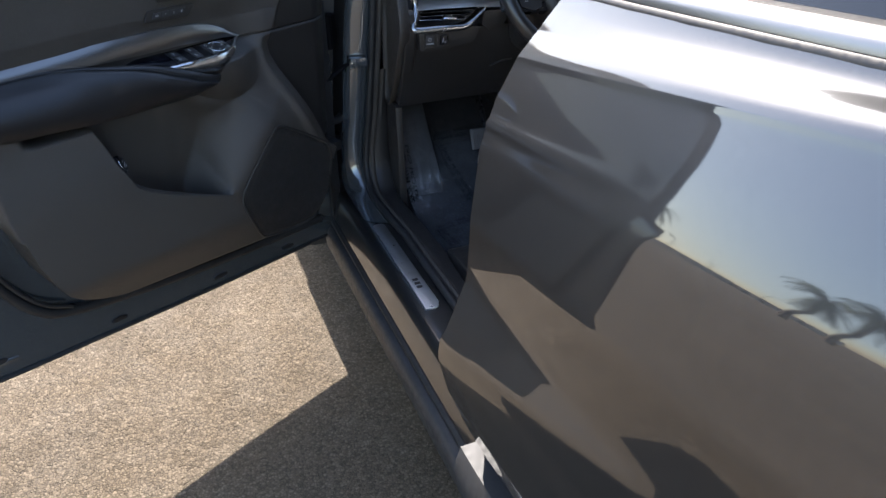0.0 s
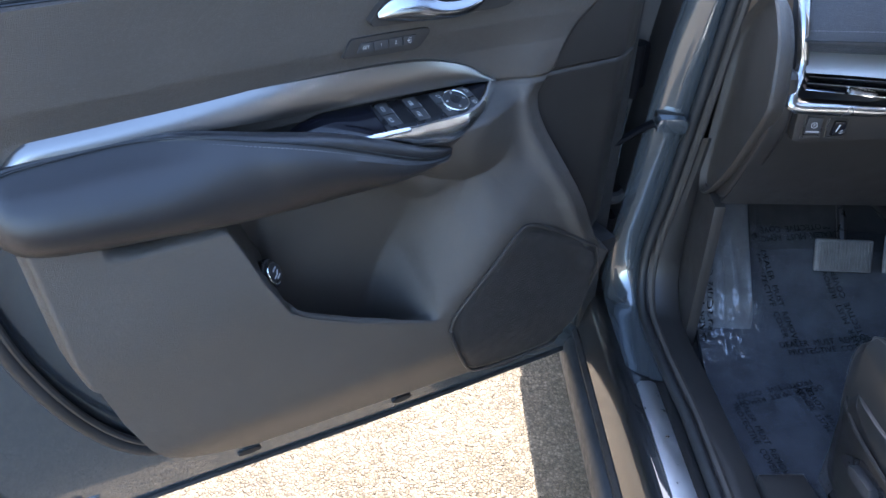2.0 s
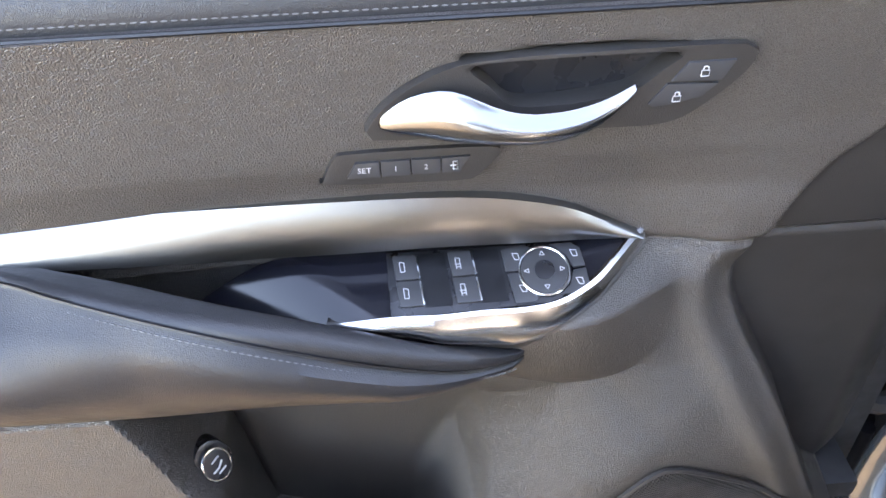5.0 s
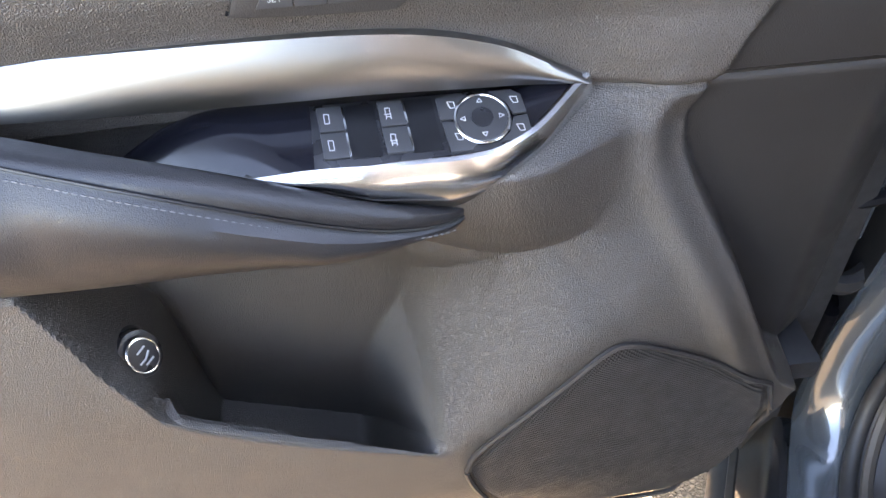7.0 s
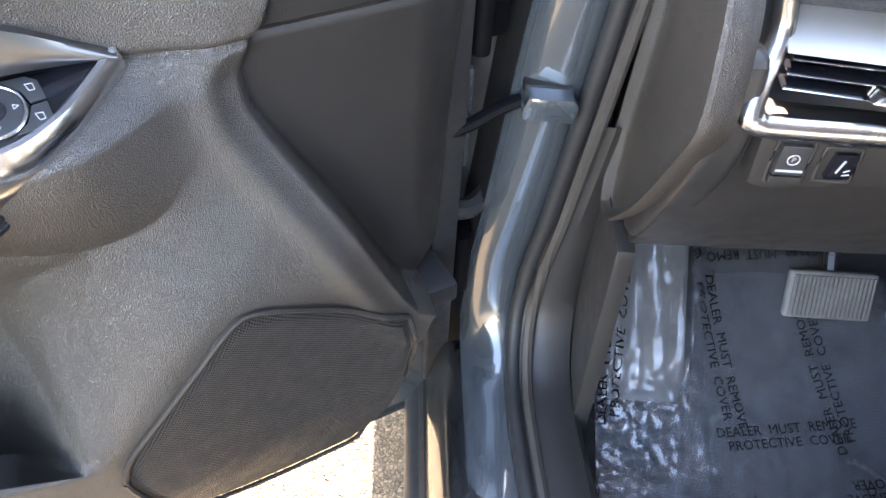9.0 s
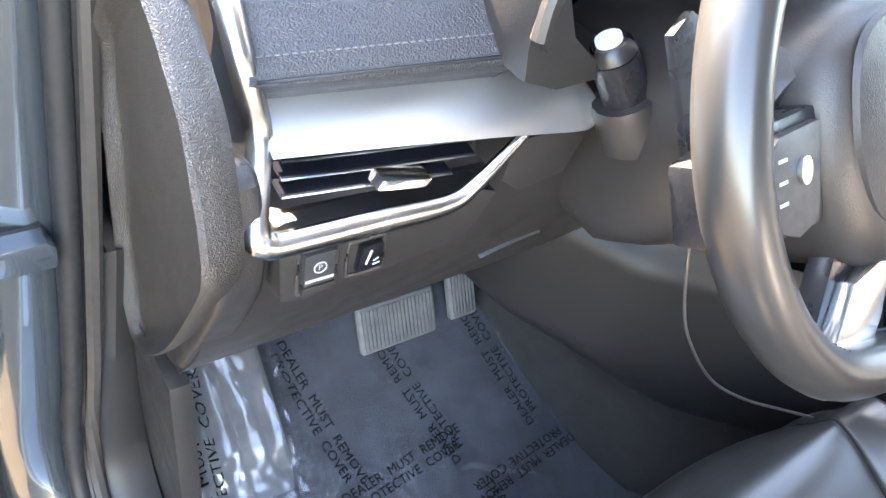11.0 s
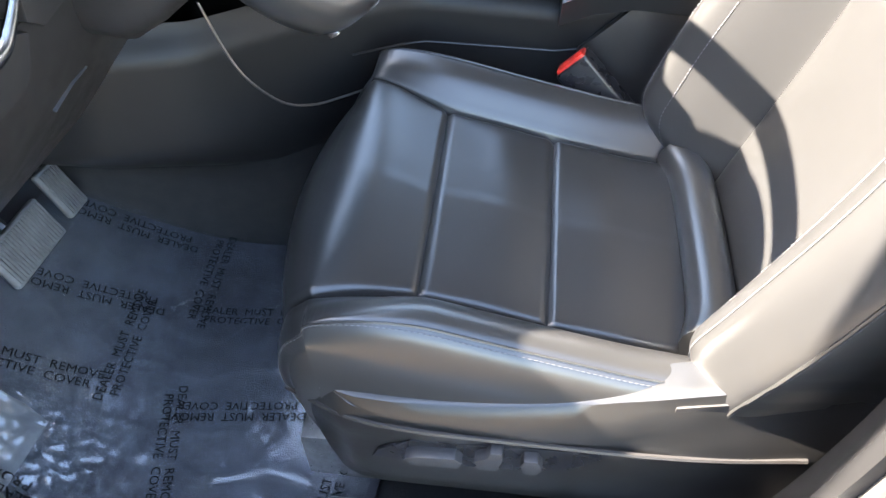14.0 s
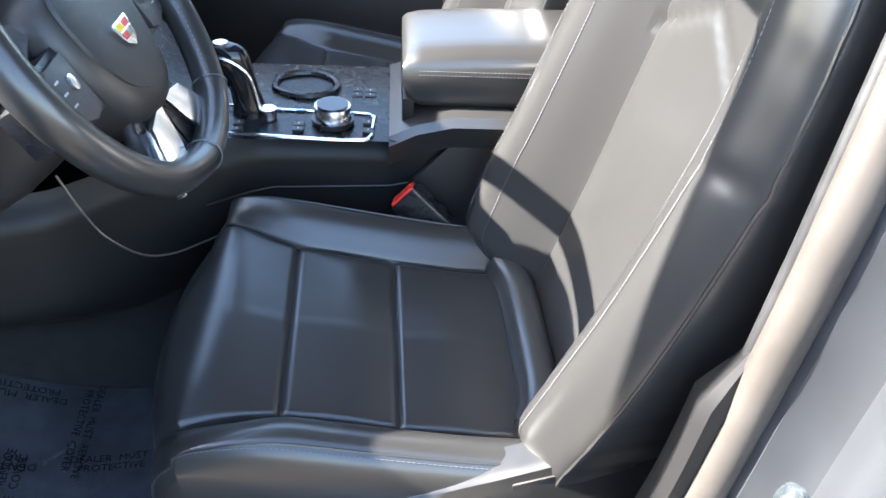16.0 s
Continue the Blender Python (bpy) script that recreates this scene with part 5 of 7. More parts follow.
part("cable_boot", tube(spline([(0.02, -0.01, 0.60), (-0.02, 0.004, 0.585), (-0.06, -0.01, 0.59)], 6), 0.012, 8), RUBBER, door, "black rubber cable boot")
part("corner_bumper", box((0.030, 0.02, 0.535), (0.066, 0.080, 0.562), 0.006), RUBBER, door, "black rubber door bumper")
bracket = frame_from((0.578, 2.012, 0.745), (1, 0.05, 0), (0, 0, 1))
ck = part("check_bracket", prism([(-0.026, -0.006), (0.024, -0.009), (0.026, 0.010), (0.020, 0.018), (-0.022, 0.019), (-0.027, 0.006)], -0.022, 0.014, "z", 0.004, 2, bracket), JAMB, body, "painted door check bracket")
part("bracket_cap", box((-0.025, 0.006, -0.024), (0.022, 0.021, -0.006), 0.005, 2, bracket), PADC, ck, "black bracket cap")
part("bracket_pin", tube([bracket @ Vector((-0.012, -0.016, -0.018)), bracket @ Vector((-0.012, 0.012, -0.018))], 0.007, 10), BARE, ck, "steel bracket pin")

# ---- dashboard ----
dash = empty("dashboard", Matrix.Translation((0, 0.016, -0.006)), "charcoal dashboard with satin aluminium trim and stitched pad", "dashboard")
CORE = [(1.945, 0.652), (1.905, 0.705), (1.852, 0.80), (1.832, 0.862), (1.86, 0.90), (1.89, 0.94), (1.89, 0.975), (1.95, 1.075), (2.03, 1.140), (2.26, 1.125), (2.28, 0.85), (2.22, 0.68)]


def dash_ring(x):
    # the far end and the middle lean a little towards the cabin
    k = smoothstep(0.0, 1.0, abs(x - 1.39) / 0.74)
    # unseen hump added in the middle to keep sun off the inboard seat bolster
    mid = smoothstep(1.03, 1.16, x) * smoothstep(1.75, 1.62, x)
    rise = {7: 0.065, 8: 0.125, 9: 0.035}
    return [Vector((x, y + 0.012 - 0.02 * smoothstep(1.15, 1.5, x) * (1 - k), z + mid * rise.get(i, 0.0))) for i, (y, z) in enumerate(CORE)]


part("dash_core", loft([dash_ring(x) for x in (0.668, 0.675, 0.80, 0.95, 1.03, 1.08, 1.16, 1.39, 1.62, 1.75, 2.0, 2.11)]), HARD, dash, "charcoal plastic dash body")


# stitched pad above the trim: steep, rising away from the driver
def pad_point(u, v):
    x = 0.655 + 0.19 * u
    base = Vector((x, 1.815, 0.988 - 0.012 * u))
    far = Vector((0.690 + 0.235 * u, 1.955, 1.098 - 0.012 * u))
    if v < 0.25:
        k = v / 0.25
        p = Vector((x + 0.006 * (1 - u), 1.826 - 0.012 * math.sin(k * 1.57), 0.973 - 0.014 * u + 0.016 * k))
    else:
        k = (v - 0.25) / 0.75
        p = base.lerp(far, k) + Vector((0, -0.006, 0.008)) * math.sin(math.pi * k)
    return p


bm = grid(pad_point, 30, 24)
skirt(bm, lambda c: c + Vector((0, 0.012, -0.012)))
part("dash_pad", bm, PADL, dash, "black leather dash pad")
part("seam", stitch([Vector(pad_point(0.02 + 0.96 * k / 40, 0.31)) + Vector((0, -0.0016, 0.0012)) for k in range(41)], 0.0058, 0.0038, 0.0005), THREAD, dash, "grey stitched seam")
part("pad_crease", tube([Vector(pad_point(0.02 + 0.96 * k / 40, 0.255)) + Vector((0, -0.0006, 0.0)) for k in range(41)], 0.0012, 6), JET, dash, "dark sewn crease")
# aluminium band
ta = spline([(0.664, 1.838, 0.970), (0.75, 1.838, 0.962), (0.83, 1.838, 0.955), (0.885, 1.838, 0.949), (0.910, 1.832, 0.944), (0.921, 1.822, 0.938), (0.925, 1.812, 0.930)], 6)
tb2 = spline([(0.668, 1.804, 0.944), (0.75, 1.804, 0.936), (0.83, 1.804, 0.927), (0.875, 1.804, 0.921), (0.905, 1.804, 0.917), (0.918, 1.805, 0.917), (0.925, 1.808, 0.925)], 6)
part("trim_band", band(ta, tb2, (0, -0.014, -0.004), 0.004, 8), SILVER, dash, "brushed satin aluminium dash band")
# air vent
VENT = [(0.682, 0.941), (0.852, 0.917), (0.845, 0.905), (0.817, 0.884), (0.80, 0.880), (0.702, 0.885), (0.692, 0.890)]
# thin black sheet behind the slats in place of a shaded duct
vent = part("vent_cavity", prism(VENT, 1.833, 1.836, "y"), JET, dash, "black sheet for the shaded vent opening")
for k in range(3):
    z0, z1 = 0.9295 - 0.0125 * k, 0.915 - 0.0110 * k
    x0, x1 = 0.684 + 0.004 * k, 0.848 - 0.016 * k
    slat = loft([[(x, 1.818 + dy, z + dz) for dy, dz in ((0.0, 0.0), (0.001, 0.002), (0.014, 0.004), (0.014, 0.0015))] for x, z in ((x0, z0), (x1, z1))])
    part("vent_slat", slat, GLOSS, vent, "gloss black vent slat")
    part("slat_edge", tube([(x0, 1.8175, z0 + 0.001), (x1, 1.8175, z1 + 0.001)], 0.0008, 5), CHROME, vent, "fine bright slat edge")
part("vent_tab", prism([(0.750, 0.9055), (0.786, 0.900), (0.790, 0.906), (0.754, 0.9115)], 1.804, 1.824, "y", 0.0018), CHROME, dash, "bright vent tab")
vf = spline([(0.668, 1.95, 1.105), (0.658, 1.875, 1.048), (0.655, 1.830, 1.002), (0.664, 1.818, 0.95), (0.676, 1.812, 0.893), (0.684, 1.810, 0.881), (0.70, 1.810, 0.878), (0.76, 1.810, 0.877), (0.812, 1.810, 0.876), (0.835, 1.811, 0.888), (0.868, 1.815, 0.916)], 8)
part("vent_frame", tube(vf, lambda t: 0.0088 - 0.0045 * max(0, t - 0.72) / 0.28, 10, 0.8, (0, 1, 0)), VENTC, dash, "satin chrome vent frame")
# switch panel below the vent
part("switch_panel", prism([(0.700, 0.872), (0.703, 0.821), (0.715, 0.817), (0.835, 0.828), (0.848, 0.838), (0.862, 0.867), (0.85, 0.872)], 1.819, 1.845, "y", 0.004, 2), HARD, dash, "charcoal switch panel")
part("knee_corner", prism([(0.866, 0.872), (0.870, 0.905), (0.912, 0.906), (0.938, 0.900), (0.925, 0.865), (0.885, 0.858)], 1.822, 1.86, "y", 0.004, 2), HARD, dash)
for x0, x1, z0, z1 in ((0.7135, 0.7395, 0.826, 0.863), (0.7475, 0.7735, 0.829, 0.858)):
    part("button_frame", tube(spline([(x0, 1.8185, z0 + 0.003), (x0, 1.8185, z1 - 0.003), (x0 + 0.003, 1.8185, z1), (x1 - 0.003, 1.8185, z1), (x1, 1.8185, z1 - 0.003), (x1, 1.8185, z0 + 0.003), (x1 - 0.003, 1.8185, z0), (x0 + 0.003, 1.8185, z0)], 4, True), 0.0016, 6, closed=True), HARD, dash)
pb = part("parking_brake_button", prism([(0.716, 0.834), (0.737, 0.834), (0.737, 0.860), (0.716, 0.860)], 1.8145, 1.822, "y", 0.0015), BUTTON, dash, "dark grey parking brake button")
c0 = Vector((0.7265, 1.8143, 0.8485))
part("symbol", tube([c0 + Vector((0.0042 * math.cos(a), 0, 0.0042 * math.sin(a))) for a in [2 * math.pi * k / 24 for k in range(24)]], 0.0005, 5, closed=True), MARK, pb, "white ring symbol")
placed("lettering", text_mesh("P", 0.006, frame_from(c0, (1, 0, 0), (0, 0, 1))), MARK, pb, "white letter P")
part("indicator_bar", box((0.717, 1.8140, 0.8375), (0.736, 1.8146, 0.8395)), MARK, pb, "pale indicator bar")
part("button_ledge", box((0.715, 1.814, 0.826), (0.738, 1.822, 0.833), 0.0015), HARD, pb)
db = part("dimmer_wheel", prism([(0.753, 0.833), (0.771, 0.834), (0.771, 0.855), (0.755, 0.855)], 1.814, 1.822, "y", 0.002), GLOSS, dash, "gloss black dimmer wheel")
part("symbol", merge(tube([(0.7590, 1.8138, 0.840), (0.762, 1.8138, 0.851)], 0.0009, 5), tube([(0.764, 1.8138, 0.838), (0.769, 1.8138, 0.839)], 0.0006, 5), tube([(0.764, 1.8138, 0.841), (0.768, 1.8138, 0.843)], 0.0006, 5)), MARK, db, "white lamp symbol")
# knee bolster and underside
def knee(u, v):
    x = 0.668 + 0.47 * u
    return (x, 1.836 + 0.094 * v ** 1.4 - 0.010 * math.sin(math.pi * v), 0.865 - 0.222 * v + 0.014 * u * v)


bm = grid(knee, 20, 16)
skirt(bm, lambda c: c + Vector((0, 0.03, 0.006)))
part("knee_bolster", bm, HARD, dash, "charcoal knee bolster")
part("hood_release", tube([(0.905, 1.866, 0.752), (0.935, 1.862, 0.764), (0.962, 1.862, 0.766)], 0.006, 6, 0.5), BUTTON, dash, "dark bonnet release lever")
# end cap next to the door: a recessed panel inside a soft raised rim
CAP = [(1.99, 0.93), (2.0, 0.83), (2.012, 0.70), (2.0, 0.634), (1.965, 0.640), (1.925, 0.680), (1.875, 0.745), (1.815, 0.845), (1.800, 0.880), (1.806, 0.920), (1.832, 0.975), (1.90, 1.01)]
cap_line = spline([(0, a, b) for a, b in CAP], 6, True)
cap_mid = Vector((0, 1.91, 0.83))
rings = []
for f, x in ((0.90, 0.676), (0.955, 0.668), (0.985, 0.658), (0.995, 0.652), (0.975, 0.6485), (0.945, 0.651), (0.915, 0.657), (0.87, 0.660), (0.6, 0.661), (0.15, 0.661)):
    rings.append([Vector((x, cap_mid.y + (p.y - cap_mid.y) * f, cap_mid.z + (p.z - cap_mid.z) * f)) for p in cap_line])
part("end_cap", loft(rings), SOFT, dash, "charcoal dash end cap with a soft rim")
wing = [(1.835, 0.915), (1.822, 0.88), (1.820, 0.850), (1.830, 0.815), (1.87, 0.740), (1.915, 0.668), (1.955, 0.650), (1.99, 0.68), (1.90, 0.80), (1.87, 0.90)]
part("lower_wing", prism([tuple(p) for p in curve2(wing, 4)], 0.664, 0.694, "x", 0.008, 3), HARD, dash)
# instrument hood and screen
def hood(u, v):
    a = math.pi * (0.98 - 1.0 * u)
    x = 0.985 + (0.142 - 0.01 * v) * math.cos(a)
    z = 0.985 + (0.135 - 0.02 * v) * max(-0.2, math.sin(a)) ** 1.0
    return (x, 1.800 + 0.01 * math.sin(a) + 0.20 * v, z)


bm = grid(hood, 24, 8)
skirt(bm, lambda c: c + Vector((0.012 * (0.985 - c.x) / 0.15, 0.004, -0.012)))
part("instrument_hood", bm, HARD, dash, "charcoal instrument hood")
part("hood_edge", tube([Vector(hood(k / 24, 0.0)) for k in range(25)], 0.006, 8), HARD, dash)
part("hood_base", prism([(0.842, 0.985), (0.846, 0.962), (0.875, 0.952), (0.92, 0.955), (0.930, 0.966), (0.90, 0.970), (0.878, 0.988), (0.862, 1.02), (0.850, 1.04), (0.842, 1.03)], 1.806, 1.86, "y", 0.004, 2), HARD, dash, "charcoal base of the instrument hood")
part("instrument_screen", box((0.86, 1.90, 0.95), (1.11, 1.91, 1.09), 0.004), GLOSS, dash, "dark instrument screen")
for k in range(4):
    part("screen_mark", box((0.885 + 0.03 * k, 1.8985, 1.02 + 0.008 * (k % 2)), (0.895 + 0.03 * k, 1.8995, 1.026 + 0.008 * (k % 2))), RED, dash, "red gauge mark")
COL = Vector((0.052, 0.032, -0.028))
TIP, FOOT = Vector((0.913, 1.811, 0.978)), Vector((0.936, 1.799, 0.938))
STEM = TIP - FOOT
part("column_cover", loft([[COL + Vector((0.952 + 0.078 * s_ * math.copysign(abs(math.cos(a)) ** 0.6, math.cos(a)), y, zc + hz * (1.0 if math.sin(a) > 0 else 1.55) * math.copysign(abs(math.sin(a)) ** 0.6, math.sin(a)))) for a in [2 * math.pi * k / 24 for k in range(24)]] for y, zc, hz, s_ in ((1.90, 0.925, 0.06, 0.40), (1.86, 0.93, 0.066, 0.62), (1.81, 0.935, 0.072, 0.80), (1.77, 0.945, 0.078, 0.85), (1.73, 0.965, 0.072, 0.95), (1.695, 0.982, 0.062, 0.88), (1.68, 0.99, 0.05, 0.75))]), HARD, dash, "charcoal steering column cover")
part("stalk_boot", tube([FOOT - STEM * 0.6, FOOT, FOOT + STEM * 0.12], lambda t: 0.027 - 0.004 * t, 16), HARD, dash)
stalk = part("light_stalk", tube([FOOT - STEM * 0.1, FOOT + STEM * 0.35, FOOT + STEM * 0.78], 0.0160, 18), SATIN, dash, "black light stalk")
part("stalk_tip", tube([FOOT + STEM * 0.81, FOOT + STEM * 0.95, TIP], lambda t: 0.0165 - 0.0045 * t, 18), SATIN, stalk, "black stalk tip")
part("stalk_tip_button", tube([TIP, TIP + STEM * 0.07], 0.0088, 16), WHITE, stalk, "pale stalk tip button")
side_ = STEM.cross(Vector((0.7, 0.5, -0.5))).normalized()
face_ = side_.cross(STEM).normalized()
for k in range(3):
    c = FOOT + STEM * (0.30 + 0.17 * k) + (face_ * 0.8 - side_ * 0.6) * 0.0162
    part("stalk_mark", tube([c - side_ * 0.002, c + side_ * 0.002], 0.0007, 6), MARK, stalk, "white stalk mark")

# the dash sweeps forward and down towards the door
for ob in dash.children_recursive:
    if ob.name.split(".")[0] in ("dash_core", "dash_pad", "seam", "pad_crease", "trim_band", "vent_cavity", "vent_slat", "slat_edge", "vent_tab", "vent_frame"):
        for v in ob.data.vertices:
            w = min(1.0, max(0.0, (0.91 - v.co.x) / 0.245)) * (0.2 + 0.8 * smoothstep(0.875, 0.965, v.co.z)) * smoothstep(0.84, 0.875, v.co.z)
            v.co += Vector((0.044, 0.046, -0.034)) * w

# ---- steering wheel ----
WC = Vector((1.045, 1.704, 0.987))
WX = Vector((0.998, 0.063, 0.0)).normalized()
WN = Vector((0.0537, -0.8536, 0.518)).normalized()
WM = Matrix.Translation(WC) @ Matrix((WX, WN.cross(WX), WN)).transposed().to_4x4()
wheel = empty("steering_wheel", WM, "black leather steering wheel with satin chrome spoke trim", "steering wheel")


def rim_point(a):
    r = 0.178
    x, y = r * math.sin(a), r * math.cos(a)
    return Vector((x, y + 0.006 * smoothstep(0.14, 0.178, -y), 0.0))


part("rim", tube([rim_point(2 * math.pi * k / 96) for k in range(96)], 0.0172, 14, 1.15, (0, 0, 1), True), SEAT, wheel, "black leather wheel rim")
for a0, a1 in ((0.9, 2.6), (3.7, 5.4)):
    part("rim_seam", stitch([rim_point(a0 + (a1 - a0) * k / 50) * 0.914 + Vector((0, 0, 0.009)) for k in range(51)], 0.006, 0.004, 0.0008), THREAD2, wheel, "dark lacing along the rim")
for a in (2.50, 3.24):
    p = rim_point(a)
    t = (rim_point(a + 0.02) - p).normalized()
    b = t.cross(Vector((0, 0, 1)))
    part("rim_joint", tube([p + (b * math.cos(w) + Vector((0, 0, 1.12)) * math.sin(w)) * 0.0188 for w in [2 * math.pi * k / 24 for k in range(24)]], 0.0008, 5, closed=True), THREAD2, wheel)
hubp = curve2([(-0.085, 0.06), (-0.05, 0.083), (0.0, 0.088), (0.05, 0.083), (0.085, 0.06), (0.088, 0.0), (0.066, -0.058), (0.03, -0.083), (0.0, -0.088), (-0.03, -0.083), (-0.066, -0.058), (-0.088, 0.0)], 4)
rings = []
for f, z in ((1.02, -0.03), (1.0, 0.0), (0.97, 0.018), (0.88, 0.030), (0.7, 0.036), (0.4, 0.040), (0.12, 0.041)):
    rings.append([Vector((x * f, y * f - 0.026, z - 0.03)) for x, y in hubp])
part("airbag_cover", loft(rings), HARD, wheel, "charcoal airbag cover")
part("cover_panel", loft([[Vector((x * f, y * f - 0.014, z - 0.03)) for x, y in hubp] for f, z in ((0.80, 0.0335), (0.78, 0.037), (0.6, 0.0405), (0.2, 0.0425))]), LEATHER, wheel, "black grained centre panel")
for sgn in (-1, 1):
    sp_ = prism([(sgn * 0.075, 0.035), (sgn * 0.14, 0.032), (sgn * 0.185, 0.022), (sgn * 0.185, -0.022), (sgn * 0.14, -0.034), (sgn * 0.078, -0.036)], -0.012, 0.012, "z", 0.004, 2, Matrix.Translation((0, -0.026, -0.022)))
    part("side_spoke", sp_, SATIN, wheel, "black side spoke")
    keys_p = prism([(sgn * 0.092, 0.028), (sgn * 0.132, 0.026), (sgn * 0.150, 0.012), (sgn * 0.146, -0.022), (sgn * 0.115, -0.034), (sgn * 0.094, -0.028)], 0.012, 0.019, "z", 0.002, 2, Matrix.Translation((0, -0.026, -0.022)))
    kp = part("spoke_keys", keys_p, BUTTON, wheel, "dark grey spoke key pad")
    part("key_rocker", prism([(sgn * 0.112 + 0.006 * math.cos(a), 0.004 + 0.008 * math.sin(a)) for a in [2 * math.pi * k / 16 for k in range(16)]], 0.019, 0.0225, "z", 0.001, 2, Matrix.Translation((0, -0.026, -0.022))), CHROME, kp, "bright key rocker")
    for q in range(3):
        part("key_mark", box((sgn * 0.13 - 0.004, -0.038 + 0.012 * q, -0.003), (sgn * 0.13 + 0.004, -0.036 + 0.012 * q, -0.0026)), MARK, kp, "pale key mark")
# lower spoke with bright wings
part("lower_spoke", prism([(-0.055, -0.09), (0.055, -0.09), (0.078, -0.13), (0.085, -0.165), (-0.085, -0.165), (-0.078, -0.13)], -0.034, -0.016, "z", 0.005), SATIN, wheel, "gloss black lower spoke")
for sgn in (-1, 1):
    w1 = [(sgn * 0.006, -0.100), (sgn * 0.055, -0.108), (sgn * 0.078, -0.140), (sgn * 0.090, -0.174), (sgn * 0.046, -0.174), (sgn * 0.022, -0.142)]
    part("spoke_wing", prism(w1, -0.016, -0.004, "z", 0.003), CHROME, wheel, "satin chrome spoke wing")
    # the spoke is solid; a black plate paints in the opening's shade
    part("wing_slot", prism([(sgn * 0.004, -0.112), (sgn * 0.010, -0.112), (sgn * 0.024, -0.144), (sgn * 0.040, -0.168), (sgn * 0.002, -0.168)], -0.017, -0.0125, "z"), JET, wheel, "black plate for the shaded opening in the spoke")
# badge: a plain shield of coloured fields
sh = [(-0.019, 0.012), (0.019, 0.012), (0.021, 0.008), (0.013, -0.010), (0.0, -0.017), (-0.013, -0.010), (-0.021, 0.008)]
SHI = [(x, y - 0.026) for x, y in sh]
badge = part("badge", prism(SHI, 0.010, 0.0150, "z", 0.001), CHROME, wheel, "bright shield badge with plain coloured fields")
for (x0, y0, x1, y1), mt in (((-0.015, 0.018, -0.001, 0.025), YELLOW), ((0.001, 0.018, 0.015, 0.025), RED), ((-0.012, 0.009, -0.001, 0.016), RED), ((0.001, 0.009, 0.011, 0.016), GLOSS)):
    part("badge_field", box((x0, y0 - 0.042, 0.0150), (x1, y1 - 0.042, 0.0154)), mt, badge)
# paddles behind the rim
for sgn in (-1, 1):
    part("shift_paddle", prism([(sgn * 0.10, 0.03), (sgn * 0.155, 0.07), (sgn * 0.172, 0.06), (sgn * 0.165, -0.02), (sgn * 0.12, -0.045), (sgn * 0.10, -0.02)], -0.040, -0.034, "z", 0.0015), SATIN, wheel, "black shift paddle")

# ---- pedals and footrest ----
def pedal(name, c, w, h, tilt, label):
    m = Matrix.Translation(c) @ Matrix.Rotation(radians(tilt), 4, "X")
    ob = empty(name, m, label, "pedal")
    part("pad", box((-w / 2, -0.012, -h / 2), (w / 2, 0.0, h / 2), 0.006, 3), PEDAL, ob)
    k = int(w / 0.0055)
    for j in range(k):
        x = -w / 2 + 0.006 + (w - 0.012) * j / (k - 1)
        part("rib", box((x - 0.0013, -0.0150, -h / 2 + 0.005), (x + 0.0013, -0.0115, h / 2 - 0.005)), PEDAL, ob)
    part("lever", tube([(0.0, 0.0, h / 2 - 0.02), (0.0, 0.03, 0.12), (0.0, 0.10, 0.30)], 0.009, 8), SATIN, ob, "black steel pedal arm")
    return ob


pedal("brake_pedal", (0.966, 2.055, 0.465), 0.108, 0.062, -28, "ribbed grey rubber brake pedal")
pedal("accelerator_pedal", (1.072, 2.07, 0.462), 0.042, 0.075, -28, "ribbed grey rubber accelerator pedal")
foot = tagged(part("footrest", loft([[Vector((0.690, y, z)), Vector((0.690, y + 0.02, z - 0.10)), Vector((0.80, y + 0.02, z - 0.10)), Vector((0.80, y, z)), Vector((0.79, y - 0.006, z + 0.006)), Vector((0.70, y - 0.006, z + 0.006))] for y, z in ((1.955, 0.350), (1.99, 0.378), (2.07, 0.445), (2.16, 0.525), (2.20, 0.56))]), PEDAL), "ribbed grey footrest beside the pedals", "footrest")
for j in range(11):
    x = 0.705 + 0.0078 * j
    part("rib", tube([(x, 1.99, 0.386), (x, 2.07, 0.453), (x, 2.165, 0.536)], 0.0022, 6), PEDAL, foot)

# ---- floor mat and its protective cover ----
def mat_z(x, y):
    return 0.322 + 0.24 * smoothstep(1.80, 2.42, y)


mt = grid(lambda u, v: (0.69 + 0.575 * u, 1.55 + 0.78 * v, mat_z(0.69 + 0.575 * u, 1.55 + 0.78 * v)), 24, 40)
skirt(mt, lambda c: c + Vector((0, 0, -0.014)))
tagged(part("floor_mat", mt, MATM), "black driver floor mat under a clear cover", "floor mat")


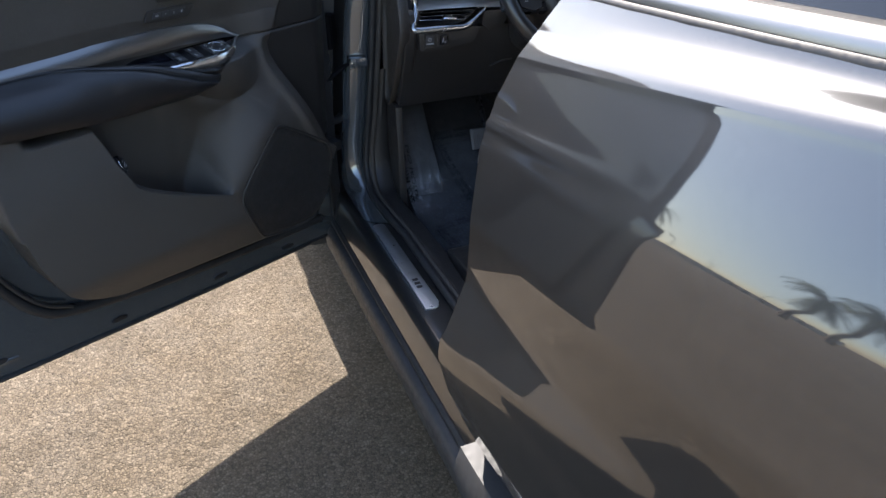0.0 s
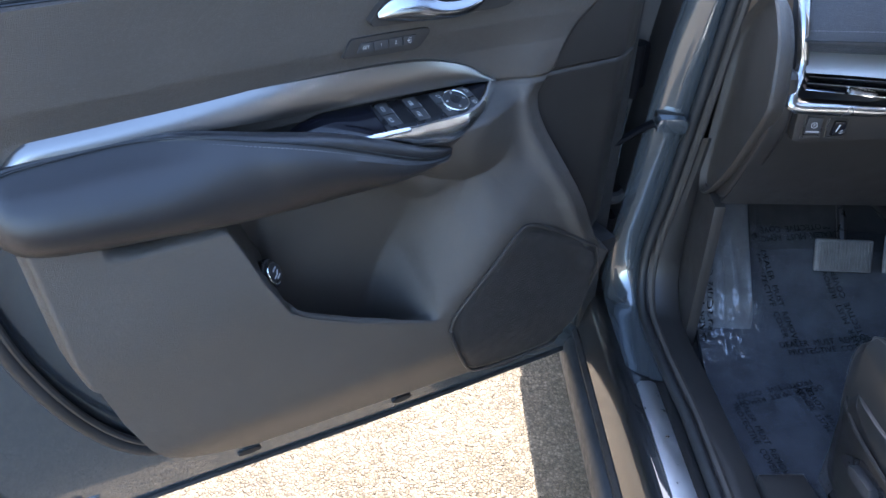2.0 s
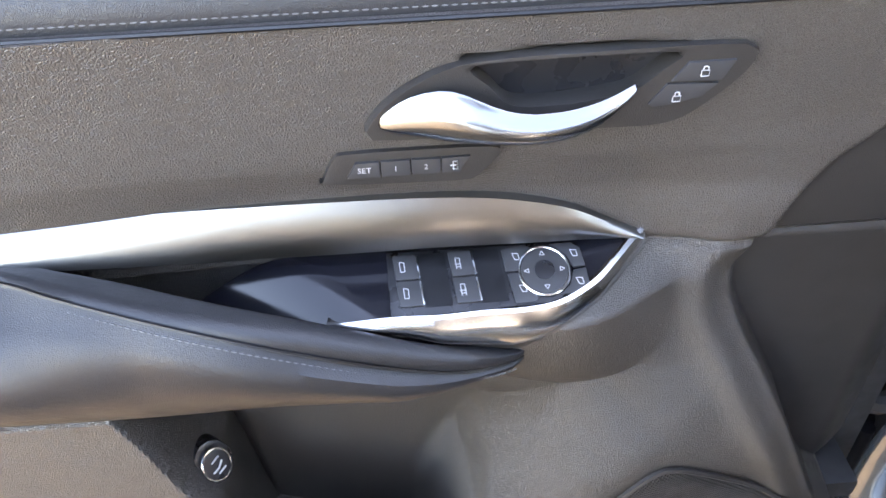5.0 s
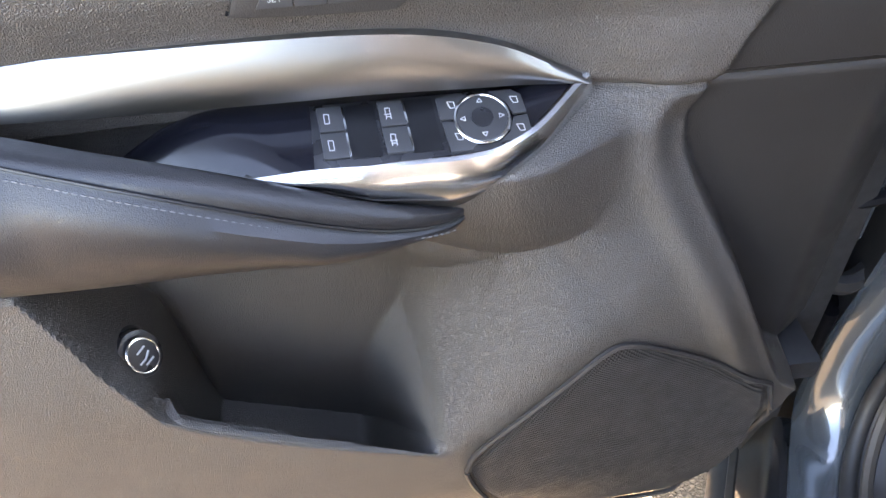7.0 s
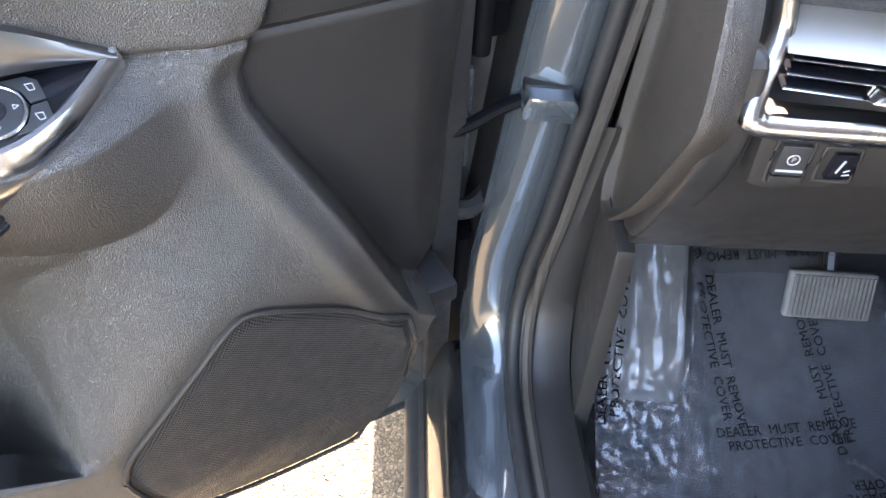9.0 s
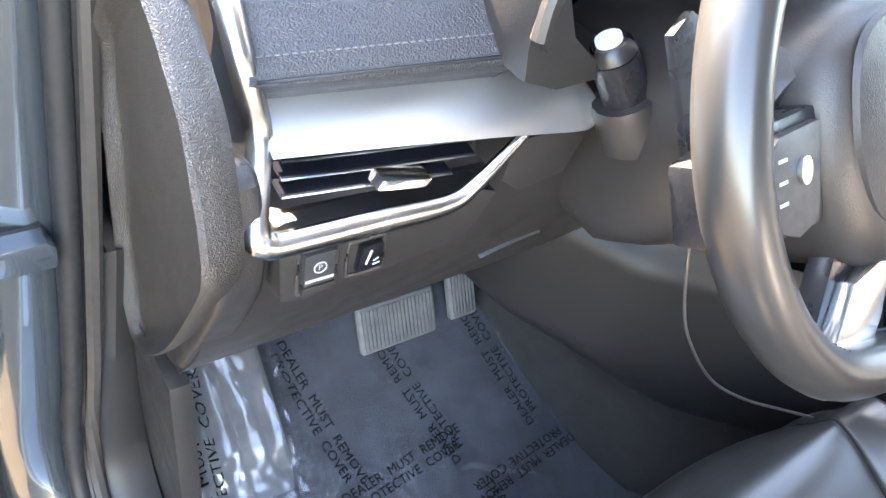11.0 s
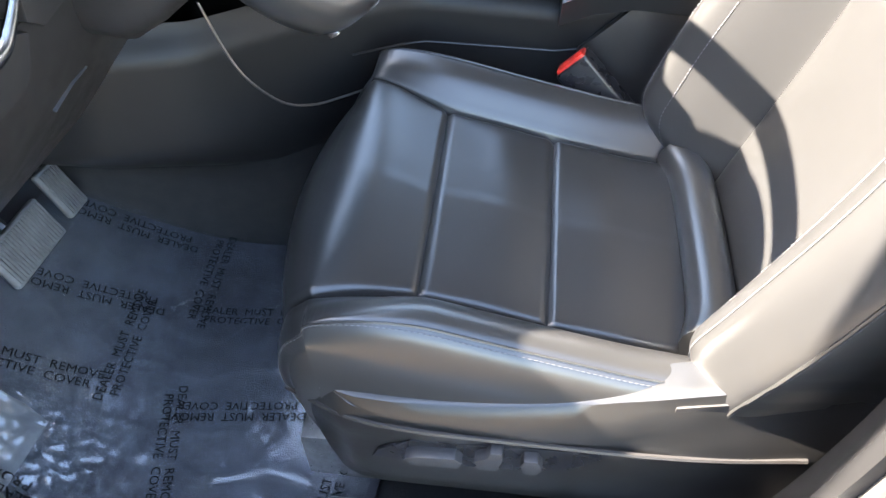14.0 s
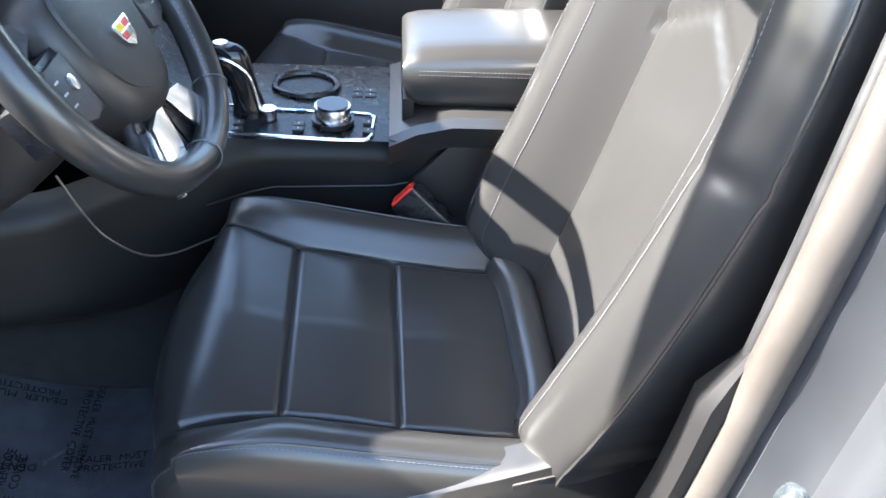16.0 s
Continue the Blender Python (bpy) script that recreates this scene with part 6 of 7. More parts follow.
def film_z(x, y):
    base = mat_z(x, y) + 0.007
    n1 = noise.noise((x * 6, y * 5, 1.3)) * 0.003
    n2 = (1 - abs(noise.noise((x * 6, y * 5, 4.1)))) ** 20 * 0.0016
    ridge = math.exp(-((x - 0.81 - 0.1 * (y - 2.0)) / 0.007) ** 2) * 0.014 * smoothstep(1.9, 2.1, y)
    crumple = smoothstep(0.86, 0.72, x) * smoothstep(2.08, 1.93, y) * (0.03 + 0.97 * smoothstep(1.82, 1.93, y)) * (1 - abs(noise.noise((x * 60, y * 60, 9)))) ** 4 * 0.009
    over = smoothstep(0.815, 0.79, x) * smoothstep(1.92, 1.96, y) * max(0.0, interp(y, [1.955, 1.99, 2.07, 2.16, 2.25], [0.350, 0.388, 0.455, 0.536, 0.58]) - base + 0.006)
    streak = smoothstep(0.83, 0.80, x) * smoothstep(1.94, 2.0, y) * (1 - abs(noise.noise((x * 75, y * 9, 2.7)))) ** 5 * 0.007
    folds = (1 - abs(noise.noise((x * 9 + y * 4, y * 7 - x * 5, 7.7)))) ** 26 * 0.003 + (1 - abs(noise.noise((x * 21, y * 17, 3.3)))) ** 18 * 0.0011
    return base + n1 + n2 + ridge + crumple + over + streak + folds


cover = tagged(part("protective_cover", grid(lambda u, v: (0.684 + 0.59 * u, 1.56 + 0.70 * v, film_z(0.684 + 0.59 * u, 1.56 + 0.70 * v)), 190, 220), FILM), "crinkled clear plastic cover printed with black notices on the floor mat", "plastic cover")
LINES = ((0.842, 2.006, -78), (0.922, 1.917, 7), (0.974, 1.985, 104), (0.899, 2.130, -174), (1.066, 1.865, -173), (1.020, 1.775, -78), (0.706, 2.000, 86), (0.742, 1.709, -79), (0.802, 1.812, -164), (0.870, 1.749, 103), (0.790, 1.600, 1), (1.100, 1.990, 100), (0.960, 1.660, 8))
for x, y, a in LINES:
    m = Matrix.Translation((x, y, 0)) @ Matrix.Rotation(radians(a), 4, "Z")
    me = text_mesh("DEALER  MUST  REMOVE\nPROTECTIVE  COVER", 0.0160, m)
    for v in me.vertices:
        v.co.z = film_z(v.co.x, v.co.y) + 0.003
    placed("lettering", me, MATT_BLACK, cover, "black printed notice: DEALER MUST REMOVE PROTECTIVE COVER", smooth=False)


# ---- seats ----
def make_seat(cx, name, label, sgn=1):
    seat = empty(name, CABIN @ Matrix.Translation((cx, 1.4, 0.2)), label, "car seat")
    inv = Matrix.Translation((-cx, -1.4, -0.2))

    def add(nm, bm, mat, lab=""):
        bmesh.ops.transform(bm, matrix=inv, verts=bm.verts)
        return part(nm, bm, mat, seat, lab)

    line = spline([(0, 1.10, 0.548), (0, 1.20, 0.546), (0, 1.30, 0.560), (0, 1.39, 0.582), (0, 1.515, 0.617), (0, 1.59, 0.640), (0, 1.635, 0.636), (0, 1.668, 0.606), (0, 1.678, 0.555), (0, 1.668, 0.50), (0, 1.655, 0.46)], 9)
    WID = [0.0, 0.08, 0.15, 0.163, 0.176, 0.196, 0.218, 0.240, 0.256, 0.264, 0.264, 0.256]
    LIF = [0.003, 0.001, 0.001, -0.009, 0.016, 0.058, 0.080, 0.082, 0.060, 0.014, -0.045, -0.105]

    CROSS = spline([(a, b, 0) for a, b in zip(WID, LIF)], 10)

    def cushion(u, v):
        k = v * (len(line) - 1)
        i = min(int(k), len(line) - 2)
        p = line[i].lerp(line[i + 1], k - i)
        t = (line[i + 1] - line[i]).normalized()
        nrm = Vector((0, -t.z, t.y))
        a = abs(u * 2 - 1)
        cp = CROSS[min(int(a * 110 + 0.5), 110)]
        w, lift_ = cp.x, cp.y
        fade = (0.42 if u > 0.5 else 0.60) * (1 - 0.8 * smoothstep(0.38, 0.60, v))
        side = 1 if u > 0.5 else -1
        if lift_ > 0:
            lift_ *= fade
        wide = w * (1 - 0.10 * smoothstep(0.60, 1.0, v)) + 0.034 * smoothstep(1.50, 1.63, p.y) * smoothstep(0.10, 0.165, w) * smoothstep(0.262, 0.21, w)
        # cushion fullness between the seams, seams pulled in
        if w < 0.165:
            f = 1 - (w / 0.165) ** 4
            for ys in (1.387, 1.515):
                lift_ -= 0.0065 * math.exp(-((p.y - ys) / 0.0032) ** 2) * (1 if v < 0.7 else 0)
            seg = 0.5 + 0.5 * math.cos((p.y - 1.451) / 0.128 * 2 * math.pi)
            lift_ += 0.005 * seg * f * (1 if v < 0.6 else 0) + 0.0015 * noise.noise((u * 7, p.y * 14, cx))
        if w > 0.25:
            nrm = nrm.lerp(Vector((0, 0, 1)), smoothstep(0.25, 0.268, w)).normalized()
        if side * sgn > 0 and w > 0.165:
            wide = 0.165 + (wide - 0.165) * 0.76
        bow = 0.042 * (wide / 0.24) ** 2 * smoothstep(0.50, 0.66, v)
        return Vector((cx + side * wide, p.y - bow, p.z + sgn * 0.055 * side * wide * smoothstep(0.7, 0.5, v))) + nrm * lift_

    add("cushion", grid(cushion, 220, 280), SEAT, "black leather seat cushion with sewn panels")

    def off(p, q):
        return Vector(p) + Vector(q)
    for s_ in (-1, 1):
        u0 = 0.5 + s_ * 0.5 * 7.55 / 11
        add("seam", stitch([off(cushion(u0, 0.03 + 0.62 * k / 80), (0, 0, 0.0012)) for k in range(81)], 0.0055, 0.0038, 0.0005), THREAD, "pale grey bolster stitching")
        u1 = 0.5 + s_ * 0.5 * 7.35 / 11
        add("piping", tube([off(cushion(u1, 0.03 + 0.62 * k / 60), (0, 0, 0.0002)) for k in range(61)], 0.0016, 6), SEAT)
        add("front_seam", stitch([off(cushion(0.5 + s_ * 0.5 * (7.55 + 0.6 * k / 20) / 11, 0.65 + 0.30 * k / 20), (s_ * 0.001, 0.0015, 0)) for k in range(21)], 0.0055, 0.0038, 0.0005), THREAD, "pale grey front stitching")

    bl = spline([(0, 1.212, 0.520), (0, 1.190, 0.58), (0, 1.158, 0.66), (0, 1.128, 0.74), (0, 1.096, 0.84), (0, 1.062, 0.95), (0, 1.036, 1.06), (0, 1.020, 1.15), (0, 1.005, 1.21), (0, 0.97, 1.235), (0, 0.91, 1.235)], 9)
    BW = [0.0, 0.07, 0.118, 0.130, 0.145, 0.175, 0.205, 0.235, 0.264, 0.284, 0.276, 0.250]
    BF = [0.0, 0.0, 0.002, -0.006, 0.014, 0.062, 0.096, 0.098, 0.076, 0.044, -0.03, -0.13]
    WS = [0.90, 0.95, 1.0, 1.02, 1.03, 1.02, 0.98, 0.91, 0.84, 0.78, 0.70]

    WSS = spline([(q, 0, 0) for q in WS], 10)
    BCROSS = spline([(a, b, 0) for a, b in zip(BW, BF)], 10)

    def back(u, v):
        k = v * (len(bl) - 1)
        i = min(int(k), len(bl) - 2)
        p = bl[i].lerp(bl[i + 1], k - i)
        t = (bl[i + 1] - bl[i]).normalized()
        nrm = Vector((0, t.z, -t.y))
        a = abs(u * 2 - 1)
        cp = BCROSS[min(int(a * 110 + 0.5), 110)]
        w, f = cp.x, cp.y
        f = f * (0.70 if u < 0.5 else 0.92) * (1.12 - 0.30 * smoothstep(0.18, 0.55, v)) * (1 - 0.5 * smoothstep(0.6, 0.85, v)) * smoothstep(-0.045, 0.12, v) if f > 0 else f
        wide = w * WSS[int(v * 100 + 0.5)].x
        if w < 0.14:
            # lower insert ends in a peaked seam
            f -= 0.005 * math.exp(-((p.z - 0.985 + 0.45 * w) / 0.007) ** 2)
            f += 0.006 * math.exp(-((p.z - 0.78) / 0.12) ** 2) * (1 - (w / 0.14) ** 2)
        if w > 0.26:
            nrm = nrm.lerp(Vector((0, 1, 0)), smoothstep(0.26, 0.285, w)).normalized()
        if w > 0.15:
            f -= 0.003 * math.exp(-((p.z - 0.905 - 0.3 * (w - 0.2)) / 0.007) ** 2) * smoothstep(0.20, 0.25, w)
        return Vector((cx + (1 if u > 0.5 else -1) * wide, p.y, p.z)) + nrm * f

    add("backrest", grid(back, 220, 120), SEAT, "black leather backrest with sewn side bolsters")
    for s_ in (-1, 1):
        for col, th in ((5.35, THREAD2), (6.7, THREAD), (9.0, THREAD)):
            add("seam", stitch([off(back(0.5 + s_ * 0.5 * col / 11, 0.03 + 0.80 * k / 80), (0, 0.0014, 0.0004)) for k in range(81)], 0.0055, 0.0038, 0.0005), th, "stitching along the backrest bolster")
        add("piping", tube([off(back(0.5 + s_ * 0.5 * 8.85 / 11, 0.03 + 0.80 * k / 60), (0, 0.0005, 0.0)) for k in range(61)], 0.0022, 6), SEAT)
    add("back_shell", loft([[(cx - w, y, z), (cx - w * 0.9, y - 0.04, z), (cx + w * 0.9, y - 0.04, z), (cx + w, y, z)] for w, y, z in ((0.23, 1.09, 0.45), (0.25, 1.02, 0.70), (0.25, 0.95, 0.95), (0.18, 0.90, 1.20))]), HARD, "black plastic seat back shell")
    hr = [[Vector((cx + w * math.copysign(abs(math.cos(a)) ** 0.5, math.cos(a)), yc + d * math.copysign(abs(math.sin(a)) ** 0.6, math.sin(a)), z)) for a in [2 * math.pi * k / 24 for k in range(24)]] for w, yc, d, z in ((0.09, 0.975, 0.03, 1.275), (0.125, 0.975, 0.055, 1.29), (0.135, 0.975, 0.062, 1.34), (0.132, 0.97, 0.06, 1.40), (0.11, 0.965, 0.05, 1.445), (0.06, 0.96, 0.03, 1.46))]
    add("headrest", loft(hr), SEAT, "black leather headrest")
    for s_ in (-1, 1):
        add("headrest_post", tube([(cx + s_ * 0.06, 0.97, 1.20), (cx + s_ * 0.06, 0.97, 1.29)], 0.007, 8), CHROME, "steel headrest post")
    add("rear_roll", tube(spline([(cx - 0.17, 1.235, 0.562), (cx - 0.1, 1.222, 0.560), (cx + 0.1, 1.222, 0.560), (cx + 0.17, 1.235, 0.562)], 8), 0.026, 12), SEAT, "padded roll at the rear of the cushion")
    # base
    add("seat_base", box((cx - 0.21, 1.16, 0.30), (cx + 0.21, 1.60, 0.50), 0.02), CARPET)
    for s_ in (-1, 1):
        add("seat_rail", box((cx + s_ * 0.19 - 0.025, 1.05, 0.315), (cx + s_ * 0.19 + 0.025, 1.66, 0.40), 0.008), BARE, "dark steel seat rail")
    # outer valance with the adjusting switches
    vx = cx - sgn * 0.254
    val = [(1.634, 0.550), (1.630, 0.50), (1.610, 0.44), (1.585, 0.412), (1.45, 0.402), (1.28, 0.392), (1.12, 0.385), (1.09, 0.45), (1.10, 0.60), (1.19, 0.615), (1.235, 0.606), (1.30, 0.588), (1.38, 0.572), (1.48, 0.562), (1.60, 0.566), (1.626, 0.570)]

    def vpt(y, z, d):
        bend = 0.045 * smoothstep(1.54, 1.655, y) ** 2
        bulge = 0.012 * math.sin(math.pi * min(1, max(0, (z - 0.38) / 0.2))) - 0.006 * smoothstep(0.522, 0.575, z) + 0.005 * smoothstep(0.50, 0.525, z)
        return (vx - sgn * (d + bulge) + sgn * bend, y, z)
    vy = spline([(0, a, b) for a, b in val], 4, True)
    cen = Vector((0, 1.37, 0.49))
    rings_ = []
    for f, d in ((1.0, -0.03), (1.0, 0.0), (0.985, 0.008), (0.96, 0.012), (0.8, 0.014), (0.5, 0.015), (0.1, 0.015)):
        rings_.append([Vector(vpt(cen.y + (p.y - cen.y) * f, cen.z + (p.z - cen.z) * f, d)) for p in vy])
    add("side_valance", loft(rings_), VAL, "black plastic seat side cover")
    add("valance_line", tube(spline([vpt(1.645, 0.530, 0.014), vpt(1.55, 0.536, 0.016), vpt(1.38, 0.524, 0.016), vpt(1.25, 0.520, 0.015), vpt(1.15, 0.53, 0.014)], 6), 0.003, 6), HARD)
    sp2 = [(1.555, 0.479), (1.548, 0.492), (1.515, 0.512), (1.36, 0.516), (1.325, 0.516), (1.335, 0.502), (1.365, 0.480), (1.42, 0.474), (1.50, 0.472)]
    add("switch_plate", prism([(a, b) for a, b in sp2], vx - sgn * 0.026, vx - sgn * 0.0295, "x", 0.001), SATIN, "satin black switch plate")
    for poly in ([(1.515, 0.488), (1.520, 0.500), (1.508, 0.505), (1.470, 0.506), (1.463, 0.498), (1.468, 0.488)], [(1.448, 0.490), (1.452, 0.505), (1.440, 0.512), (1.436, 0.522), (1.424, 0.522), (1.424, 0.508), (1.430, 0.490)], [(1.404, 0.489), (1.408, 0.503), (1.404, 0.512), (1.391, 0.512), (1.386, 0.500), (1.392, 0.488)]):
        add("seat_switch", prism(poly, vx - sgn * 0.028, vx - sgn * 0.044, "x", 0.003, 2), BUTTON, "black seat adjusting switch")
    add("airbag_tag", prism([(1.275, 0.570), (1.228, 0.582), (1.226, 0.594), (1.273, 0.582)], vx - sgn * 0.008, vx - sgn * 0.0150, "x", 0.001), HARD, "small embossed tag")
    return seat


make_seat(1.034, "driver_seat", "black leather driver seat with pale stitching and wear")
make_seat(1.86, "passenger_seat", "black leather passenger seat beside the console", -1)

# buckle
bk = empty("seat_belt_buckle", Matrix.Translation((1.256, 1.385, 0.638)) @ Matrix.Rotation(radians(5), 4, "Z") @ Matrix.Rotation(radians(-48), 4, "X") @ Matrix.Rotation(radians(12), 4, "Y"), "dark grey belt buckle with a red release button", "belt buckle")
part("housing", box((-0.016, -0.024, -0.075), (0.016, 0.024, 0.032), 0.005, 3), SATIN, bk)
part("release_button", box((-0.012, -0.021, 0.026), (0.012, 0.021, 0.036), 0.003), RED, bk, "red release button")
part("stalk", box((-0.008, -0.014, -0.14), (0.008, 0.014, -0.07), 0.003), RUBBER, bk)

# ---- centre console ----
CON = Matrix.Translation((1.330, 1.518, -0.056)) @ Matrix.Rotation(radians(4.0), 4, "Z") @ Matrix.Translation((-1.312, -1.452, 0.0))
con = empty("centre_console", CON, "black padded centre console with shifter and armrest", "console")


def con_side(u, v):
    y = 1.05 + 1.30 * u
    x0 = interp(y, [1.05, 1.3, 1.55, 1.66, 1.78, 1.9, 2.35], [1.315, 1.305, 1.280, 1.205, 1.085, 1.03, 1.0])
    z = 0.22 + (interp(y, [1.05, 1.2, 1.26, 1.36, 1.6, 1.9], [0.81, 0.815, 0.80, 0.775, 0.787, 0.80]) - 0.22) * v
    xb = interp(y, [1.05, 1.55, 1.72, 2.35], [1.365, 1.335, 1.18, 1.09])
    x = x0 + (xb - x0) * (1 - smoothstep(0.50, 0.74, v)) + 0.022 * smoothstep(0.93, 1.0, v) - 0.004 * math.sin(math.pi * v)
    return (x, y, z)


part("console_side", grid(lambda u, v: con_side(u, 0.6 + 0.4 * v), 60, 30), PADC, con, "black padded console side")
part("tunnel_panel", grid(lambda u, v: con_side(u, 0.6 * v), 60, 24), CARPET, con, "charcoal carpeted tunnel panel")
part("console_side", grid(lambda u, v: (2.78 - con_side(u, v)[0], con_side(u, v)[1], con_side(u, v)[2]), 20, 20), LEATHER, con)
part("console_core", box((1.37, 0.95, 0.2), (1.41, 2.0, 0.74), 0.01), CARPET, con)
part("console_crease", tube([Vector(con_side(u, 0.86 - 0.04 * u)) + Vector((-0.0012, 0, 0)) for u in [k / 45 for k in range(2, 21)]], 0.0016, 6), JET, con)
part("side_line", tube([CON.inverted() @ p for p in spline([(1.040, 1.785, 0.80), (1.046, 1.768, 0.745), (1.056, 1.752, 0.705), (1.085, 1.728, 0.660), (1.12, 1.705, 0.637), (1.160, 1.680, 0.626), (1.20, 1.645, 0.624)], 8)], 0.0015, 6), ALU, con, "thin pale trim line")


def deck(u, v):
    y = 1.36 + 0.44 * v
    return (1.262 + 0.256 * u, y, 0.786 + 0.004 * math.sin(math.pi * u) + 0.10 * smoothstep(0.6, 1.0, v))


part("console_deck", grid(deck, 20, 30), DECK, con, "satin black console deck")
part("deck_trim", tube(spline([(1.265, 1.62, 0.793), (1.262, 1.50, 0.789), (1.260, 1.42, 0.788), (1.268, 1.398, 0.788), (1.30, 1.394, 0.790), (1.33, 1.392, 0.790)], 7), 0.003, 6), CHROME, con, "bright deck trim line")
part("deck_trim", tube(spline([(1.345, 1.62, 0.796), (1.342, 1.50, 0.791), (1.338, 1.41, 0.791), (1.33, 1.394, 0.790)], 6), 0.002, 6), CHROME, con)
rot = part("rotary_base", tube([(1.312, 1.452, 0.789), (1.312, 1.452, 0.797)], 0.031, 28), SATIN, con, "round control dial base")
part("rotary_ring", tube([(1.312, 1.452, 0.797), (1.312, 1.452, 0.803), (1.312, 1.452, 0.816), (1.312, 1.452, 0.8165)], lambda t: 0.027 - 0.001 * t, 32), CHROME, rot, "bright knurled dial ring")
part("rotary_cap", tube([(1.312, 1.452, 0.8165), (1.312, 1.452, 0.819)], 0.023, 28), GLOSS, rot)
part("volume_knob", tube([(1.318, 1.545, 0.79), (1.318, 1.545, 0.806)], 0.012, 20), CHROME, con, "small bright volume knob")
for x, y in ((1.285, 1.50), (1.30, 1.50), (1.345, 1.50), (1.285, 1.40), (1.31, 1.40), (1.28, 1.585), (1.30, 1.585), (1.40, 1.40), (1.415, 1.40), (1.40, 1.42), (1.415, 1.42)):
    part("console_key", box((x - 0.006, y - 0.008, 0.788), (x + 0.006, y + 0.008, 0.7925), 0.001), BUTTON, con, "dark console key")
    part("key_mark", box((x - 0.002, y - 0.001, 0.7925), (x + 0.002, y + 0.001, 0.7929)), MARK, con, "white key mark")
part("cup_well", tube(spline([(1.40, 1.46, 0.793), (1.44, 1.455, 0.793), (1.47, 1.49, 0.793), (1.455, 1.54, 0.793), (1.41, 1.545, 0.793), (1.385, 1.50, 0.793)], 6, True), 0.006, 8, closed=True), SATIN, con, "cup holder rim")
# level with the deck; black colour replaces the shade of a real well
part("cup_floor", prism(curve2([(1.40, 1.46), (1.44, 1.455), (1.47, 1.49), (1.455, 1.54), (1.41, 1.545), (1.385, 1.50)], 5), 0.7885, 0.7905, "z"), JET, con, "flat black plate for the shaded cup holder well")
shf = part("shifter_body", loft([[Vector((1.335 + w * math.copysign(abs(math.cos(a)) ** 0.7, math.cos(a)), yc + d * math.sin(a), z)) for a in [2 * math.pi * k / 20 for k in range(20)]] for w, yc, d, z in ((0.022, 1.575, 0.026, 0.78), (0.018, 1.575, 0.022, 0.805), (0.015, 1.580, 0.020, 0.83), (0.016, 1.590, 0.026, 0.855), (0.018, 1.602, 0.034, 0.875), (0.017, 1.606, 0.034, 0.887), (0.010, 1.606, 0.022, 0.894))]), GLOSS, con, "black leather and gloss gear shifter")
part("shifter_trim", tube(spline([(1.318, 1.556, 0.80), (1.319, 1.562, 0.83), (1.317, 1.572, 0.86), (1.315, 1.600, 0.880), (1.316, 1.630, 0.876)], 6), 0.003, 6), CHROME, shf, "bright shifter trim")
part("shifter_button", tube([(1.335, 1.606, 0.890), (1.335, 1.606, 0.897)], 0.010, 16), CHROME, shf, "bright shifter button")
part("rear_ledge", loft([[(1.27, y, z), (1.262, y, z - 0.012), (1.275, y, z - 0.05), (1.50, y, z - 0.05), (1.515, y, z)] for y, z in ((1.37, 0.79), (1.33, 0.81), (1.28, 0.822), (1.22, 0.822), (1.05, 0.82))]), SEAT, con, "padded ledge before the armrest")
# solid block whose black stands in for shade inside the slot
part("ledge_slot", box((1.30, 1.335, 0.80), (1.46, 1.352, 0.835), 0.003), JET, con, "black block for the shaded storage slot")
arm2 = [[Vector((1.295 + 0.20 * (0.5 + 0.5 * math.copysign(abs(math.cos(a)) ** 0.45, math.cos(a))), y, zc + hz * math.copysign(abs(math.sin(a)) ** 0.5, math.sin(a)))) for a in [2 * math.pi * k / 28 for k in range(28)]] for y, zc, hz in ((1.352, 0.868, 0.022), (1.345, 0.862, 0.038), (1.325, 0.860, 0.046), (1.25, 0.862, 0.050), (1.0, 0.866, 0.052), (0.96, 0.866, 0.05))]
part("armrest", loft(arm2), SEAT, con, "sunlit leather armrest lid")
part("seam", merge(stitch([(1.2945, 1.33 - 0.35 * k / 30, 0.874) for k in range(31)], 0.0055, 0.0038, 0.0005), stitch([(1.2945, 1.33 - 0.35 * k / 30, 0.880) for k in range(31)], 0.0055, 0.0038, 0.0005)), THREAD, con, "double stitched seam")
part("belt_panel", prism([(1.20, 0.50), (1.20, 0.78), (1.27, 0.78), (1.34, 0.70), (1.34, 0.50)], 1.288, 1.300, "x", 0.006), HARD, con)

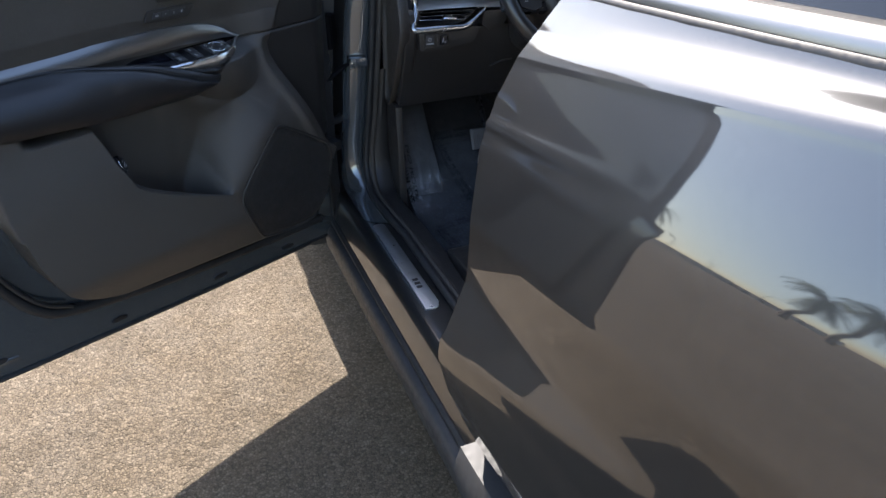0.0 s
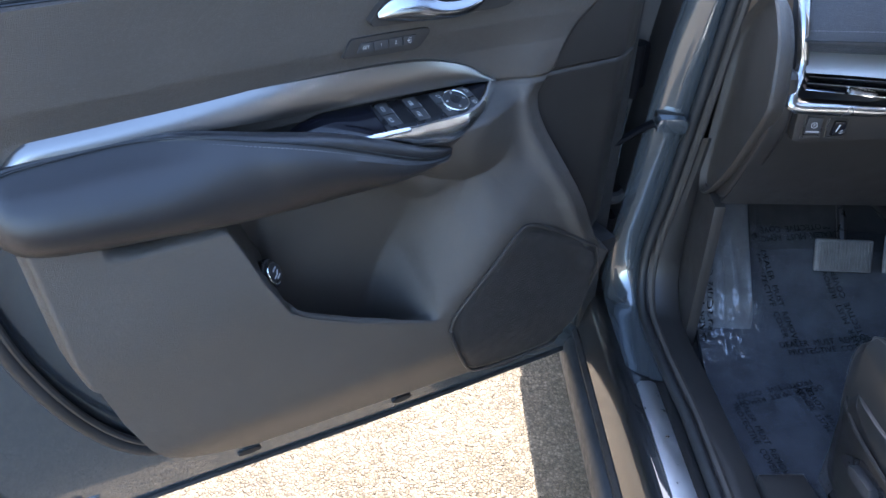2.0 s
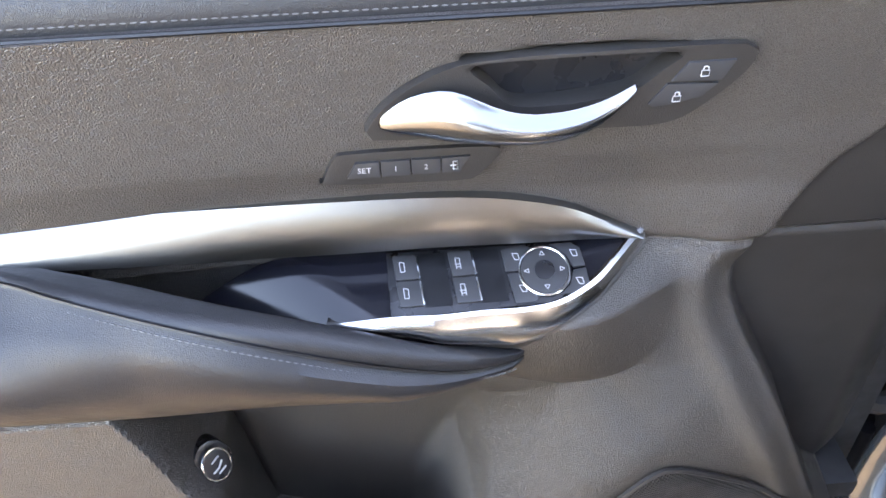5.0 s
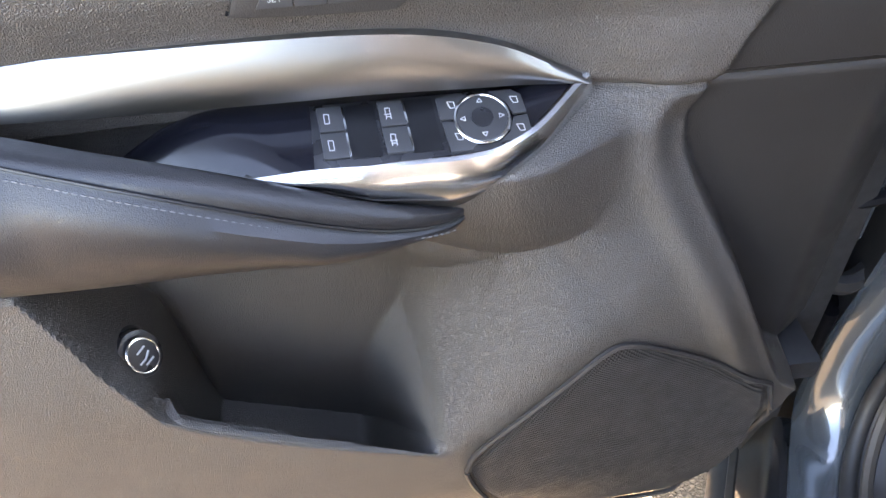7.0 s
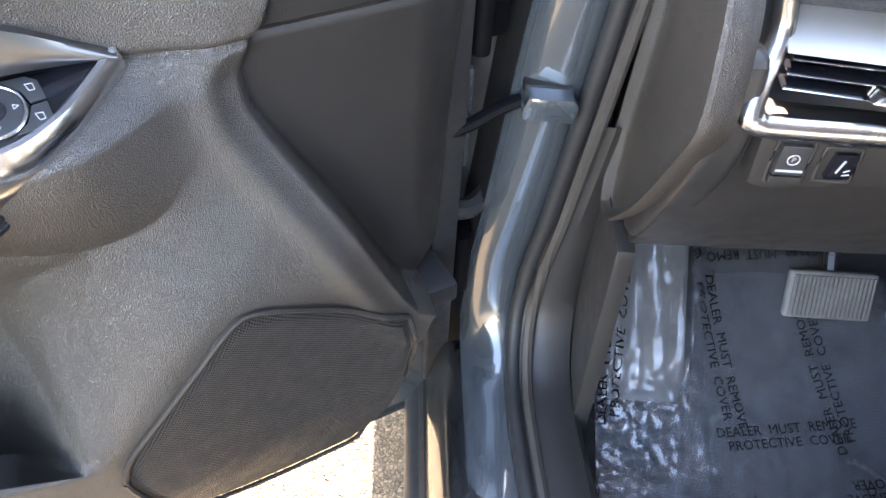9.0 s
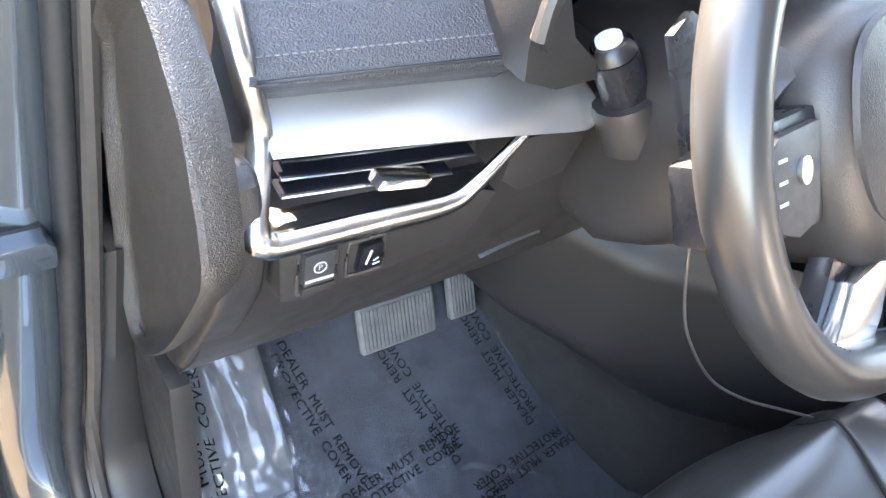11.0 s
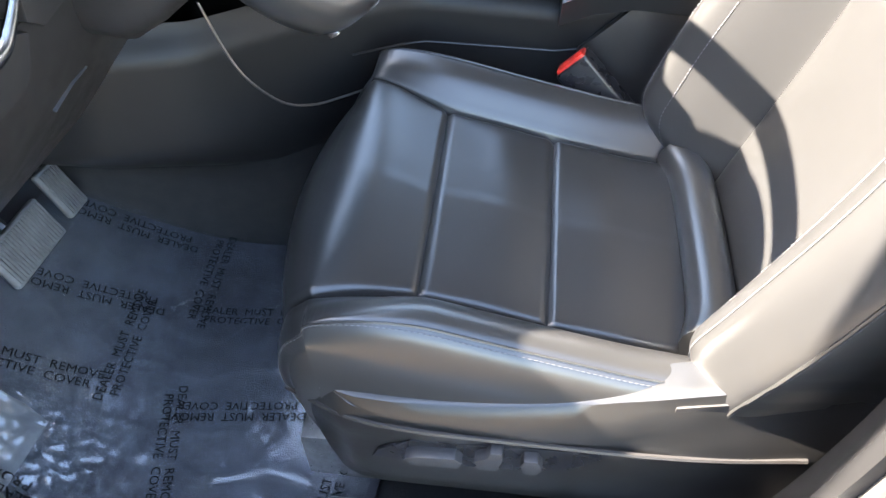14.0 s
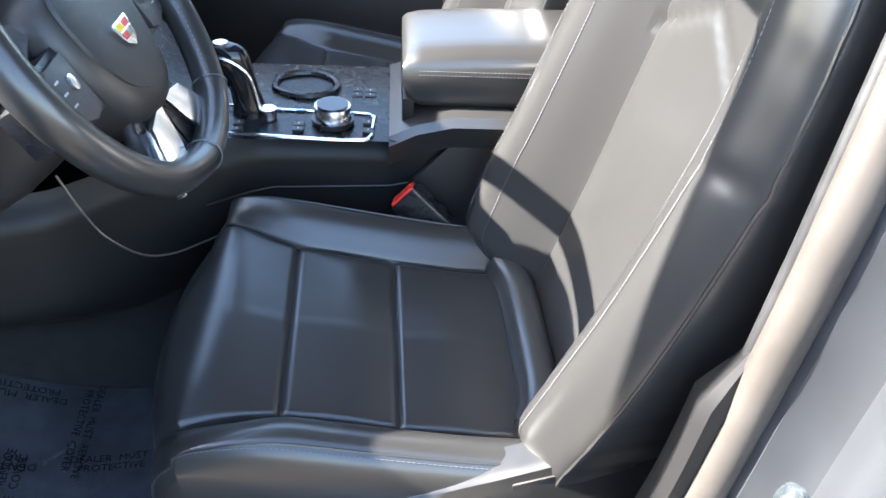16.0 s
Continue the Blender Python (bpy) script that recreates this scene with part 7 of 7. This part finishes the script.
# ---- the lot behind the camera, seen in the glossy rear door ----
def palm(x, y, h, seed):
    rnd = random.Random(seed)
    ob = empty("palm_tree", Matrix.Translation((x, y, 0)), "tall palm tree with a slender trunk and drooping fronds", "palm tree", "palms by the lot")
    lean = rnd.uniform(-0.6, 0.6)
    part("trunk", tube([(lean * (k / 10) ** 2, 0.2 * math.sin(k * 0.4), h * k / 10) for k in range(11)], lambda t: 0.30 - 0.12 * t, 10), BARK, ob)
    verts, faces = [], []
    top = Vector((lean, 0.2 * math.sin(4.0), h))
    for k in range(30):
        az = k * 2.4 + rnd.uniform(-0.2, 0.2)
        rise = rnd.uniform(-0.5, 1.0)
        d = Vector((math.cos(az), math.sin(az), 0))
        size = rnd.uniform(1.9, 2.6)
        prev = None
        for j in range(9):
            q = j / 8
            p = top + d * size * q * math.cos(rise * (1 - q)) + Vector((0, 0, size * (math.sin(rise) * q - 0.75 * q * q)))
            if prev is not None:
                for sd in (-1, 1):
                    side = Vector((-d.y, d.x, 0)) * sd * (0.55 * math.sin(math.pi * min(0.97, q * 0.85 + 0.12)))
                    n0 = len(verts)
                    for part_q in (0.0, 0.5):
                        a = prev.lerp(p, part_q)
                        b = prev.lerp(p, part_q + 0.28)
                        tip = a.lerp(b, 0.5) + side + d * 0.18 + Vector((0, 0, -0.25 * abs(sd) - rnd.uniform(0, 0.1)))
                        m0 = len(verts)
                        verts += [a, b, tip]
                        faces.append((m0, m0 + 1, m0 + 2))
            prev = p
    me = bpy.data.meshes.new("crown")
    me.from_pydata(verts, [], faces)
    placed("crown", me, FROND, ob, "drooping green fronds", smooth=False)


palm(-28.0, 15.6, 5.6, 3)
palm(-30.5, 14.2, 6.6, 5)
palm(-40.0, 44.0, 8.4, 8)
palm(-46.0, 45.0, 7.4, 11)
STUCCO = material("pale stucco", (0.52, 0.47, 0.40), 0.85, var=0.1, scale=1)
ROOFM = material("brown roofing", (0.20, 0.13, 0.10), 0.8, var=0.2, scale=2)


def low_building(x, y, w, d, h):
    ob = empty("low_building", Matrix.Translation((x, y, 0)), "low stucco building across the lot", "building", "buildings across the lot")
    part("wall", box((-w / 2, -d / 2, 0), (w / 2, d / 2, h), 0.05), STUCCO, ob)
    part("roof", box((-w / 2 - 0.3, -d / 2 - 0.3, h), (w / 2 + 0.3, d / 2 + 0.3, h + 0.35), 0.05), ROOFM, ob)
    for k in range(5):
        part("window", box((w / 2, -d * 0.42 + k * d * 0.19, 1.0), (w / 2 + 0.05, -d * 0.42 + k * d * 0.19 + 1.4, 2.2), 0.02), GLOSS, ob)


low_building(-88.0, 74.0, 12.0, 22.0, 3.6)
low_building(-104.0, 58.0, 12.0, 20.0, 3.2)
low_building(-110.0, 120.0, 16.0, 30.0, 4.2)
low_building(-120.0, -30.0, 14.0, 40.0, 4.0)
for x, y, h in ((-62.0, 46.0, 6.5), (-66.0, 40.0, 6.5), (-75.0, 16.0, 8.0), (-60.0, 52.0, 6.5)):
    lp = empty("street_lamp", Matrix.Translation((x, y, 0)), "tall grey lamp post beside the lot", "street lamp", "lamp posts")
    part("pole", tube([(0, 0, 0), (0, 0, h)], lambda t: 0.10 - 0.04 * t, 8), BARE, lp)
    part("arm", tube([(0, 0, h), (0.5, 0, h + 0.1), (1.1, 0, h + 0.1)], 0.05, 6), BARE, lp)
    part("lamp_head", box((0.8, -0.15, h), (1.5, 0.15, h + 0.12), 0.03), BUTTON, lp)
WPAINT = material("white car paint", (0.75, 0.75, 0.74), 0.3, coat=0.6, var=0.04, scale=2)
van = empty("parked_van", Matrix.Translation((-38.0, 9.5, 0)) @ Matrix.Rotation(radians(80), 4, "Z"), "white van parked far across the lot", "van")
part("body", prism([(-2.3, 0.35), (2.3, 0.35), (2.35, 0.95), (1.6, 1.15), (1.05, 1.8), (-2.2, 1.85), (-2.35, 0.9)], -0.9, 0.9, "y", 0.08, 2), WPAINT, van)
part("side_glass", prism([(1.3, 1.15), (0.95, 1.65), (-2.0, 1.68), (-2.1, 1.12)], -0.915, 0.915, "y", 0.01), GLOSS, van)
for wx in (-1.4, 1.45):
    for wy in (-0.82, 0.82):
        part("wheel", tube([(wx, wy - 0.1, 0.34), (wx, wy + 0.1, 0.34)], 0.34, 20, 1.0), RUBBER, van)
